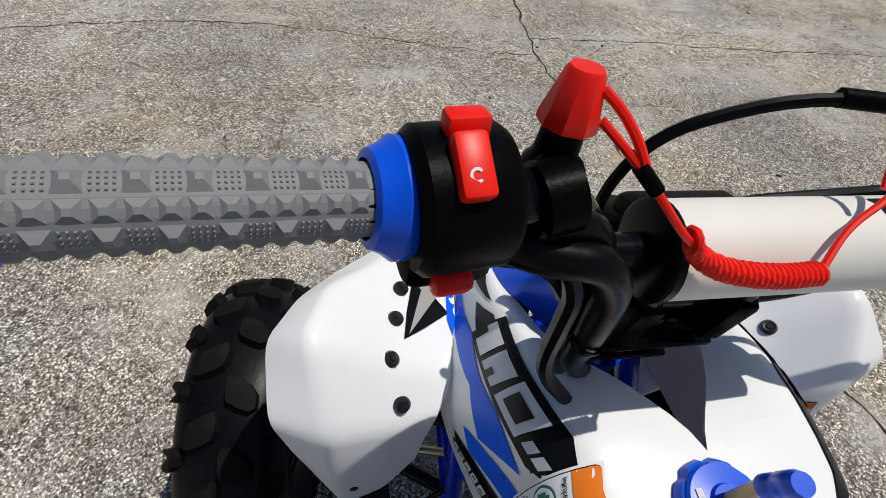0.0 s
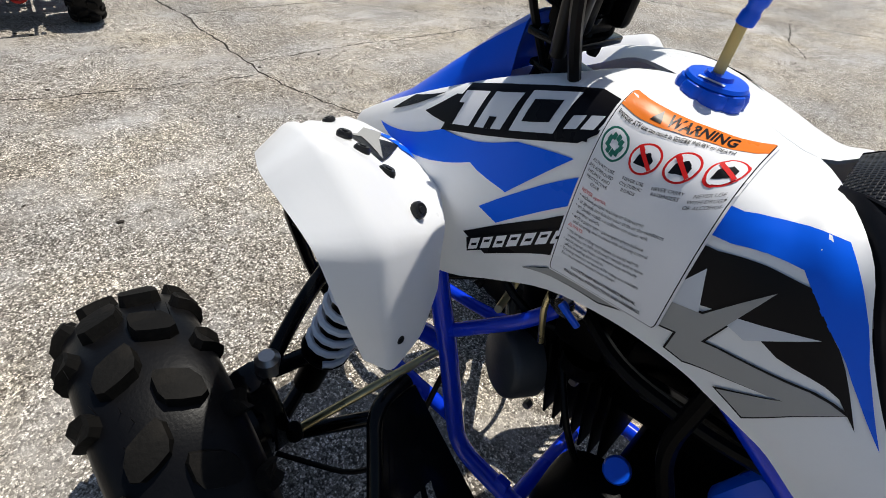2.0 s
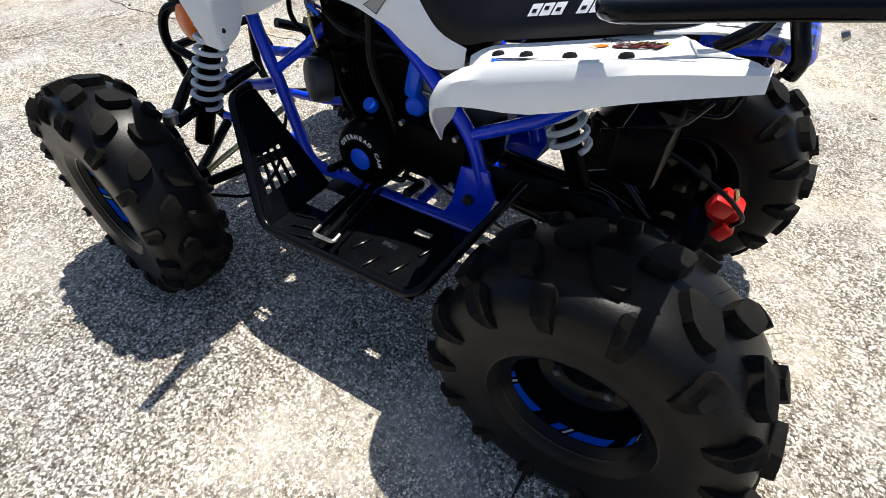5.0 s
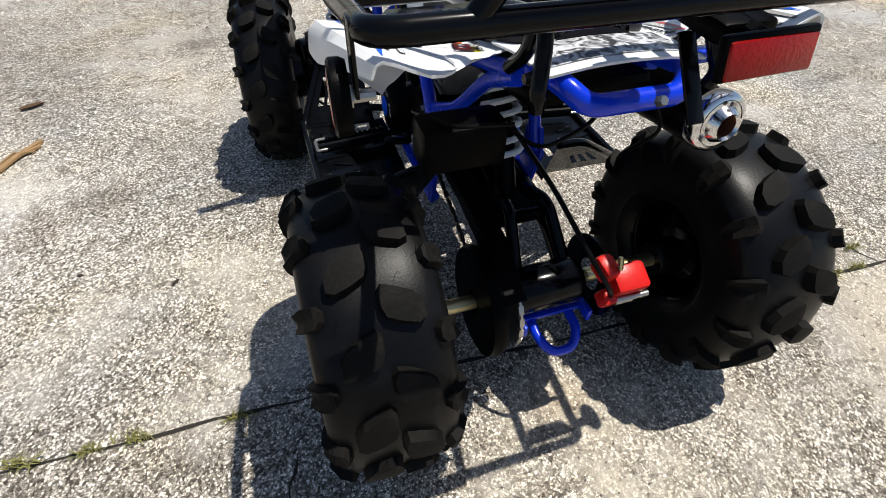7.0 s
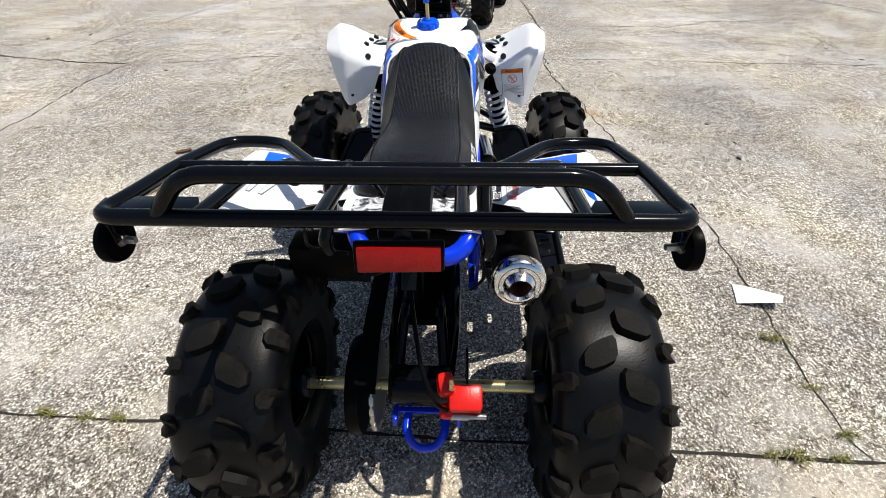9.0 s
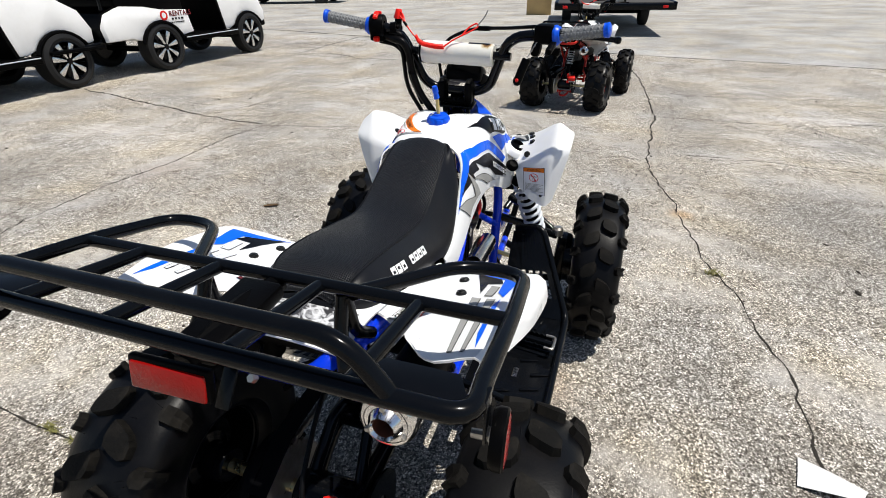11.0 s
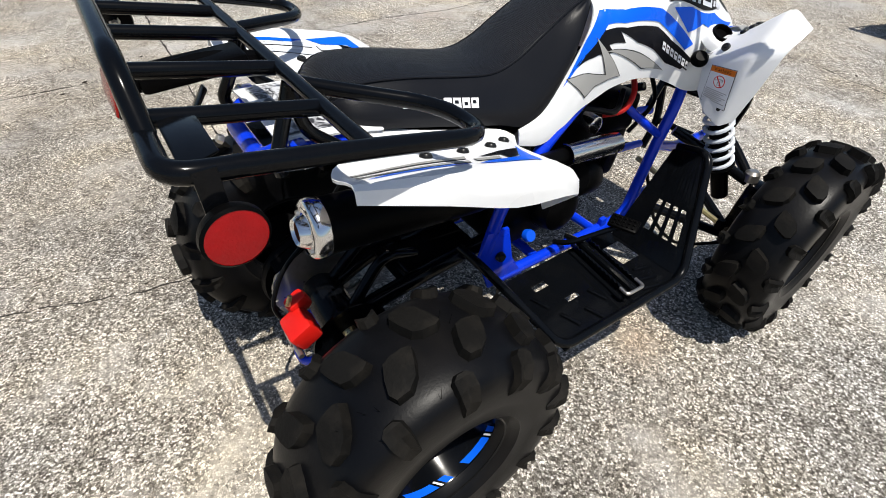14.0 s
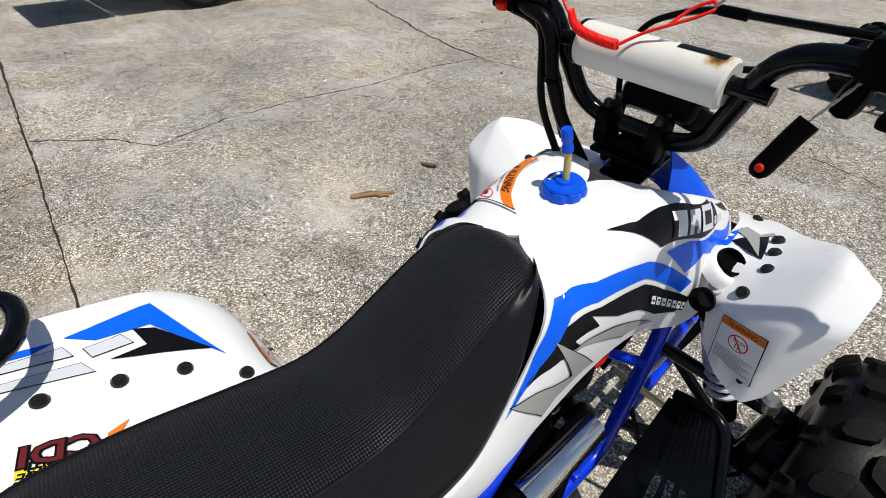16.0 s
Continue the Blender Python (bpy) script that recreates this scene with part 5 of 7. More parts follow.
def knobs(bm, x0, x1, r):
    """Bands round a grip that lies along x: rows of pyramids, and rows where large pyramids take turns with patches of dots."""
    rows, pitch = 10, 0.0066
    n = int((x1 - x0) / pitch)

    def knob(x, a, w, h):
        c, t = Vector((0, math.cos(a), math.sin(a))), Vector((0, -math.sin(a), math.cos(a)))
        base = [bm.verts.new(Vector((x, 0, 0)) + c * (r - 0.0006) + Vector((u * w, 0, 0)) + t * v * w) for u, v in ((-1, -1), (1, -1), (1, 1), (-1, 1))]
        top = [bm.verts.new(Vector((x, 0, 0)) + c * (r + h) + Vector((u * w * 0.3, 0, 0)) + t * v * w * 0.3) for u, v in ((-1, -1), (1, -1), (1, 1), (-1, 1))]
        bm.faces.new(top)
        for q in range(4):
            bm.faces.new((base[q], base[(q + 1) % 4], top[(q + 1) % 4], top[q]))
    for k in range(rows):
        a = 2 * math.pi * k / rows
        for i in range(n):
            x = x0 + (x1 - x0) * (i + 0.5) / n
            if k % 2:
                knob(x, a, 0.0031, 0.0013)
            elif (i + k // 2) % 2:
                knob(x, a, 0.0033, 0.0019)
            else:
                for u in (-1.5, -0.5, 0.5, 1.5):
                    for v in (-1.5, -0.5, 0.5, 1.5):
                        knob(x + u * 0.0016, a + v * 0.0016 / r, 0.0006, 0.0005)
    return bm


def grip(s):
    g = bmesh.new()
    lathe([(0.0, 0.0), (0.0118, 0.0), (0.0118, 0.092), (0.0, 0.092)], 28, (0.0, 0, 0), (0, 90, 0), g)
    ob = part("grip", g, GREY_RUBBER, bar, "grey knobbly rubber grip with blue ends", smooth=False)
    ob.matrix_local = Matrix.Translation((0.208 * s if s < 0 else 0.238, -0.0565, 0.1555)) @ Vector((0.102 * s, -0.0205, 0.0170)).to_track_quat('X', 'Z').to_matrix().to_4x4()
    kn = part("knurling", knobs(bmesh.new(), 0.003, 0.091, 0.0118), GREY_RUBBER, ob, "raised grey rubber pyramids", smooth=False)
    tagged(kn, "raised grey rubber pyramids", kind="stuff")
    part("grip_flange", lathe([(0.0105, -0.012), (0.0190, -0.012), (0.0203, -0.010), (0.0203, -0.006), (0.0178, -0.003), (0.0160, 0.001), (0.0130, 0.002)], 32, (0, 0, 0), (0, 90, 0)), BLUE_PLASTIC, ob, "blue rubber grip flange")
    part("grip_end", lathe([(0.0118, 0.091), (0.0146, 0.0915), (0.0138, 0.094), (0.0142, 0.096), (0.0150, 0.098), (0.0147, 0.1005), (0.0118, 0.1025), (0.0035, 0.103), (0.0035, 0.100), (0.0, 0.100)], 32, (0, 0, 0), (0, 90, 0)), BLUE_PLASTIC, ob, "blue rubber grip end")
    return ob


grip(1)
grip(-1)
LC = Vector((-0.180, -0.0545, 0.154))
swb = part("switch_box", lathe([(0.0105, -0.017), (0.0222, -0.017), (0.0248, -0.014), (0.0248, 0.012), (0.0228, 0.015), (0.0105, 0.015)], 32, tuple(LC), (0, 90, 8)), BLACK_PLASTIC, bar, "black plastic switch box with red switches")
part("switch_box_foot", block((0.034, 0.030, 0.020), tuple(LC + Vector((-0.002, 0.002, -0.023))), (0, 4, 8), 0.005), BLACK_PLASTIC, swb)
part("stop_switch", block((0.011, 0.020, 0.007), tuple(LC + Vector((0.0, -0.012, 0.0225))), (34, 0, 8), 0.002), RED, swb, "red engine stop switch with white symbols")
part("stop_switch", block((0.014, 0.009, 0.009), tuple(LC + Vector((0.0, 0.003, 0.0262))), (-6, 0, 8), 0.002), RED, swb)
part("start_button", block((0.015, 0.011, 0.011), tuple(LC + Vector((0.0, -0.013, -0.027))), (30, 0, 8), 0.003), RED, swb, "red start button")
part("switch_cable", tube([tuple(LC + Vector((0.0, 0.006, -0.034))), (-0.135, -0.05, 0.115), (-0.10, -0.04, 0.06), (-0.085, -0.03, 0.0), (-0.05, -0.02, -0.05)], 0.0045, 8, 0.03), HOSE, swb)
part("switch_cable", tube([(-0.150, -0.052, 0.140), (-0.120, -0.058, 0.11), (-0.112, -0.052, 0.02), (-0.06, -0.045, -0.06)], 0.005, 8, 0.03), HOSE, swb)
# tether switch with its red cap and coiled cord
TS = (-0.1395, -0.034, 0.1526)
ts = part("tether_switch", lathe([(0, 0.020), (0.0078, 0.020), (0.0085, 0.004), (0.0112, 0.0), (0.0112, -0.016), (0, -0.018)], 24, TS, (-4, 4, 0)), BLACK_PLASTIC, bar, "black tether stop switch with red cap and coiled cord")
part("tether_clamp", lathe([(0.0112, -0.007), (0.0145, -0.007), (0.0145, 0.007), (0.0112, 0.007)], 24, (-0.142, -0.049, 0.149), (0, 80, 8)), BLACK_PLASTIC, ts)
part("tether_neck", block((0.019, 0.018, 0.024), (-0.140, -0.042, 0.148), (20, 4, 0), 0.005), BLACK_PLASTIC, ts)
part("tether_cap", lathe([(0, 0.037), (0.0062, 0.037), (0.0070, 0.0358), (0.0112, 0.0190), (0.0112, 0.0165), (0, 0.0165)], 9, TS, (-4, 4, 0)), RED, ts, "red faceted tether cap")
for dx in (-0.006, 0.005):
    part("rivet", lathe([(0, 0.002), (0.0025, 0.0015), (0.0032, 0)], 10, (TS[0] + dx, TS[1] - 0.0108, TS[2] - 0.007), (80, 0, 0)), ZINC, ts)
part("cord_strap", tube([(-0.131, -0.036, 0.184), (-0.124, -0.040, 0.179), (-0.118, -0.047, 0.172), (-0.114, -0.053, 0.164)], 0.0019, 8, 0.006), RED, ts)
part("cord_strap", tube([(-0.131, -0.042, 0.176), (-0.122, -0.047, 0.169), (-0.113, -0.054, 0.162), (-0.101, -0.058, 0.150), (-0.090, -0.061, 0.139), (-0.080, -0.062, 0.132)], 0.0017, 8, 0.008), RED, ts)
part("cord_sleeve", tube([(-0.1165, -0.0520, 0.1650), (-0.108, -0.0560, 0.1570)], 0.0030, 10, 0), BLACK_PLASTIC, ts)
coil = [Vector(p) for p in ((-0.084, -0.060, 0.136), (-0.079, -0.061, 0.128), (-0.068, -0.065, 0.123), (-0.052, -0.068, 0.121), (-0.032, -0.068, 0.119), (-0.016, -0.067, 0.119))]
path3 = fillet(coil, 0.01, 4)
pts = []
tot = sum((b - a).length for a, b in zip(path3, path3[1:]))
turns, acc = 26, 0.0
for a, b in zip(path3, path3[1:]):
    seg = (b - a).length
    d = (b - a).normalized()
    u = d.orthogonal().normalized()
    v = d.cross(u)
    m = max(int(turns * seg / tot * 9), 1)
    for k in range(m):
        ang = 2 * math.pi * turns * (acc + seg * k / m) / tot
        pts.append(a.lerp(b, k / m) + (Vector((0, 1, 0)) * math.cos(ang) + Vector((0, 0, 1)) * math.sin(ang)) * 0.0042)
    acc += seg
part("coiled_cord", tube(pts, 0.0017, 6, 0), RED, ts, "red coiled plastic cord")
part("cord_end", tube([(-0.016, -0.067, 0.119), (0.0, -0.052, 0.132), (0.020, -0.045, 0.142), (0.040, -0.030, 0.152), (0.052, -0.022, 0.160), (0.046, -0.014, 0.166), (0.030, -0.022, 0.158), (0.020, -0.040, 0.143)], 0.0017, 8, 0.012), RED, ts)
part("cord_ring", tube([(0.050, -0.022, 0.162), (0.062, -0.012, 0.178), (0.068, -0.006, 0.192)], 0.0016, 6, 0), STEEL, ts)
# loom of cables in front of the bar's bend
part("cable_loom", tube([tuple(LC + Vector((0.010, 0.004, -0.020))), (-0.140, -0.060, 0.128), (-0.118, -0.062, 0.126), (-0.104, -0.060, 0.105), (-0.098, -0.056, 0.060), (-0.086, -0.040, 0.010), (-0.050, -0.02, -0.05)], 0.0085, 12, 0.02), HOSE, swb, "black wrapped cable loom")
part("cable_loom", tube([(-0.150, -0.056, 0.142), (-0.122, -0.052, 0.138), (-0.108, -0.048, 0.112), (-0.106, -0.046, 0.050), (-0.080, -0.03, -0.02)], 0.0065, 10, 0.02), HOSE, swb)
part("cable_tie", lathe([(0.0088, -0.002), (0.0098, -0.002), (0.0098, 0.002), (0.0088, 0.002)], 16, (-0.0975, -0.0555, 0.058), (12, 10, 0)), BLACK_PLASTIC, swb)
# throttle side
rc = Vector((0.203, -0.054, 0.155))
tb = part("throttle_box", block((0.046, 0.042, 0.040), tuple(rc + Vector((0.004, 0.006, 0.0))), (0, 0, -8), 0.010), BLACK_PLASTIC, bar, "black throttle and brake housing")
part("brake_lever", tube([tuple(rc + Vector((-0.02, 0.03, -0.004))), tuple(rc + Vector((0.02, 0.05, -0.006))), tuple(rc + Vector((0.12, 0.038, -0.006))), tuple(rc + Vector((0.150, 0.034, -0.008)))], 0.0055, 10, 0.02), BLACK, tb)
part("lever_tip", lathe([(0, 0.008), (0.006, 0.006), (0.008, 0.0), (0.006, -0.006), (0, -0.008)], 14, tuple(rc + Vector((0.152, 0.034, -0.008)))), BLACK, tb)
part("throttle_thumb", block((0.014, 0.040, 0.012), tuple(rc + Vector((0.022, -0.030, -0.022))), (20, 0, -8), 0.004), BLACK_PLASTIC, tb)
part("lever_perch", block((0.022, 0.026, 0.034), tuple(rc + Vector((-0.012, 0.0, -0.030))), (0, 10, 0), 0.010), BLACK_PLASTIC, tb)
part("throttle_cable", tube([tuple(rc + Vector((-0.02, 0.02, 0.012))), (0.125, 0.0, 0.158), (0.02, 0.026, 0.150), (-0.045, 0.034, 0.120), (-0.062, 0.036, 0.07), (-0.045, 0.03, 0.01), (-0.02, 0.01, -0.06)], 0.0038, 8, 0.05), HOSE, tb)
part("cable_adjuster", tube([(0.070, 0.014, 0.1530), (0.040, 0.022, 0.1515)], 0.0055, 10, 0), BLACK_PLASTIC, tb)
part("brake_cable", tube([tuple(rc + Vector((-0.03, 0.03, -0.004))), (0.11, -0.005, 0.112), (0.0, 0.004, 0.095), (-0.03, 0.012, 0.06), (-0.03, 0.01, -0.02)], 0.0035, 8, 0.05), HOSE, tb)
chain = [Vector((0.196, -0.062, 0.148)).lerp(Vector((0.176, -0.076, 0.108)), k / 9) for k in range(10)]
for k, (p, q) in enumerate(zip(chain, chain[1:])):
    side = Vector((0.0022, 0, 0.001)) if k % 2 else Vector((0, 0.0022, 0.001))
    d = (q - p) * 0.25
    part("key_chain", tube([p - d + side * 0.6, p - d - side * 0.6, q + d - side * 0.6, q + d + side * 0.6], 0.0006, 5, 0.001, closed=True), STEEL, tb)
fob = part("key_fob", tube([(0.176, -0.077, 0.106), (0.171, -0.082, 0.092), (0.164, -0.090, 0.068), (0.162, -0.092, 0.062)], 0.0095, 16, 0.01), BLACK_PLASTIC, tb, "black key fob with a red button")
part("fob_end", lathe([(0, 0.009), (0.005, 0.008), (0.0085, 0.004), (0.0095, 0.0), (0.0085, -0.004), (0, -0.008)], 16, (0.162, -0.092, 0.062), (155, 12, 0)), BLACK_PLASTIC, fob)
part("fob_button", lathe([(0, 0.0025), (0.003, 0.002), (0.004, 0.0)], 12, (0.1625, -0.1010, 0.066), (80, 0, -10)), RED_PAINT, fob, "small red button")
# clamp, stem and the plastic block in front of the bar
cl = part("bar_clamp", block((0.066, 0.024, 0.014), (0.0, -0.002, -0.012), bevel=0.004), BLACK_PLASTIC, bar, "black handlebar clamp")
for x in (-0.034, 0.034):
    part("clamp_block", block((0.020, 0.036, 0.050), (x, -0.010, 0.012), (8, 0, 0), 0.006), BLACK_PLASTIC, cl)
    for y in (-0.020, 0.006):
        part("clamp_bolt", lathe([(0, 0.010), (0.005, 0.010), (0.006, 0.006), (0.006, 0)], 8, (x, y, 0.034), (8, 0, 0)), DARK_BOLT, cl)
part("bar_cover", block((0.092, 0.056, 0.040), (0.012, 0.030, 0.046), (-18, 0, 0), 0.010), BLACK_PLASTIC, cl)
part("bar_cover", block((0.045, 0.060, 0.030), (0.046, 0.044, 0.030), (-25, 0, -20), 0.008), BLACK_PLASTIC, cl)
part("bar_cover", block((0.045, 0.060, 0.030), (-0.026, 0.044, 0.034), (-25, 0, 20), 0.008), BLACK_PLASTIC, cl)
part("bolt", lathe([(0, 0.006), (0.006, 0.006), (0.0075, 0.002), (0.0075, -0.004)], 12, (-0.052, 0.038, 0.026), (0, -80, 0)), STEEL, cl)
part("steering_stem", tube([(0.0, 0.0, 0.0), (0.0, 0.045, -0.14)], 0.017, 14, 0), BLACK, cl)
part("stem_plate", block((0.090, 0.046, 0.007), (0.0, 0.002, -0.022), (8, 0, 0), 0.002), BLACK, cl)
part("stem_plate", block((0.056, 0.040, 0.006), (0.0, 0.008, -0.052), (12, 0, 0), 0.002), BLACK, cl)
for x in (-0.030, 0.030):
    part("stem_bolt", lathe([(0, 0.016), (0.005, 0.016), (0.0065, 0.012), (0.0065, 0.004), (0.010, 0.003), (0.010, 0.0)], 8, (x, -0.004, -0.026), (188, 0, 0)), DARK_BOLT, cl)
    part("clamp_tower", lathe([(0, 0.030), (0.009, 0.030), (0.012, 0.026), (0.012, -0.022), (0, -0.022)], 16, (x * 1.12, -0.004, 0.0), (6, 0, 0)), BLACK_PLASTIC, cl)

# fuel cap, vent hose
ck = []
for k in range(72):
    a = 2 * math.pi * k / 72
    r = 0.0268 - 0.0022 * max(math.cos(8 * a) - 0.45, 0) / 0.55
    ck.append((r * math.cos(a), r * math.sin(a)))
cap = part("fuel_cap", prism(ck, 0.024, pose(-0.009, 0.631, 0.7140, 6, 0, 0), 0.006), BLUE_PLASTIC, atv, "blue lobed plastic fuel cap with a vent hose")
part("cap_top", lathe([(0, 0.005), (0.010, 0.005), (0.011, 0.002), (0.022, 0.0015), (0.0235, -0.001)], 36, (-0.009, 0.6285, 0.7385), (6, 0, 0)), BLUE_PLASTIC, cap)
part("vent_hose", tube([(-0.009, 0.630, 0.743), (-0.010, 0.629, 0.763), (-0.011, 0.628, 0.781)], 0.0042, 10, 0.01), material("yellowed_clear_hose", (0.55, 0.42, 0.16), 0.25, vary=0.1, scale=40), cap, "yellowed clear vent hose")
part("vent_valve", lathe([(0, 0.028), (0.0056, 0.028), (0.0068, 0.024), (0.0068, 0.014), (0.0056, 0.012), (0.0056, 0.009), (0.0066, 0.007), (0.0066, 0.0), (0, 0)], 14, (-0.011, 0.627, 0.778), (12, -6, 0)), BLUE_PLASTIC, cap, "blue vent valve")
# ignition key by the fender
ig = part("ignition_lock", lathe([(0, -0.004), (0.014, -0.004), (0.0155, 0.004), (0.0185, 0.004), (0.0195, 0.0), (0.0195, -0.014)], 28, (0.150, 0.788, 0.633), (10, 30, 0)), BLACK_PLASTIC, atv, "black ignition lock with a hanging key")
part("lock_collar", lathe([(0.019, 0.004), (0.024, 0.003), (0.029, -0.002), (0.033, -0.012)], 28, (0.150, 0.788, 0.628), (10, 30, 0)), WHITE, ig, "white raised collar")
part("key_ring", tube([(0.150, 0.790, 0.628), (0.165, 0.775, 0.616), (0.160, 0.755, 0.604), (0.146, 0.752, 0.602), (0.142, 0.770, 0.614)], 0.0009, 6, 0.01, closed=True), STEEL, ig)
part("key_cap", lathe([(0, 0.010), (0.010, 0.010), (0.013, 0.006), (0.016, 0.002), (0.016, -0.004)], 20, (0.148, 0.744, 0.594), (30, 30, 0)), BLACK_PLASTIC, ig)
# ---- graphics on the covers ----
DENSE = smooth_rows([[(x, y, z) for x, z in row] for y, row in SECTIONS], 3, 4)


def section(y):
    """The half section of the cover at y, from its lower edge to its crest."""
    for a, b in zip(DENSE, DENSE[1:]):
        if a[0].y <= y <= b[0].y:
            t = (y - a[0].y) / (b[0].y - a[0].y)
            return [p.lerp(q, t) for p, q in zip(a, b)]
    return DENSE[0] if y < DENSE[0][0].y else DENSE[-1]


def lengths(row):
    out = [0.0]
    for a, b in zip(row, row[1:]):
        out.append(out[-1] + (b - a).length)
    return out


def s_at(y, z):
    """The way along the section at y up to the height z."""
    row = section(y)
    ls = lengths(row)
    for k in range(len(row) - 1):
        if row[k].z <= z <= row[k + 1].z:
            return ls[k] + (ls[k + 1] - ls[k]) * (z - row[k].z) / (row[k + 1].z - row[k].z)
    top = max(range(len(row)), key=lambda k: row[k].z)
    return ls[top] if z > row[0].z else 0.0


def on_cover(y, d, side, lift=0.0012):
    """A place on the cover, d along the section at y, lifted off it."""
    row = section(y)
    ls = lengths(row)
    d = max(0.0, min(d, ls[-1] - 1e-6))
    k = max(i for i in range(len(ls) - 1) if ls[i] <= d)
    t = (d - ls[k]) / max(ls[k + 1] - ls[k], 1e-9)
    p = row[k].lerp(row[k + 1], t)
    e = (row[k + 1] - row[k]).normalized()
    f = (section(min(y + 0.006, 0.984))[k] - section(max(y - 0.006, 0.341))[k]).normalized()
    nrm = e.cross(f)
    if nrm.x < 0:
        nrm = -nrm
    p = p + nrm.normalized() * lift
    return Vector((p.x * side, p.y, p.z))


def sheet(outline, place, size=0.012):
    """A thin sheet with an outline in the plane, cut small and laid by place(u, v)."""
    bm = bmesh.new()
    f = bm.faces.new([bm.verts.new((u, v, 0)) for u, v in outline])
    f.normal_update()
    bmesh.ops.triangulate(bm, faces=[f])
    for _ in range(4):
        long = [e for e in bm.edges if e.calc_length() > size]
        if not long:
            break
        bmesh.ops.subdivide_edges(bm, edges=long, cuts=1, use_grid_fill=False)
        bmesh.ops.triangulate(bm, faces=[f for f in bm.faces if len(f.verts) > 3])
    for v in bm.verts:
        v.co = place(v.co.x, v.co.y)
    return bm


def graphic(name, outline, mat, side, parent, lift, label=""):
    """A sticker on the cover with corners at (y, z)."""
    flat = [(y, s_at(y, z)) for y, z in outline]
    return part(name, sheet(flat, lambda y, d: on_cover(y, d, side, lift)), mat, parent, label)


def grown(outline, by):
    """The outline, moved outwards."""
    n = len(outline)
    area = sum(outline[i - 1][0] * outline[i][1] - outline[i][0] * outline[i - 1][1] for i in range(n))
    sign, out = (1 if area > 0 else -1), []
    for i in range(n):
        (ax, ay), (bx, by_), (cx, cy) = outline[i - 1], outline[i], outline[(i + 1) % n]
        d1, d2 = Vector((bx - ax, by_ - ay)).normalized(), Vector((cx - bx, cy - by_)).normalized()
        n1, n2 = Vector((d1.y, -d1.x)) * sign, Vector((d2.y, -d2.x)) * sign
        m = n1 + n2
        m = m / max(m.dot(n1), 0.5)
        out.append((bx + m.x * by, by_ + m.y * by))
    return out


def letters(text, size, place, mat, parent, name="lettering", at=(0, 0), slant=0.0, align='LEFT', wide=1.0, bold=0.0, cut=0.02):
    """Words in the built-in font, laid by place(u, v)."""
    cu = bpy.data.curves.new("words", 'FONT')
    cu.body, cu.size, cu.align_x, cu.resolution_u, cu.shear, cu.offset = text, size, align, 2, slant, bold
    ob = bpy.data.objects.new("words", cu)
    me = ob.to_mesh()
    bm = bmesh.new()
    bm.from_mesh(me)
    ob.to_mesh_clear()
    bpy.data.objects.remove(ob)
    bpy.data.curves.remove(cu)
    bmesh.ops.triangulate(bm, faces=list(bm.faces))
    if cut < 0.01:
        bmesh.ops.subdivide_edges(bm, edges=[e for e in bm.edges if e.calc_length() > cut], cuts=1)
        bmesh.ops.triangulate(bm, faces=[f for f in bm.faces if len(f.verts) > 3])
    for v in bm.verts:
        v.co = place(at[0] + v.co.x * wide, at[1] + v.co.y)
    return part(name, bm, mat, parent, smooth=False)


def slab(u, v, w, h, lean):
    """A slanted bar."""
    return [(u, v), (u + w, v), (u + w + lean, v + h), (u + lean, v + h)]


STRIPE = [(0.429, 0.592), (0.462, 0.640), (0.488, 0.680), (0.506, 0.697), (0.560, 0.693), (0.640, 0.687), (0.690, 0.656), (0.736, 0.617), (0.717, 0.609), (0.672, 0.644), (0.636, 0.667), (0.556, 0.675), (0.516, 0.678), (0.497, 0.660), (0.463, 0.627)]
DARK = [(0.445, 0.598), (0.478, 0.643), (0.508, 0.671), (0.560, 0.668), (0.636, 0.659), (0.680, 0.630), (0.746, 0.586), (0.722, 0.572), (0.660, 0.604), (0.600, 0.620), (0.555, 0.628), (0.527, 0.634), (0.500, 0.622), (0.462, 0.614)]
ZIGZAG_LEFT = [(0.520, 0.660), (0.540, 0.604), (0.454, 0.606), (0.494, 0.566), (0.516, 0.575), (0.483, 0.596), (0.543, 0.580), (0.557, 0.582), (0.556, 0.600), (0.615, 0.584), (0.685, 0.577), (0.625, 0.604), (0.548, 0.624)]
SPLINTERS_LEFT = [[(0.560, 0.655), (0.575, 0.628), (0.600, 0.640), (0.640, 0.630), (0.585, 0.618), (0.550, 0.622)], [(0.488, 0.645), (0.545, 0.628), (0.520, 0.622)]]
ZIGZAG = [(0.491, 0.662), (0.557, 0.590), (0.495, 0.585), (0.475, 0.570), (0.438, 0.604), (0.519, 0.599)]
ARROW = [(0.511, 0.639), (0.583, 0.627), (0.679, 0.576), (0.615, 0.592)]
DARK_RIGHT = [(0.445, 0.612), (0.478, 0.643), (0.508, 0.671), (0.560, 0.668), (0.636, 0.659), (0.680, 0.630), (0.746, 0.586), (0.722, 0.572), (0.678, 0.590), (0.635, 0.622), (0.590, 0.640), (0.545, 0.664), (0.558, 0.645), (0.518, 0.648), (0.530, 0.634), (0.508, 0.634), (0.497, 0.636)]
CREST = [(0.833, 0.662), (0.800, 0.688), (0.761, 0.703), (0.710, 0.714), (0.672, 0.712), (0.668, 0.699), (0.700, 0.692), (0.756, 0.675)]
SLIVER = [(0.892, 0.640), (0.862, 0.664), (0.815, 0.684), (0.846, 0.664)]
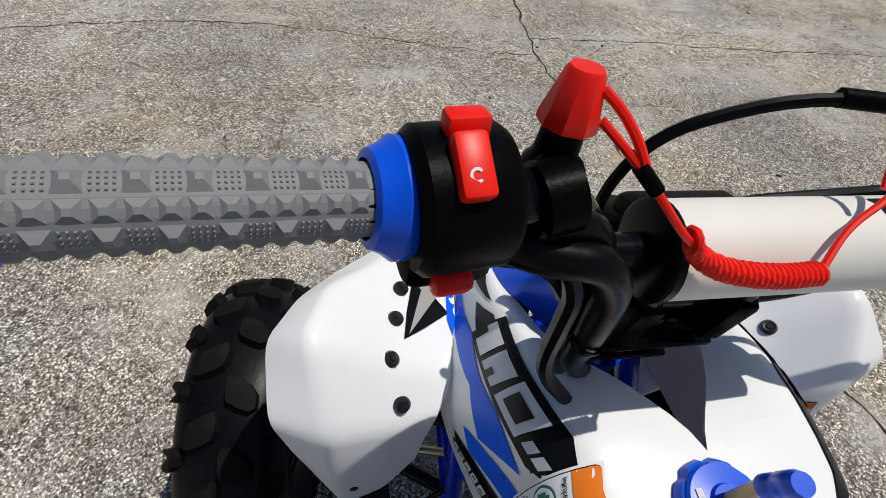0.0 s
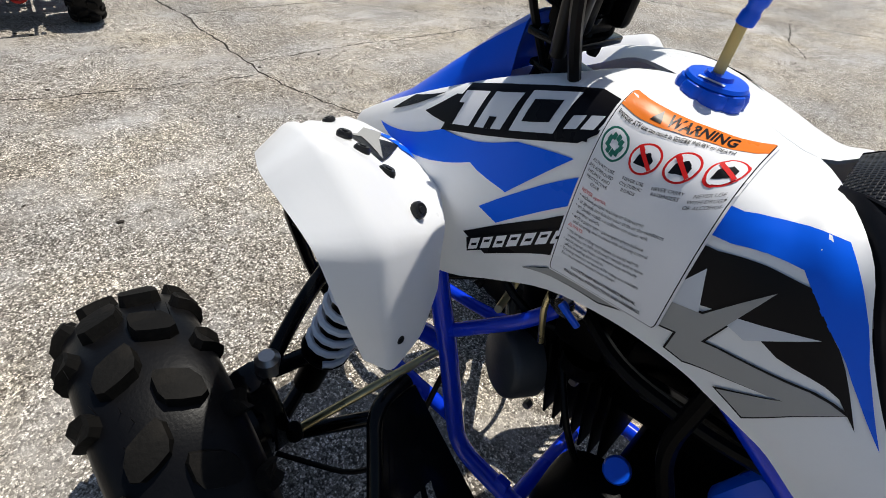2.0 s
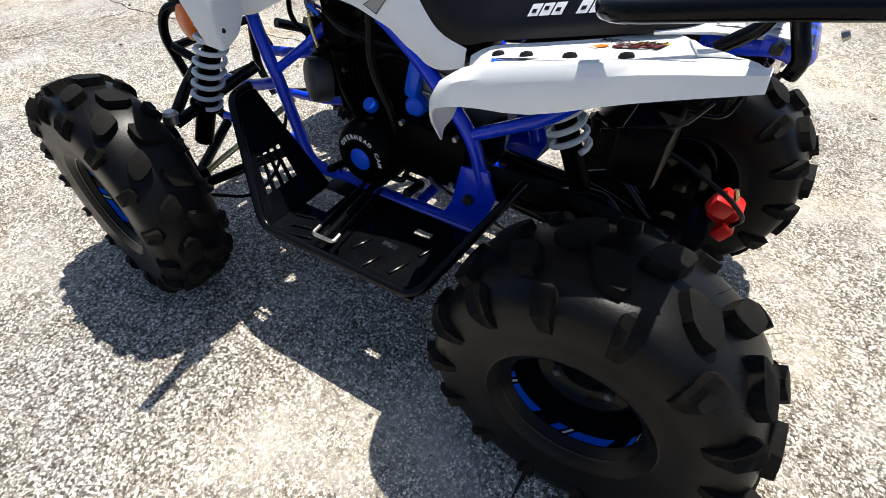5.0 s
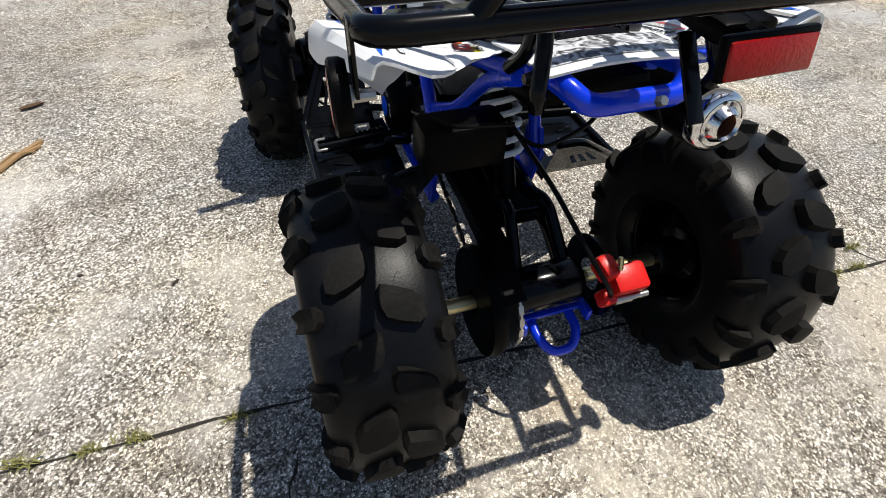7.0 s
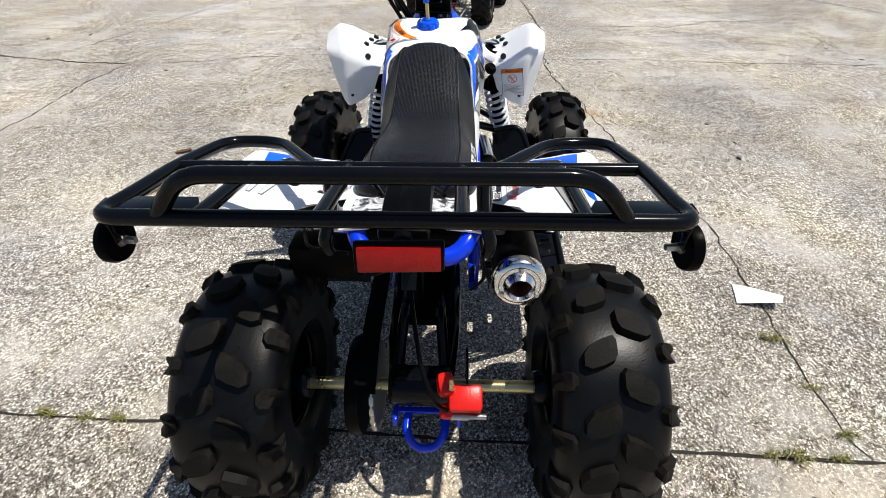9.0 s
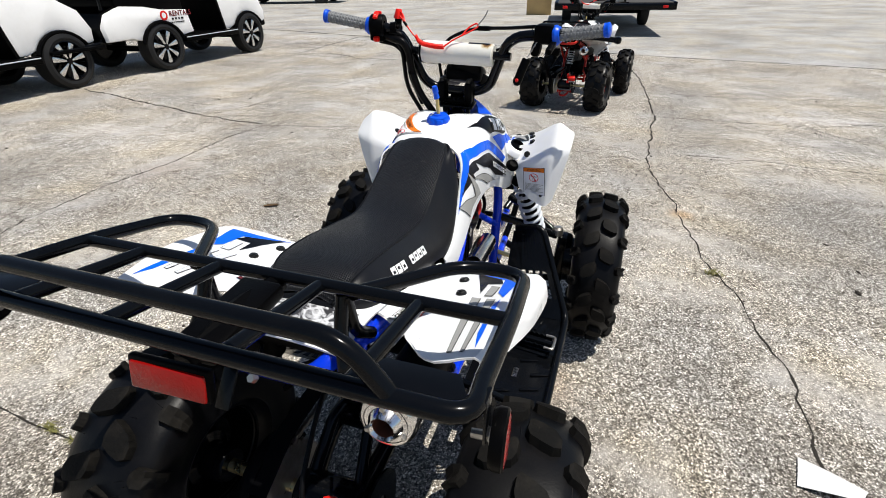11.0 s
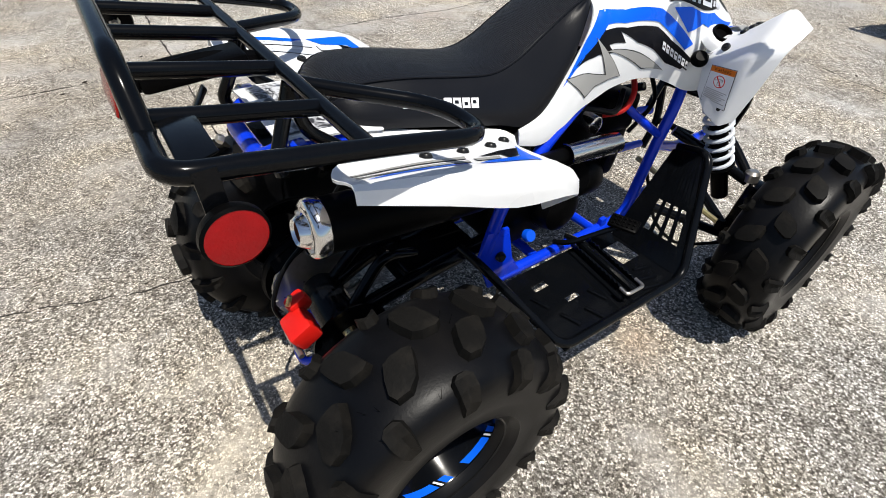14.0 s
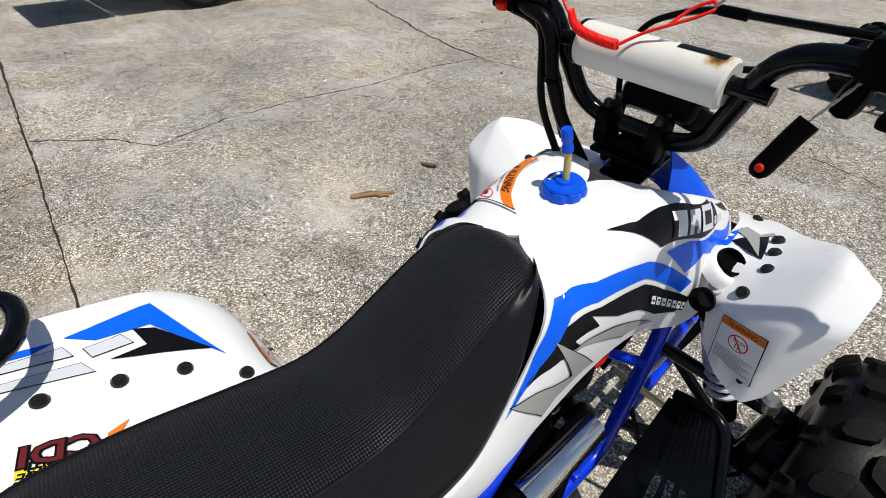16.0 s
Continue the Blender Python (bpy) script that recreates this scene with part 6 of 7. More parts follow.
WEDGE = [(0.906, 0.623), (0.800, 0.659), (0.720, 0.680), (0.672, 0.685), (0.716, 0.639), (0.757, 0.648)]

for s in (1, -1):
    graphic("stripe", STRIPE, D_BLUE, s, body, 0.0010, "blue printed stripe")
    graphic("dark_patch", DARK_RIGHT if s > 0 else DARK, D_BLACK, s, body, 0.0010, "black printed patch")
    jagged, slivers = (ZIGZAG, ()) if s > 0 else (ZIGZAG_LEFT, SPLINTERS_LEFT)
    if s > 0:
        graphic("outline", grown(ARROW, 0.0016), D_BLACK, s, body, 0.0014)
        graphic("arrow", ARROW, D_GREY, s, body, 0.0018, "grey printed arrow")
    graphic("outline", grown(jagged, 0.0016), D_BLACK, s, body, 0.0014)
    graphic("zigzag", jagged, D_GREY, s, body, 0.0018, "grey printed zigzag")
    for sp_ in slivers:
        graphic("splinter", sp_, D_LIGHT, s, body, 0.0016)
    graphic("crest_patch", SLIVER, D_BLACK, s, body, 0.0010)
    graphic("wedge", WEDGE, D_BLUE, s, body, 0.0010, "blue printed wedge")
    # the maker's mark reads along the bike on both sides: a black wedge, slanted pale blocks, the last one hollow, and small bars
    def mark(u, v, lift=0.0):
        """From the way along the mark and the height above its sloping base line to the cover."""
        y = 0.800 - u if s < 0 else 0.678 + u
        base = 0.6655 + (0.795 - y) * 0.30
        return on_cover(y, s_at(y, base) + v, s, 0.0020 + lift)
    over = lambda lift: (lambda a, b: mark(a, b, lift))
    if s < 0:
        graphic("crest_patch", CREST, D_BLACK, s, body, 0.0010, "black printed patch")
        part("mark_band", sheet([(-0.002, -0.006), (0.126, -0.006), (0.160, 0.016), (0.122, 0.038), (0.010, 0.038)], over(-0.0006)), D_BLACK, body, "black printed band")
    else:
        graphic("mark_band", [(0.608, 0.7205), (0.640, 0.7250), (0.676, 0.7285), (0.706, 0.7245), (0.800, 0.6980), (0.815, 0.6640), (0.780, 0.6660), (0.690, 0.6930), (0.660, 0.6960)], D_BLACK, s, body, 0.0014, "black printed wedge")
    for u, w in ((0.004, 0.028), (0.036, 0.028)):
        part("mark_edge", sheet(slab(u - 0.003, -0.003, w + 0.005, 0.036, 0.010), mark), D_BLACK, body)
        part("mark_block", sheet(slab(u, 0.0, w - 0.002, 0.030, 0.008), over(0.0006)), D_WHITE if u < 0.02 else D_LIGHT, body, "slanted pale block of the printed mark")
    for shape in (slab(0.003, 0.0, 0.008, 0.019, 0.005), slab(0.046, 0.0, 0.007, 0.010, 0.002)):
        part("mark_notch", sheet(shape, over(0.0010)), D_BLACK, body)
    part("mark_ring", sheet(slab(0.070, 0.0, 0.036, 0.032, 0.006), over(0.0006)), D_LIGHT, body, "hollow pale block of the printed mark")
    part("mark_notch", sheet(slab(0.078, 0.008, 0.022, 0.017, 0.003), over(0.0010)), D_BLACK, body)
    for k in range(3):
        part("mark_bar", sheet(slab(0.112 + 0.012 * k, 0.004, 0.009, 0.010, 0.003), over(0.0006)), D_LIGHT, body)

    def name_line(u, v):
        """Along the lower printed name, from front to back."""
        y = 0.738 - u
        return on_cover(y, s_at(y, 0.571 + u * 0.62) + v, s, 0.0022)
    for k in range(7):
        part("name_edge", sheet(slab(0.0118 * k - 0.0012, -0.0035, 0.0118, 0.0165, 0.002 * s), name_line), D_BLACK, body)
        part("name_bar", sheet(slab(0.0118 * k, -0.0012, 0.0088, 0.0125, 0.002), lambda a, b: name_line(a, b) + Vector((0.0006 * s, 0, 0))), D_WHITE, body, "white slanted block of the printed name")
        part("name_gap", sheet(slab(0.0118 * k + 0.003, 0.003 + 0.0026 * (k % 2), 0.0050, 0.0030, 0.0006), lambda a, b: name_line(a, b) + Vector((0.0010 * s, 0, 0))), D_BLACK, body)

# warning label on the left of the tank
def on_label(u, v):
    """u from the front edge back, v from the lower edge up, both 0 to 1."""
    y0, y1 = 0.662 + 0.002 * (1 - v), 0.568
    y = y0 + (y1 - y0) * u
    lo, hi = s_at(y, 0.590), s_at(y, 0.7315 - 0.0185 * u)
    return on_cover(y, lo + (hi - lo) * v, -1, 0.0026)


def label_shift(k):
    def f(u, v):
        a, b = on_label(u, v), on_label(min(u + 0.02, 1.0), v)
        c = on_label(u, min(v + 0.02, 1.0) if v < 0.97 else v - 0.02)
        nrm = (b - a).cross(c - a)
        if nrm.x > 0:
            nrm = -nrm
        return a + nrm.normalized() * k if nrm.length > 1e-9 else a
    return f


rounded = [(0.03 + 0.03 * math.cos(a) - 0.0, 0.03 + 0.03 * math.sin(a)) for a in (math.pi + math.pi / 2 * k / 4 for k in range(5))]
rounded += [(0.97 + 0.03 * math.cos(a), 0.03 + 0.03 * math.sin(a)) for a in (1.5 * math.pi + math.pi / 2 * k / 4 for k in range(5))]
rounded += [(0.97 + 0.03 * math.cos(a), 0.97 + 0.03 * math.sin(a)) for a in (math.pi / 2 * k / 4 for k in range(5))]
rounded += [(0.03 + 0.03 * math.cos(a), 0.97 + 0.03 * math.sin(a)) for a in (math.pi / 2 + math.pi / 2 * k / 4 for k in range(5))]
wl = part("warning_label", sheet(rounded, on_label, 0.06), D_WHITE, atv, "white printed warning label with an orange heading")
inset = [(0.5 + (u - 0.5) * 0.965, 0.5 + (v - 0.5) * 0.98) for u, v in rounded]
part("label_border", sheet(inset, label_shift(0.0004), 0.06), D_BLACK, wl)
part("label_face", sheet([(0.5 + (u - 0.5) * 0.985, 0.5 + (v - 0.5) * 0.992) for u, v in inset], label_shift(0.0007), 0.06), D_WHITE, wl)
part("heading", sheet([(0.025, 0.885), (0.975, 0.885), (0.975, 0.975), (0.955, 0.99), (0.045, 0.99), (0.025, 0.975)], label_shift(0.0010), 0.06), D_ORANGE, wl, "orange heading band")
INK = label_shift(0.0013)
letters("WARNING", 0.098, INK, D_BLACK, wl, at=(0.36, 0.900), bold=0.003, wide=0.92)
part("warning_sign", sheet([(0.255, 0.902), (0.335, 0.902), (0.295, 0.968)], INK), D_BLACK, wl)
letters("Improper ATV use can result in SEVERE INJURY or DEATH", 0.030, INK, D_BLACK, wl, at=(0.045, 0.848), wide=1.06, bold=0.0006)
for k, (ring, words) in enumerate(((D_GREEN, ("ALWAYS USE", "AN APPROVED", "HELMET AND", "PROTECTIVE", "GEAR")), (D_RED, ("NEVER USE", "ON PUBLIC", "ROADS")), (D_RED, ("NEVER CARRY", "PASSENGERS")), (D_RED, ("NEVER USE", "WITH DRUGS", "OR ALCOHOL")))):
    cu_, cv = 0.145 + 0.238 * k, 0.745
    circle = lambda r: [(cu_ + r * math.cos(2 * math.pi * q / 28), cv + r * 0.66 * math.sin(2 * math.pi * q / 28)) for q in range(28)]
    part("sign_ring", sheet(circle(0.105), label_shift(0.0010)), ring, wl, "round printed sign")
    part("sign_field", sheet(circle(0.090), label_shift(0.0013)), D_WHITE, wl)
    rnd = random.Random(k)
    if k == 0:
        for q in range(9):
            a, r = 2 * math.pi * q / 9, 0.050
            u0, v0 = cu_ + r * math.cos(a), cv + r * 0.66 * math.sin(a)
            part("sign_shape", sheet([(u0 - 0.018, v0 - 0.012), (u0 + 0.014, v0 - 0.016), (u0 + 0.018, v0 + 0.010), (u0 - 0.010, v0 + 0.014)], label_shift(0.0016)), D_GREEN, wl)
    else:
        part("sign_shape", sheet([(cu_ - 0.06, cv - 0.030), (cu_ + 0.045, cv - 0.034), (cu_ + 0.055, cv + 0.002), (cu_ + 0.012, cv + 0.028), (cu_ - 0.050, cv + 0.012)], label_shift(0.0016)), D_BLACK, wl)
        part("sign_bar", sheet([(cu_ - 0.070, cv + 0.036), (cu_ - 0.052, cv + 0.048), (cu_ + 0.070, cv - 0.036), (cu_ + 0.052, cv - 0.048)], label_shift(0.0019)), D_RED, wl)
    for q, line in enumerate(words):
        letters(line, 0.022, INK, D_BLACK, wl, at=(cu_, 0.635 - 0.025 * q), align='CENTER', wide=1.45)
LINES = ("NEVER operate:", "\u2022 without proper training or instruction", "\u2022 at speeds too fast for your skills or the conditions", "\u2022 on public roads - a collision can occur with", "   another vehicle", "\u2022 with a passenger - passengers affect balance",
         "   and steering and increase risk of losing control", "ALWAYS:", "\u2022 use proper riding techniques to avoid vehicle", "   overturns on hills and rough terrain and in turns", "\u2022 avoid paved surfaces - pavement may seriously", "   affect handling and control",
         "\u2022 Training courses to teach ATV riding are available", "   For information contact your dealer.")
for q, line in enumerate(LINES):
    letters(line, 0.0255, INK, D_RED if q in (0, 7) else D_BLACK, wl, at=(0.06, 0.492 - 0.0272 * q), wide=1.30)
letters("LOCATE AND READ OWNER'S MANUAL.", 0.0255, INK, D_BLACK, wl, at=(0.5, 0.080), align='CENTER', wide=1.25, bold=0.0006)
letters("FOLLOW ALL INSTRUCTIONS AND WARNINGS.", 0.0255, INK, D_BLACK, wl, at=(0.5, 0.045), align='CENTER', wide=1.25, bold=0.0006)

# printed bars along the seat's sides, in place of the maker's name
seat_skin = bpy.data.objects["seat_side"].data
seat_tree = BVHTree.FromPolygons([v.co for v in seat_skin.vertices], [tuple(p.vertices) for p in seat_skin.polygons])
for s in (1, -1):
    def on_seat(u, v):
        y = 0.252 - u * 0.128 if s < 0 else 0.124 + u * 0.133
        base = 0.6045 + (0.252 - y) * 0.235
        hit, nrm, _, _ = seat_tree.ray_cast(Vector((0.2 * s, y, base + v - 0.004)), Vector((-s, 0, 0)))
        return hit + Vector((0.0012 * s, 0, 0.0005))
    for k in range(8):
        if k == 3:
            continue
        u = k / 8
        part("seat_print", sheet(slab(u, 0.0, 0.108, 0.0130, 0.03), on_seat), D_WHITE, bpy.data.objects["seat"], "white printed block")
        part("seat_print", sheet(slab(u + 0.035, 0.0036 + 0.0022 * (k % 2), 0.050, 0.0042, 0.008), lambda a, b: on_seat(a, b) + Vector((0.0006 * s, 0, 0))), SEAT_SIDE, bpy.data.objects["seat"])

# tail panel behind the seat with its grey patterned sticker
rows = [[(-0.100, y, z - 0.004), (-0.05, y, z + 0.002), (0.0, y, z + 0.004), (0.05, y, z + 0.002), (0.100, y, z - 0.004)] for y, z in ((-0.050, 0.634), (-0.02, 0.634), (0.03, 0.630), (0.09, 0.618))]
tp = part("tail_panel", thicken(loft(smooth_rows(rows, 2, 2)), 0.003), WHITE, atv, "white plastic tail panel with a grey patterned sticker")


def camo():
    m = material("patterned_sticker", (0.4, 0.4, 0.42), 0.4)
    n, l = m.node_tree.nodes, m.node_tree.links
    co, k, r = n.new("ShaderNodeTexCoord"), n.new("ShaderNodeTexNoise"), n.new("ShaderNodeValToRGB")
    l.new(co.outputs["Object"], k.inputs["Vector"])
    k.inputs["Scale"].default_value, k.inputs["Detail"].default_value, k.inputs["Distortion"].default_value = 55, 6, 1.5
    r.color_ramp.elements[0].position, r.color_ramp.elements[1].position = 0.42, 0.58
    r.color_ramp.elements[0].color, r.color_ramp.elements[1].color = (0.04, 0.04, 0.045, 1), (0.62, 0.63, 0.66, 1)
    l.new(k.outputs[0], r.inputs[0])
    l.new(r.outputs[0], n["Principled BSDF"].inputs["Base Color"])
    return m


part("tail_sticker", loft([[(-0.085, y, z - 0.0006), (-0.05, y, z + 0.0035), (0.0, y, z + 0.0055), (0.05, y, z + 0.0035), (0.085, y, z - 0.0006)] for y, z in ((-0.035, 0.634), (-0.01, 0.6335), (0.03, 0.630))]), camo(), tp, "grey patterned sticker")

# stickers on the rear fenders, dropped on them from above


def dropper(ob, lift):
    me = ob.data
    tree = BVHTree.FromPolygons([v.co for v in me.vertices], [tuple(p.vertices) for p in me.polygons])

    def place(x, y):
        hit, nrm, _, _ = tree.ray_cast(Vector((x, y, 2)), Vector((0, 0, -1)))
        if hit is None:
            hit, nrm, _, _ = tree.find_nearest(Vector((x, y, 0.61)))
        if nrm.z < 0:
            nrm = -nrm
        return hit + nrm * lift
    return place


rl, rr = bpy.data.objects["rear_fender.001"], bpy.data.objects["rear_fender"]
for s, ob in ((-1, rl), (1, rr)):
    lo, hi = dropper(ob, 0.0010), dropper(ob, 0.0014)
    flip = lambda pts: [(x * s, y) for x, y in pts]
    part("fender_stripe", sheet(flip([(0.260, 0.128), (0.277, 0.213), (0.181, 0.257), (0.248, 0.203), (0.248, 0.152)]), lo), D_BLUE, ob, "blue printed chevron")
    part("fender_patch", sheet(flip([(0.2485, 0.186), (0.242, 0.206), (0.194, 0.248), (0.2204, 0.156), (0.224, 0.192)]), hi), D_BLACK, ob, "black printed chevron")
    for pts in ([(0.2417, 0.1396), (0.2457, 0.1737), (0.2320, 0.1810), (0.2295, 0.1435)], [(0.2495, 0.124), (0.237, 0.129), (0.242, 0.030 if s < 0 else -0.020), (0.246, 0.030 if s < 0 else -0.020)], [(0.2262, 0.133), (0.2119, 0.1405), (0.225, 0.032 if s < 0 else -0.018), (0.230, 0.032 if s < 0 else -0.018)]):
        part("strip_edge", sheet(flip(grown(pts, 0.0008)), lo), D_BLACK, ob)
        part("pale_strip", sheet(flip(pts), hi), D_LIGHT if s < 0 else D_GREY, ob, "grey printed strip")
    part("fender_stripe", sheet(flip([(0.258, -0.015), (0.259, 0.02), (0.258, 0.121), (0.251, 0.10), (0.252, 0.02)]), lo), D_BLUE, ob)
hi = dropper(rr, 0.0012)
top2 = dropper(rr, 0.0016)
# words read from the right of the bike
word = lambda x0, y0: (lambda u, v: top2(x0 - v + u * 0.08, y0 + u))
part("word_plate", sheet([(0.1185, 0.0440), (0.1250, 0.1340), (0.1385, 0.1240), (0.1325, 0.0415)], hi), D_BLACK, rr, "black-edged printed plate")
part("word_field", sheet([(0.1200, 0.0460), (0.1230, 0.0880), (0.1345, 0.0860), (0.1315, 0.0435)], dropper(rr, 0.0014)), D_WHITE, rr)
letters("TOUGH", 0.0125, word(0.1305, 0.0460), D_BLACK, rr, bold=0.0006, slant=0.2, wide=0.92)
letters("AXLES", 0.0125, word(0.1270, 0.0890), D_WHITE, rr, bold=0.0004, slant=0.2, wide=0.98)
part("word_plate", sheet([(0.1420, 0.0515), (0.1453, 0.1268), (0.1675, 0.1162), (0.1560, 0.0490)], hi), D_GREY, rr, "dark printed plate")
part("word_badge", sheet([(0.1440, 0.0530), (0.1450, 0.0640), (0.1560, 0.0620), (0.1545, 0.0510)], top2), D_RED, rr)
letters("WIRELESS", 0.0105, word(0.1500, 0.0660), D_WHITE, rr, bold=0.0003)
letters("SHUTOFF", 0.0105, word(0.1600, 0.0640), D_RED, rr, bold=0.0003)
top3 = dropper(rl, 0.0016)


def word_on(x0, y0, turn=0.25):
    """Words that start at a place, read from the bike's left, and run a little inwards."""
    c = math.sqrt(1 - turn * turn)
    return lambda u, v: top3(x0 - turn * u + c * v, y0 - c * u - turn * v)


letters("CDI", 0.029, word_on(-0.1385, 0.1275), D_BLACK, rl, bold=0.0022, wide=1.17)
letters("CDI", 0.029, lambda u, v: word_on(-0.1385, 0.1275)(u, v) + Vector((0, 0, 0.0004)), D_BROWN, rl, bold=0.0006, wide=1.17)
letters("REV-RIGHT", 0.0108, word_on(-0.1225, 0.1255), D_BLACK, rl, bold=0.0004)
part("spark", sheet([(-0.134, 0.132), (-0.141, 0.151), (-0.130, 0.142), (-0.131, 0.158), (-0.120, 0.142), (-0.124, 0.129)], top3), D_ORANGE, rl, "orange printed spark")
letters("HIGH CHARGE", 0.0125, word_on(-0.1065, 0.148), D_BLACK, rl, bold=0.0003, slant=0.2)
part("word_plate", sheet([(-0.1235, 0.104), (-0.1315, 0.066), (-0.1225, 0.064), (-0.1145, 0.102)], dropper(rl, 0.0012)), D_YELLOW, rl, "yellow printed plate")
letters("COILS", 0.0105, word_on(-0.1215, 0.102), D_BLACK, rl, bold=0.0004, slant=0.2)
# small warning label on the left rear fender's front


def fender_label(ob, corners, mat, lift):
    """A sheet between four corners, laid on the nearest point of a fender."""
    me = ob.data
    tree = BVHTree.FromPolygons([v.co for v in me.vertices], [tuple(p.vertices) for p in me.polygons])
    a, b, c, d = (Vector(p) for p in corners)
    out = ((b - a).cross(d - a)).normalized()

    def place(u, v):
        p = a.lerp(b, u).lerp(d.lerp(c, u), v)
        hit, nrm, _, _ = tree.find_nearest(p)
        if nrm.dot(out) < 0:
            nrm = -nrm
        return hit + nrm * lift
    return place


SQ = [(0, 0), (1, 0), (1, 1), (0, 1)]


def small_warning(ob, corners, heading_first):
    f = lambda k: fender_label(ob, corners, None, k)
    lab = part("warning_label", sheet(SQ, f(0.0010), 0.25), D_BLACK, ob, "small white warning label with an orange heading")
    part("label_face", sheet([(0.02, 0.012), (0.98, 0.012), (0.98, 0.988), (0.02, 0.988)], f(0.0014), 0.25), D_WHITE, lab)
    part("heading", sheet([(0.02, 0.84), (0.98, 0.84), (0.98, 0.985), (0.02, 0.985)], f(0.0018), 0.25), D_ORANGE, lab)
    circ = lambda r: [(0.5 + r * math.cos(2 * math.pi * q / 24), 0.63 + r * 0.72 * math.sin(2 * math.pi * q / 24)) for q in range(24)]
    part("sign_ring", sheet(circ(0.22), f(0.0018)), D_RED, lab)
    part("sign_field", sheet(circ(0.19), f(0.0021)), D_WHITE, lab)
    letters("WARNING", 0.13, f(0.0021), D_BLACK, lab, at=(0.5, 0.87), align='CENTER')
    letters("UNDER", 0.095, f(0.0024), D_BLACK, lab, at=(0.5, 0.64), align='CENTER')
    letters("12", 0.14, f(0.0024), D_BLACK, lab, at=(0.5, 0.53), align='CENTER')
    part("sign_bar", sheet([(0.36, 0.74), (0.39, 0.76), (0.64, 0.52), (0.61, 0.50)], f(0.0026)), D_RED, lab)
    for q in range(7):
        part("print_bar", sheet([(0.08, 0.38 - 0.045 * q), (0.92 - 0.1 * (q % 3), 0.38 - 0.045 * q), (0.92 - 0.1 * (q % 3), 0.398 - 0.045 * q), (0.08, 0.398 - 0.045 * q)], f(0.0021), 0.3), D_GREY, lab)
    return lab


small_warning(bpy.data.objects["front_fender"], ((0.184, 0.731, 0.530), (0.240, 0.719, 0.530), (0.231, 0.722, 0.601), (0.176, 0.741, 0.592)), True)
small_warning(rl, ((-0.1504, 0.315, 0.507), (-0.2133, 0.312, 0.501), (-0.2273, 0.2936, 0.546), (-0.1556, 0.2929, 0.547)), True)
# marks on the front fenders
for ob, s in ((bpy.data.objects["front_fender"], 1), (bpy.data.objects["front_fender.001"], -1)):
    lo, hi = dropper(ob, 0.0010), dropper(ob, 0.0015)
    flip = lambda pts: [(x * s, y) for x, y in pts]
    part("fender_mark", sheet(flip([(0.158, 0.893), (0.128, 0.845), (0.175, 0.812), (0.170, 0.842)]), lo), D_BLACK, ob, "black printed arrow")
    part("fender_mark", sheet(flip([(0.124, 0.893), (0.117, 0.860), (0.126, 0.822), (0.130, 0.838)]), lo), D_BLUE, ob, "blue printed wedge")
    part("fender_mark", sheet(flip([(0.160, 0.902), (0.150, 0.882), (0.128, 0.900), (0.122, 0.878), (0.140, 0.860), (0.170, 0.818), (0.152, 0.872), (0.166, 0.892)]), hi), D_GREY, ob, "grey printed mark")
# lettering round the engine cover, cap print
for k, c in enumerate("OVERHEAD CAM"):
    if c == " ":
        continue
    a = radians(150 - 13.5 * k)
    r = 0.041

    def ring(u, v, a=a):
        return Vector((-0.1508, 0.530 - (math.cos(a) * (r + v) + math.sin(a) * u), 0.310 + (math.sin(a) * (r + v) - math.cos(a) * u)))
    letters(c, 0.0125, ring, D_WHITE, engine, align='CENTER', bold=0.0004)
part("cap_print", sheet([(-0.004, -0.010), (0.0, -0.010), (0.0, 0.010), (-0.004, 0.010)], lambda u, v: Vector((-0.022 + u, 0.628 + v, 0.7410 + v * 0.1))), D_LIGHT, cap)
# symbols on the red switch
part("switch_print", sheet([(0.0021 * math.cos(a) * q, 0.0028 * math.sin(a) * q) for q, a in [(1, radians(40 + 28 * k)) for k in range(11)] + [(0.6, radians(320 - 28 * k)) for k in range(11)]], lambda u, v: Vector(tuple(LC)) + Vector((0.0 + u, -0.0165, 0.0228)) + Vector((0, 0.6, 0.55)) * v + Vector((0, -0.0006, 0.0008))), D_WHITE, swb)


# ---- marks in the ground ----
def crack(name, line, width, seed, step=0.035, wander=0.012, label=""):
    """A narrow dark strip along a line, of uneven width, that wanders a little."""
    rnd = random.Random(seed)
    pts = [Vector((x, y, 0)) for x, y in line]
    dense = []
    for a, b in zip(pts, pts[1:]):
        n = max(int((b - a).length / step), 1)
        dense += [a.lerp(b, k / n) for k in range(n)]
    dense.append(pts[-1])
    drift, rows = 0.0, []
    for i, p in enumerate(dense):
        d = (dense[min(i + 1, len(dense) - 1)] - dense[max(i - 1, 0)]).normalized()
        side = Vector((-d.y, d.x, 0))
        drift = drift * 0.7 + rnd.uniform(-1, 1) * wander
        w = width * (0.70 + 0.24 * max(p.length - 1.6, 0)) * rnd.uniform(0.35, 1.35) * (0.3 if i in (0, len(dense) - 1) else 1)
        c = p + side * drift
        rows.append([c - side * w * 0.5 + Vector((0, 0, 0.0012)), c + side * w * 0.5 + Vector((0, 0, 0.0012))])
    return part(name, loft(rows), CRACK, lot, label)


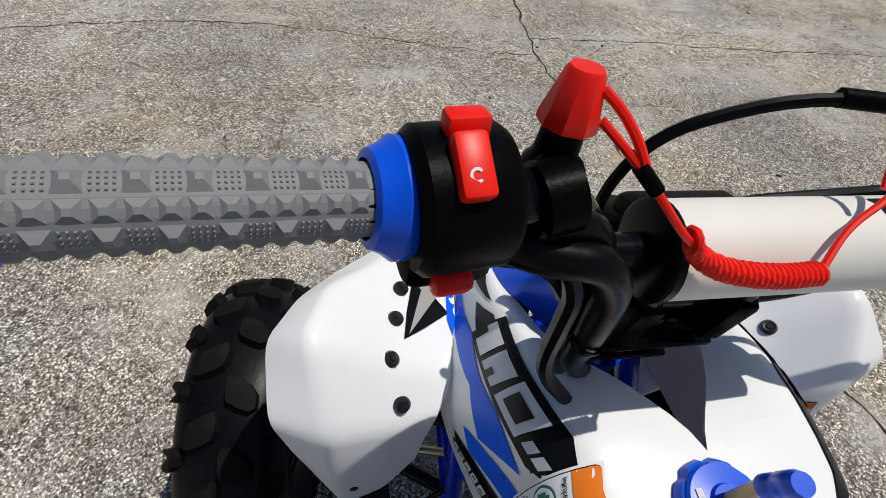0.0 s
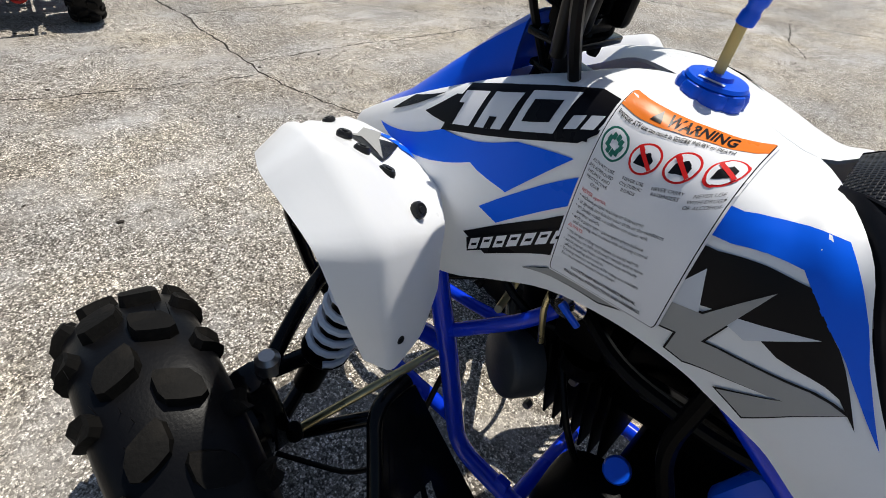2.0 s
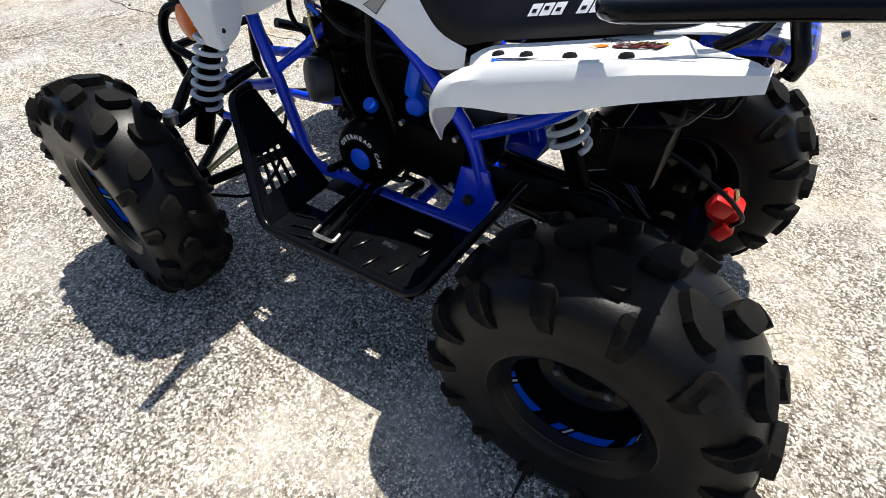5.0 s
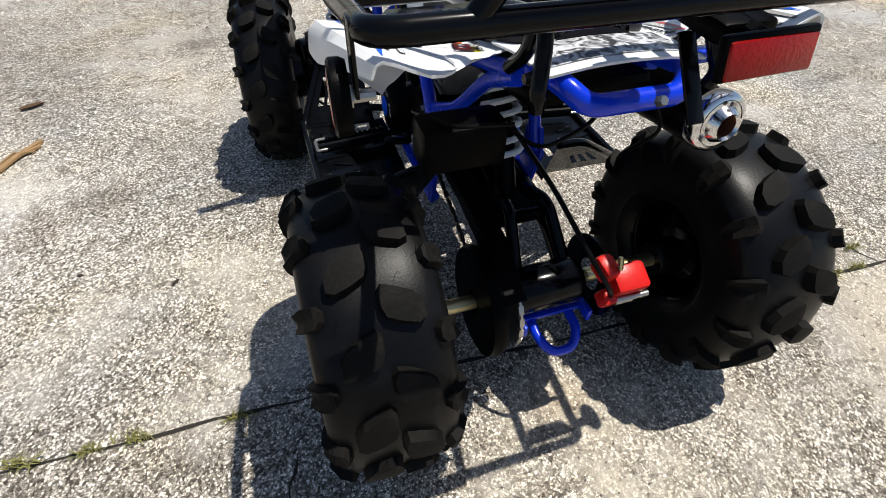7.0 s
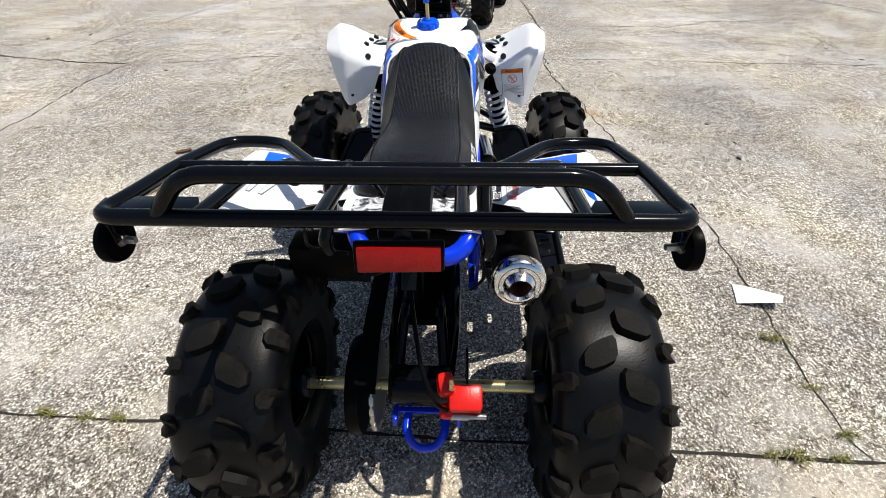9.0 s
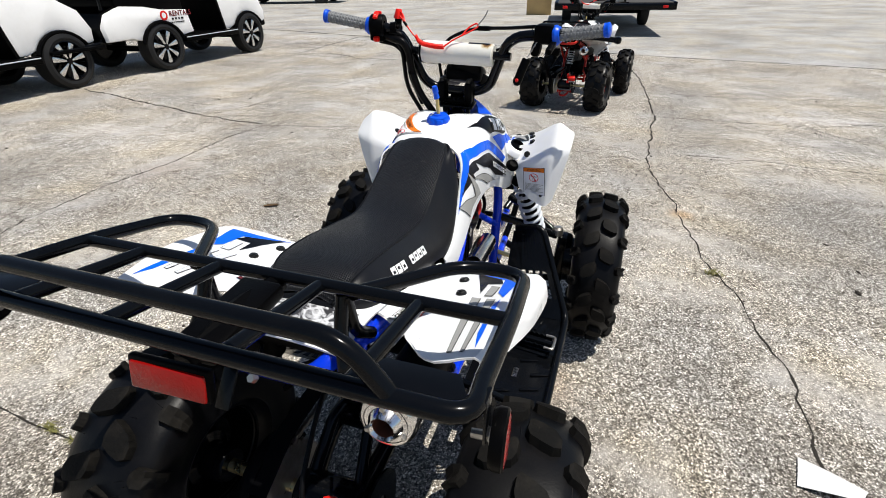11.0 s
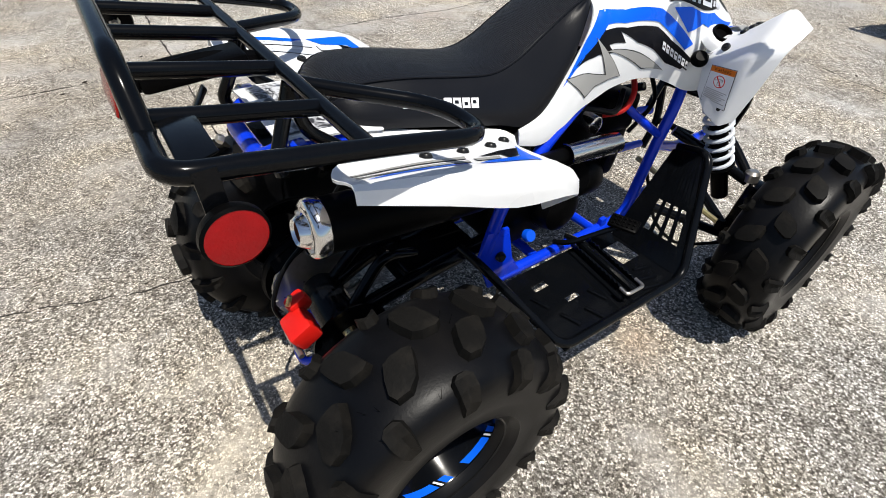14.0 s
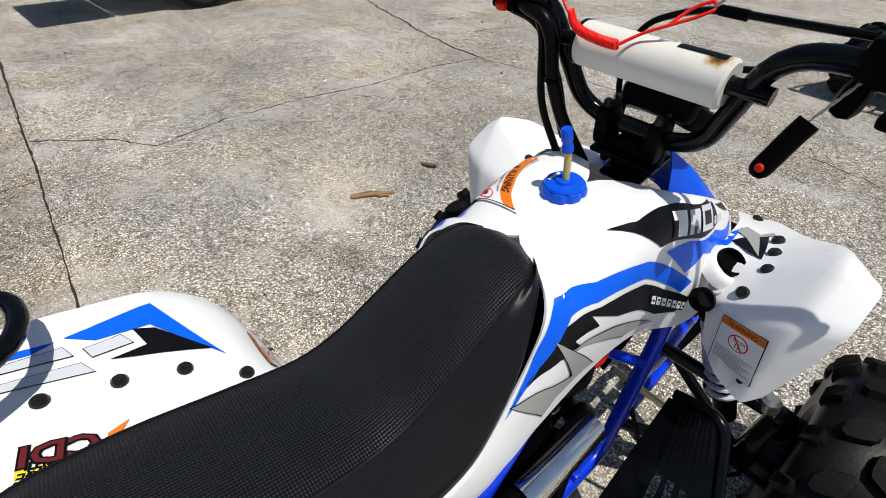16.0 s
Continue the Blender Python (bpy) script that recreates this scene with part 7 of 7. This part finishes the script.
MAIN = [(0.57, 6.95), (0.47, 6.245), (0.535, 5.79), (0.63, 5.0), (0.69, 4.35), (0.70, 3.72), (0.66, 3.20), (0.625, 2.82), (0.635, 2.42), (0.69, 2.20), (0.745, 2.05), (0.76, 1.75), (0.823, 1.406), (0.893, 1.235), (0.925, 1.054), (0.962, 0.912),
        (0.958, 0.80), (0.943, 0.566), (0.95, 0.422), (0.936, 0.26), (0.949, 0.068), (0.97, -0.005)]
crack("crack", MAIN, 0.010, 1, wander=0.010, label="dark wandering crack with weeds in it")
crack("joint", [(1.6, -0.030), (1.03, -0.012), (0.0, 0.022), (-0.99, 0.055), (-2.164, 0.094), (-3.4, 0.125), (-4.85, 0.161), (-7.5, 0.24)], 0.011, 2, wander=0.0025, label="straight dark joint between slabs")
crack("joint", [(-2.164, 0.094), (-2.155, -0.06), (-2.13, -1.2), (-2.10, -3.5)], 0.009, 3, wander=0.003)
crack("crack", [(0.63, 2.83), (1.10, 2.80), (1.60, 2.76), (2.10, 2.73), (2.8, 2.70)], 0.007, 4)
crack("crack", [(0.61, 2.66), (0.49, 2.665), (0.122, 2.733), (-0.10, 2.79), (-0.48, 2.885), (-0.80, 2.91), (-1.11, 2.898), (-1.40, 2.86), (-1.70, 2.78), (-2.205, 2.70)], 0.007, 5)
crack("crack", [(0.68, 3.72), (1.20, 3.70), (1.722, 3.663), (2.088, 3.824), (3.03, 3.94)], 0.007, 6)
crack("crack", [(1.722, 3.663), (1.98, 3.38), (2.3, 3.15)], 0.005, 7)
crack("joint", [(3.0, 5.3), (3.52, 4.55), (3.925, 3.83), (4.511, 2.535), (4.80, 1.883), (5.119, 1.342), (5.8, 0.1)], 0.010, 8, wander=0.004)
crack("joint", [(6.6, 2.9), (6.952, 1.660), (7.2, 0.9), (7.6, -0.5)], 0.010, 9, wander=0.004)
crack("crack", [(4.97, 1.534), (4.3, 1.35), (3.80, 1.08)], 0.006, 10)
crack("crack", [(-5.3, 3.45), (-4.99, 3.37), (-4.30, 3.19), (-3.45, 2.97), (-2.87, 2.81), (-2.205, 2.70)], 0.014, 11, wander=0.014)
crack("crack", [(-2.205, 2.70), (-2.25, 2.25), (-2.24, 1.90), (-2.28, 1.38), (-2.29, 0.93), (-2.24, 0.72), (-2.19, 0.562), (-2.43, 0.40), (-2.655, 0.11)], 0.009, 12)
crack("crack", [(-2.86, 2.89), (-2.619, 3.576), (-2.236, 4.768), (-2.0, 5.6)], 0.006, 13)
crack("crack", [(-5.2, 5.794), (-4.161, 5.975), (-3.775, 6.30), (-3.009, 5.92), (-2.557, 5.935), (-1.8, 5.7)], 0.013, 14)
crack("crack", [(-4.161, 5.975), (-4.2, 7.0), (-4.242, 8.198), (-3.6, 8.3)], 0.013, 15)
crack("joint", [(-9.0, 9.5), (-6.301, 9.02), (-3.0, 7.95), (0.37, 7.01), (1.165, 6.816), (2.6, 6.54), (5.5, 5.9)], 0.020, 16, wander=0.006)
crack("crack", [(-0.75, -0.92), (-0.635, -0.637), (-0.572, -0.459), (-0.53, -0.325), (-0.507, -0.198), (-0.46, -0.05)], 0.007, 18, step=0.02, wander=0.007)
crack("crack", [(0.636, 4.715), (1.016, 4.55), (1.675, 4.56), (2.3, 4.7)], 0.006, 17)


def weed(x, y, size, seed):
    """A low tuft of bent grass blades."""
    rnd = random.Random(seed)
    bm = bmesh.new()
    for k in range(46):
        a, out = rnd.uniform(0, 6.28), rnd.uniform(0.3, 1.0) * size
        h, w = rnd.uniform(0.25, 0.6) * size, size * 0.05
        b = Vector((rnd.gauss(0, size * 0.55), rnd.gauss(0, size * 0.12), 0))
        d = Vector((math.cos(a), math.sin(a), 0))
        s = Vector((-d.y, d.x, 0)) * w
        rows = [[b - s, b + s], [b + d * out * 0.4 + Vector((0, 0, h)) - s * 0.8, b + d * out * 0.4 + Vector((0, 0, h)) + s * 0.8], [b + d * out + Vector((0, 0, h * 0.75)) - s * 0.1, b + d * out + Vector((0, 0, h * 0.75)) + s * 0.1]]
        loft(rows, bm=bm)
    ob = part("weed", bm, WEED, None)
    ob.location = (x, y, 0)
    return tagged(ob, "low tuft of dry green grass in a concrete joint", "weed", "weeds in the joints")


WEED = material("grass_blades", (0.20, 0.19, 0.06), 0.6, vary=0.5, scale=30, fine=0.3)
for k, (x, y, size) in enumerate(((-0.908, 0.055, 0.030), (-0.811, 0.048, 0.022), (-0.735, 0.046, 0.026), (0.805, -0.003, 0.034), (0.755, -0.001, 0.022), (0.925, 0.335, 0.032), (0.945, 0.05, 0.024), (0.900, -0.006, 0.022), (0.944, 0.178, 0.018),
                                   (-0.56, 0.036, 0.024), (0.828, 1.37, 0.034))):
    weed(x, y, size, 40 + k)

# a dropped sheet of paper, one side lifted
pp = [[(0.889, 0.470, 0.003), (0.900, 0.512, 0.004), (0.910, 0.554, 0.004)], [(0.942, 0.458, 0.018), (0.948, 0.490, 0.018), (0.953, 0.522, 0.018)], [(1.000, 0.448, 0.030), (1.006, 0.462, 0.030), (1.016, 0.476, 0.030)]]
tagged(part("paper_scrap", thicken(loft(smooth_rows(pp, 3, 3)), 0.0008), material("creased_paper", (0.78, 0.78, 0.76), 0.7, vary=0.08, scale=20, bump=0.3, bump_scale=60)), "creased white scrap of paper on the concrete", "paper scrap")

# splintered wood, a dead leaf and small dark grit
WOOD = material("dry_wood", (0.30, 0.19, 0.09), 0.8, vary=0.35, scale=25, fine=0.3, bump=0.5, bump_scale=150)
wb = bmesh.new()
for k, (dx, dy, r) in enumerate(((0.0, 0.0, 0.0075), (0.010, 0.004, 0.0055), (-0.008, 0.012, 0.004))):
    tube([(-1.205 + dx, 1.004 + dy, 0.006), (-1.168 + dx, 1.075 + dy, 0.008 + 0.003 * k), (-1.120 + dx * 0.4, 1.158 - 0.03 * k, 0.006)], r, 5, 0, bm=wb)
tagged(part("wood_splinter", wb, WOOD, smooth=False), "splintered brown stick lying on the concrete", "stick")
leaf = [[(-1.235 + 0.02 * k + 0.006 * u, 1.392 + 0.012 * k - 0.012 * u * (1 - abs(k - 1.5) / 2.2), 0.003 + 0.008 * abs(u)) for u in (-1, 0, 1)] for k in range(4)]
tagged(part("dead_leaf", thicken(loft(smooth_rows(leaf, 2, 2)), 0.0006), material("dry_leaf", (0.10, 0.06, 0.03), 0.8, vary=0.3, scale=40)), "curled brown dead leaf on the concrete", "leaf")
rnd = random.Random(77)
gb = bmesh.new()
SPREAD = [(1.299, 1.385, 0.011), (1.304, 1.754, 0.008)] + [(rnd.uniform(-5, 4.5), rnd.uniform(-1.0, 6.5), rnd.uniform(0.003, 0.009)) for k in range(170)]
for x, y, r in SPREAD:
    bmesh.ops.create_icosphere(gb, subdivisions=1, radius=r, matrix=pose(x, y, r * 0.35, 0, 0, rnd.uniform(0, 360)) @ Matrix.Diagonal((rnd.uniform(0.8, 2.2), 0.8, 0.5, 1)))
tagged(part("loose_grit", gb, material("dark_grit", (0.035, 0.028, 0.022), 0.85, vary=0.5, scale=9), smooth=False), "scattered dark crumbs and bits of bark on the concrete", "grit", kind="stuff")

# ---- the second quad bike, alike but a size smaller and red ----
RED_FRAME = material("red_frame_paint", (0.50, 0.018, 0.010), 0.3, vary=0.12, scale=12, bump=0.04, bump_scale=160, dirt=(0.10, 0.04, 0.03), dirt_scale=14, dirt_amount=0.25)
SWAP = {BLUE.name: RED_FRAME, BLUE_PLASTIC.name: BLACK_PLASTIC, D_BLUE.name: D_RED}
second = copy_thing(atv, pose(-0.025, 3.815, 0, 0, 0, -9.0) @ Matrix.Scale(0.86, 4) @ atv.matrix_world)
tagged(second, "small white and red youth quad bike with black rear rack", "quad bike")
for ob in second.children_recursive:
    if ob.type == 'MESH' and any(m and m.name in SWAP for m in ob.data.materials):
        ob.data = ob.data.copy()
        for k, m in enumerate(ob.data.materials):
            if m and m.name in SWAP:
                ob.data.materials[k] = SWAP[m.name]


# ---- golf carts ----
CART_WHITE = material("white_gloss_body", (0.86, 0.86, 0.86), 0.22, vary=0.03, scale=3, coat=0.4, dirt=(0.4, 0.37, 0.32), dirt_scale=5, dirt_amount=0.12)
MACHINED = material("machined_alloy", (0.72, 0.72, 0.73), 0.22, 0.95, vary=0.08, scale=30)
STREET_TYRE = material("street_tyre_rubber", (0.010, 0.010, 0.0105), 0.6, vary=0.3, scale=12, fine=0.2, bump=0.3, bump_scale=120, spec=0.25)


def road_wheel(parent, x, y, r, half, side, spokes=7):
    """A low tyre on a black alloy wheel with machined spokes."""
    rim = r * 0.72
    t = part("wheel", lathe([(rim, -half * 0.9), (rim + (r - rim) * 0.4, -half), (r * 0.97, -half * 0.85), (r, -half * 0.5), (r, half * 0.5), (r * 0.97, half * 0.85), (rim + (r - rim) * 0.4, half), (rim, half * 0.9), (rim * 0.9, half * 0.6), (rim * 0.9, -half * 0.8)], 48, (0, 0, 0), (0, 90, 0)), STREET_TYRE, parent, "black tyre on a machined alloy wheel")
    t.matrix_local = pose(x, y, r, 0, 0, 0)
    part("rim", lathe([(0, half * 0.1), (rim * 0.9, half * 0.05), (rim * 0.9, half * 0.75), (rim * 0.96, half * 0.92), (rim * 1.01, half * 0.9)], 40, (0, 0, 0), (0, 90 * side, 0)), BLACK, t, "glossy black rim")
    for k in range(spokes):
        a = 360.0 * k / spokes
        b = prism([(rim * 0.16, -rim * 0.045), (rim * 0.88, -rim * 0.15), (rim * 0.96, -rim * 0.10), (rim * 0.96, rim * 0.10), (rim * 0.88, rim * 0.15), (rim * 0.16, rim * 0.045)], half * 0.22, bevel=0.004)
        b.transform(pose(0, 0, 0, 0, 90 * side, 0) @ pose(0, 0, half * 0.62, 0, 0, a))
        part("spoke", b, MACHINED, t)
    part("hub_cap", lathe([(0, half * 0.92), (rim * 0.13, half * 0.92), (rim * 0.17, half * 0.8), (rim * 0.17, half * 0.3)], 24, (0, 0, 0), (0, 90 * side, 0)), BLACK, t)
    return t


def side_plate(outline, x0, x1, bevel=0.02):
    """An outline in y and z, given its depth in x."""
    return prism(outline, x1 - x0, Matrix(((0, 0, 1, x0), (1, 0, 0, 0), (0, 1, 0, 0), (0, 0, 0, 1))), bevel)


def arch(cy, cz, r, a0, a1, n=10):
    return [(cy + r * math.cos(radians(a0 + (a1 - a0) * k / n)), cz + r * math.sin(radians(a0 + (a1 - a0) * k / n))) for k in range(n + 1)]


def golf_cart(at, turn, group="golf carts"):
    """Origin on the ground under the rear axle's right-hand end; y is ahead, the body lies towards -x."""
    c = thing("golf_cart", "white golf cart with black seats, roof and alloy wheels", "golf cart", at, turn, group)
    W = 1.22
    for y in (0.0, 1.58):
        road_wheel(c, -0.10, y, 0.275, 0.10, 1)
        road_wheel(c, 0.10 - W, y, 0.275, 0.10, -1)
        part("axle", tube([(-0.18, y, 0.238), (0.18 - W, y, 0.238)], 0.035, 10, 0), BLACK_PLASTIC, c)
    tail = [(-0.72, 0.40), (-0.74, 0.55), (-0.66, 0.68), (-0.45, 0.75), (-0.15, 0.73), (0.10, 0.685), (0.47, 0.665), (0.52, 0.40)] + [(0.36, 0.375)] + arch(0, 0.238, 0.315, 25, 155)[0:] + [(-0.42, 0.40)]
    part("rear_body", side_plate(tail, -W + 0.03, -0.03, 0.03), CART_WHITE, c, "white moulded rear body")
    part("rear_panel", side_plate([(-0.725, 0.40), (-0.755, 0.55), (-0.675, 0.69), (-0.46, 0.765), (-0.45, 0.75), (-0.655, 0.675), (-0.735, 0.55), (-0.71, 0.40)], -W + 0.09, -0.09, 0), BLACK_PLASTIC, c, "black panel at the tail")
    part("kick_panel", side_plate([(1.095, 0.36), (0.992, 0.87), (1.03, 0.88), (1.125, 0.37)], -W + 0.055, -0.055, 0), BLACK_PLASTIC, c, "black kick panel under the dashboard")
    part("wheel_arch", tube([(-0.02, y, z) for y, z in arch(0, 0.238, 0.318, 18, 162)], 0.022, 8, 0), BLACK_PLASTIC, c)
    cowl = [(1.12, 0.37), (1.02, 0.86), (1.30, 0.98), (1.62, 0.90), (1.90, 0.74), (2.00, 0.55), (1.98, 0.42), (1.90, 0.40)] + arch(1.58, 0.238, 0.315, 32, 148) + [(1.22, 0.37)]
    part("front_cowl", side_plate(cowl, -W + 0.05, -0.05, 0.035), CART_WHITE, c, "white moulded front cowl")
    part("wheel_arch", tube([(-0.035, y, z) for y, z in arch(1.58, 0.238, 0.318, 25, 155)], 0.022, 8, 0), BLACK_PLASTIC, c)
    for x in (-0.02, 0.02 - W):
        part("rocker_panel", block((0.075, 0.98, 0.075), (x, 0.79, 0.332), bevel=0.012), BLACK_PLASTIC, c, "black rocker panel with a bright strip")
        part("rocker_strip", block((0.006, 0.95, 0.010), (x + (0.039 if x > -0.5 else -0.039), 0.79, 0.352), bevel=0.002), D_LIGHT, c)
    part("floor_pan", block((W - 0.10, 0.72, 0.03), (-W / 2, 0.82, 0.345), bevel=0.006), BLACK_PLASTIC, c)
    part("dashboard", block((W - 0.12, 0.16, 0.22), (-W / 2, 1.04, 0.93), (12, 0, 0), 0.04), BLACK_PLASTIC, c)
    part("seat_base", block((W - 0.14, 0.95, 0.20), (-W / 2, -0.02, 0.76), bevel=0.03), BLACK_PLASTIC, c, "black seat base")
    for y, back in ((0.26, 0.02), (-0.46, -0.22)):
        part("seat", block((W - 0.10, 0.48, 0.12), (-W / 2, y, 0.91), bevel=0.04, seg=3), BLACK_PLASTIC, c, "black vinyl bench seat")
        part("seat_back", block((W - 0.14, 0.10, 0.42), (-W / 2, back - 0.02, 1.18), (-8, 0, 0), 0.04, seg=3), BLACK_PLASTIC, c)
    for x in (-0.05, 0.05 - W):
        part("arm_rest", tube([(x, 0.02, 0.90), (x, 0.04, 1.06), (x, 0.36, 1.06), (x, 0.42, 0.88)], 0.018, 10, 0.05), BLACK, c)
    part("rear_step", block((W - 0.10, 0.60, 0.035), (-W / 2, -1.06, 0.37), bevel=0.01), BLACK_PLASTIC, c, "black fold-down rear foot platform")
    for x in (-0.14, 0.14 - W):
        part("step_bracket", tube([(x, -1.28, 0.36), (x, -0.72, 0.40), (x, -0.66, 0.62)], 0.02, 8, 0.06), BLACK, c)
        part("roof_post", tube([(x + (0.05 if x > -0.5 else -0.05), 1.28, 0.94), (x, 1.02, 1.50), (x, 0.95, 1.86)], 0.02, 10, 0.08), BLACK, c)
        part("roof_post", tube([(x, -0.62, 0.72), (x, -0.56, 1.30), (x, -0.52, 1.86)], 0.02, 10, 0.08), BLACK, c)
    part("roof", block((W + 0.04, 2.02, 0.07), (-W / 2, 0.25, 1.89), bevel=0.03, seg=3), BLACK_PLASTIC, c, "black moulded roof")
    part("front_bumper", block((W - 0.2, 0.09, 0.12), (-W / 2, 2.00, 0.40), bevel=0.03), BLACK_PLASTIC, c)
    part("steering_column", tube([(-W * 0.70, 1.00, 0.86), (-W * 0.70, 0.80, 1.06)], 0.022, 10, 0), BLACK_PLASTIC, c)
    ring = [(-W * 0.70 + 0.17 * math.cos(q), 0.78 + 0.12 * math.sin(q), 1.07 + 0.12 * math.sin(q)) for q in (2 * math.pi * k / 24 for k in range(24))]
    part("steering_wheel", tube(ring, 0.013, 8, 0, closed=True), BLACK_PLASTIC, c)
    for x in (-0.28, 0.28 - W):
        part("headlight", lathe([(0, 0.03), (0.06, 0.025), (0.085, 0.0), (0.085, -0.06)], 24, (x, 1.93, 0.66), (-70, 0, 0)), D_LIGHT, c, "clear headlight")
    # print on the side panel
    letters("RENTALS", 0.085, lambda u, v: (-0.0245, 0.17 + u, 0.605 + v), D_BROWN, c, bold=0.002)
    for k, (w, z) in enumerate(((0.030, 0.575), (0.030, 0.575), (0.022, 0.575), (0.040, 0.575))):
        part("print_bar", block((0.002, w, 0.022), (-0.0255, 0.21 + 0.05 * k, z), bevel=0), D_BLACK, c)
    for k in range(9):
        part("print_bar", block((0.002, 0.024, 0.012), (-0.0255, 0.13 + 0.030 * k, 0.535), bevel=0), D_BLACK, c)
    part("round_mark", side_plate(arch(0.09, 0.62, 0.055, 0, 360, 14)[:-1], -0.028, -0.0250, 0), D_RED, c, "red round printed mark")
    part("round_mark", side_plate(arch(0.09, 0.62, 0.032, 0, 360, 10)[:-1], -0.0262, -0.0244, 0), D_WHITE, c)
    part("side_vent", block((0.008, 0.10, 0.035), (-0.026, 0.20, 0.455), bevel=0.004), BLACK_PLASTIC, c)
    return c


cart = golf_cart((-5.02, 1.84, 0), 3.0)
copy_thing(cart, pose(-4.97, 4.58, 0, 0, 0, -1.5))


# ---- far vehicles and the trailer ----
def parked_suv(at, turn):
    """A dark car: y is ahead, origin on the ground in its middle."""
    c = thing("parked_car", "dark parked car with alloy wheels on the concrete", "car", at, turn, "parked cars")
    side = [(-2.30, 0.45), (-2.35, 0.95), (-2.25, 1.15), (-2.0, 1.68), (-0.6, 1.74), (0.35, 1.66), (0.95, 1.14), (2.05, 1.02), (2.32, 0.80), (2.34, 0.42), (1.98, 0.34)] + arch(1.55, 0.38, 0.43, 5, 175) + [(-1.10, 0.32)] + arch(-1.55, 0.38, 0.43, 5, 175) + [(-2.05, 0.36)]
    part("body", side_plate(side, -0.92, 0.92, 0.05), BLACK, c, "dark glossy car body")
    for s in (1, -1):
        glass = [(-1.9, 1.12), (-1.80, 1.58), (-0.6, 1.64), (0.28, 1.58), (0.78, 1.14)]
        part("side_window", side_plate(glass, 0.915 * s - 0.01, 0.915 * s + 0.012, 0.004), BLACK_PLASTIC, c, "dark tinted window")
        part("sill", block((0.08, 2.3, 0.10), (0.90 * s, 0.0, 0.34), bevel=0.02), BLACK_PLASTIC, c)
        part("mirror", block((0.16, 0.09, 0.14), (1.0 * s, 0.72, 1.15), bevel=0.03), BLACK, c)
        for y in (-1.55, 1.55):
            road_wheel(c, 0.82 * s, y, 0.38, 0.12, s, 6)
    part("bumper", block((1.75, 0.12, 0.22), (0, 2.33, 0.5), bevel=0.05), BLACK_PLASTIC, c)
    part("bumper", block((1.75, 0.12, 0.22), (0, -2.35, 0.5), bevel=0.05), BLACK_PLASTIC, c)
    return c


car = parked_suv((-12.9, 18.9, 0), -76)
copy_thing(car, pose(-6.6, 22.6, 0, 0, 0, 96))


def flat_trailer(at, turn):
    t = thing("flat_trailer", "low flat trailer with a dark steel deck", "trailer", at, turn)
    part("deck", block((1.9, 4.4, 0.05), (0, 0, 0.50), bevel=0.008), material("worn_deck", (0.06, 0.055, 0.05), 0.6, vary=0.4, scale=3, fine=0.3), t, "worn dark deck boards")
    for x in (-0.95, 0.95):
        part("side_rail", block((0.06, 4.44, 0.12), (x, 0, 0.47), bevel=0.008), BLACK, t)
        road_wheel(t, x * 0.80, -0.1, 0.24, 0.09, 1 if x > 0 else -1, 5)
    for y in (-2.22, 2.22):
        part("end_rail", block((1.9, 0.06, 0.10), (0, y, 0.46), bevel=0.008), BLACK, t)
    part("axle", tube([(-0.7, -0.1, 0.24), (0.7, -0.1, 0.24)], 0.03, 8, 0), BLACK, t)
    part("stand", tube([(0, 1.9, 0.45), (0, 1.9, 0.0)], 0.03, 8, 0), BLACK, t)
    part("tow_bar", tube([(-0.6, 2.2, 0.45), (0, 3.4, 0.42), (0.6, 2.2, 0.45)], 0.035, 8, 0.05), BLACK, t)
    for x in (-0.8, 0.8):
        part("marker_light", block((0.08, 0.02, 0.04), (x, -2.262, 0.46), bevel=0.004), D_RED, t)
    return t


flat_trailer((-0.05, 11.2, 0), 6)
board = thing("plywood_board", "tan plywood board standing upright beside the trailer", "board", (-1.75, 13.4, 0), 4)
part("panel", block((0.62, 0.03, 1.3), (0, 0, 0.65), (6, 0, 0), 0.004), material("tan_plywood", (0.50, 0.36, 0.17), 0.65, vary=0.15, scale=5, fine=0.12), board)
part("foot_brace", tube([(-0.25, 0.30, 0.02), (-0.25, -0.06, 0.9)], 0.018, 6, 0), WOOD, board)
part("foot_brace", tube([(0.25, 0.30, 0.02), (0.25, -0.06, 0.9)], 0.018, 6, 0), WOOD, board)
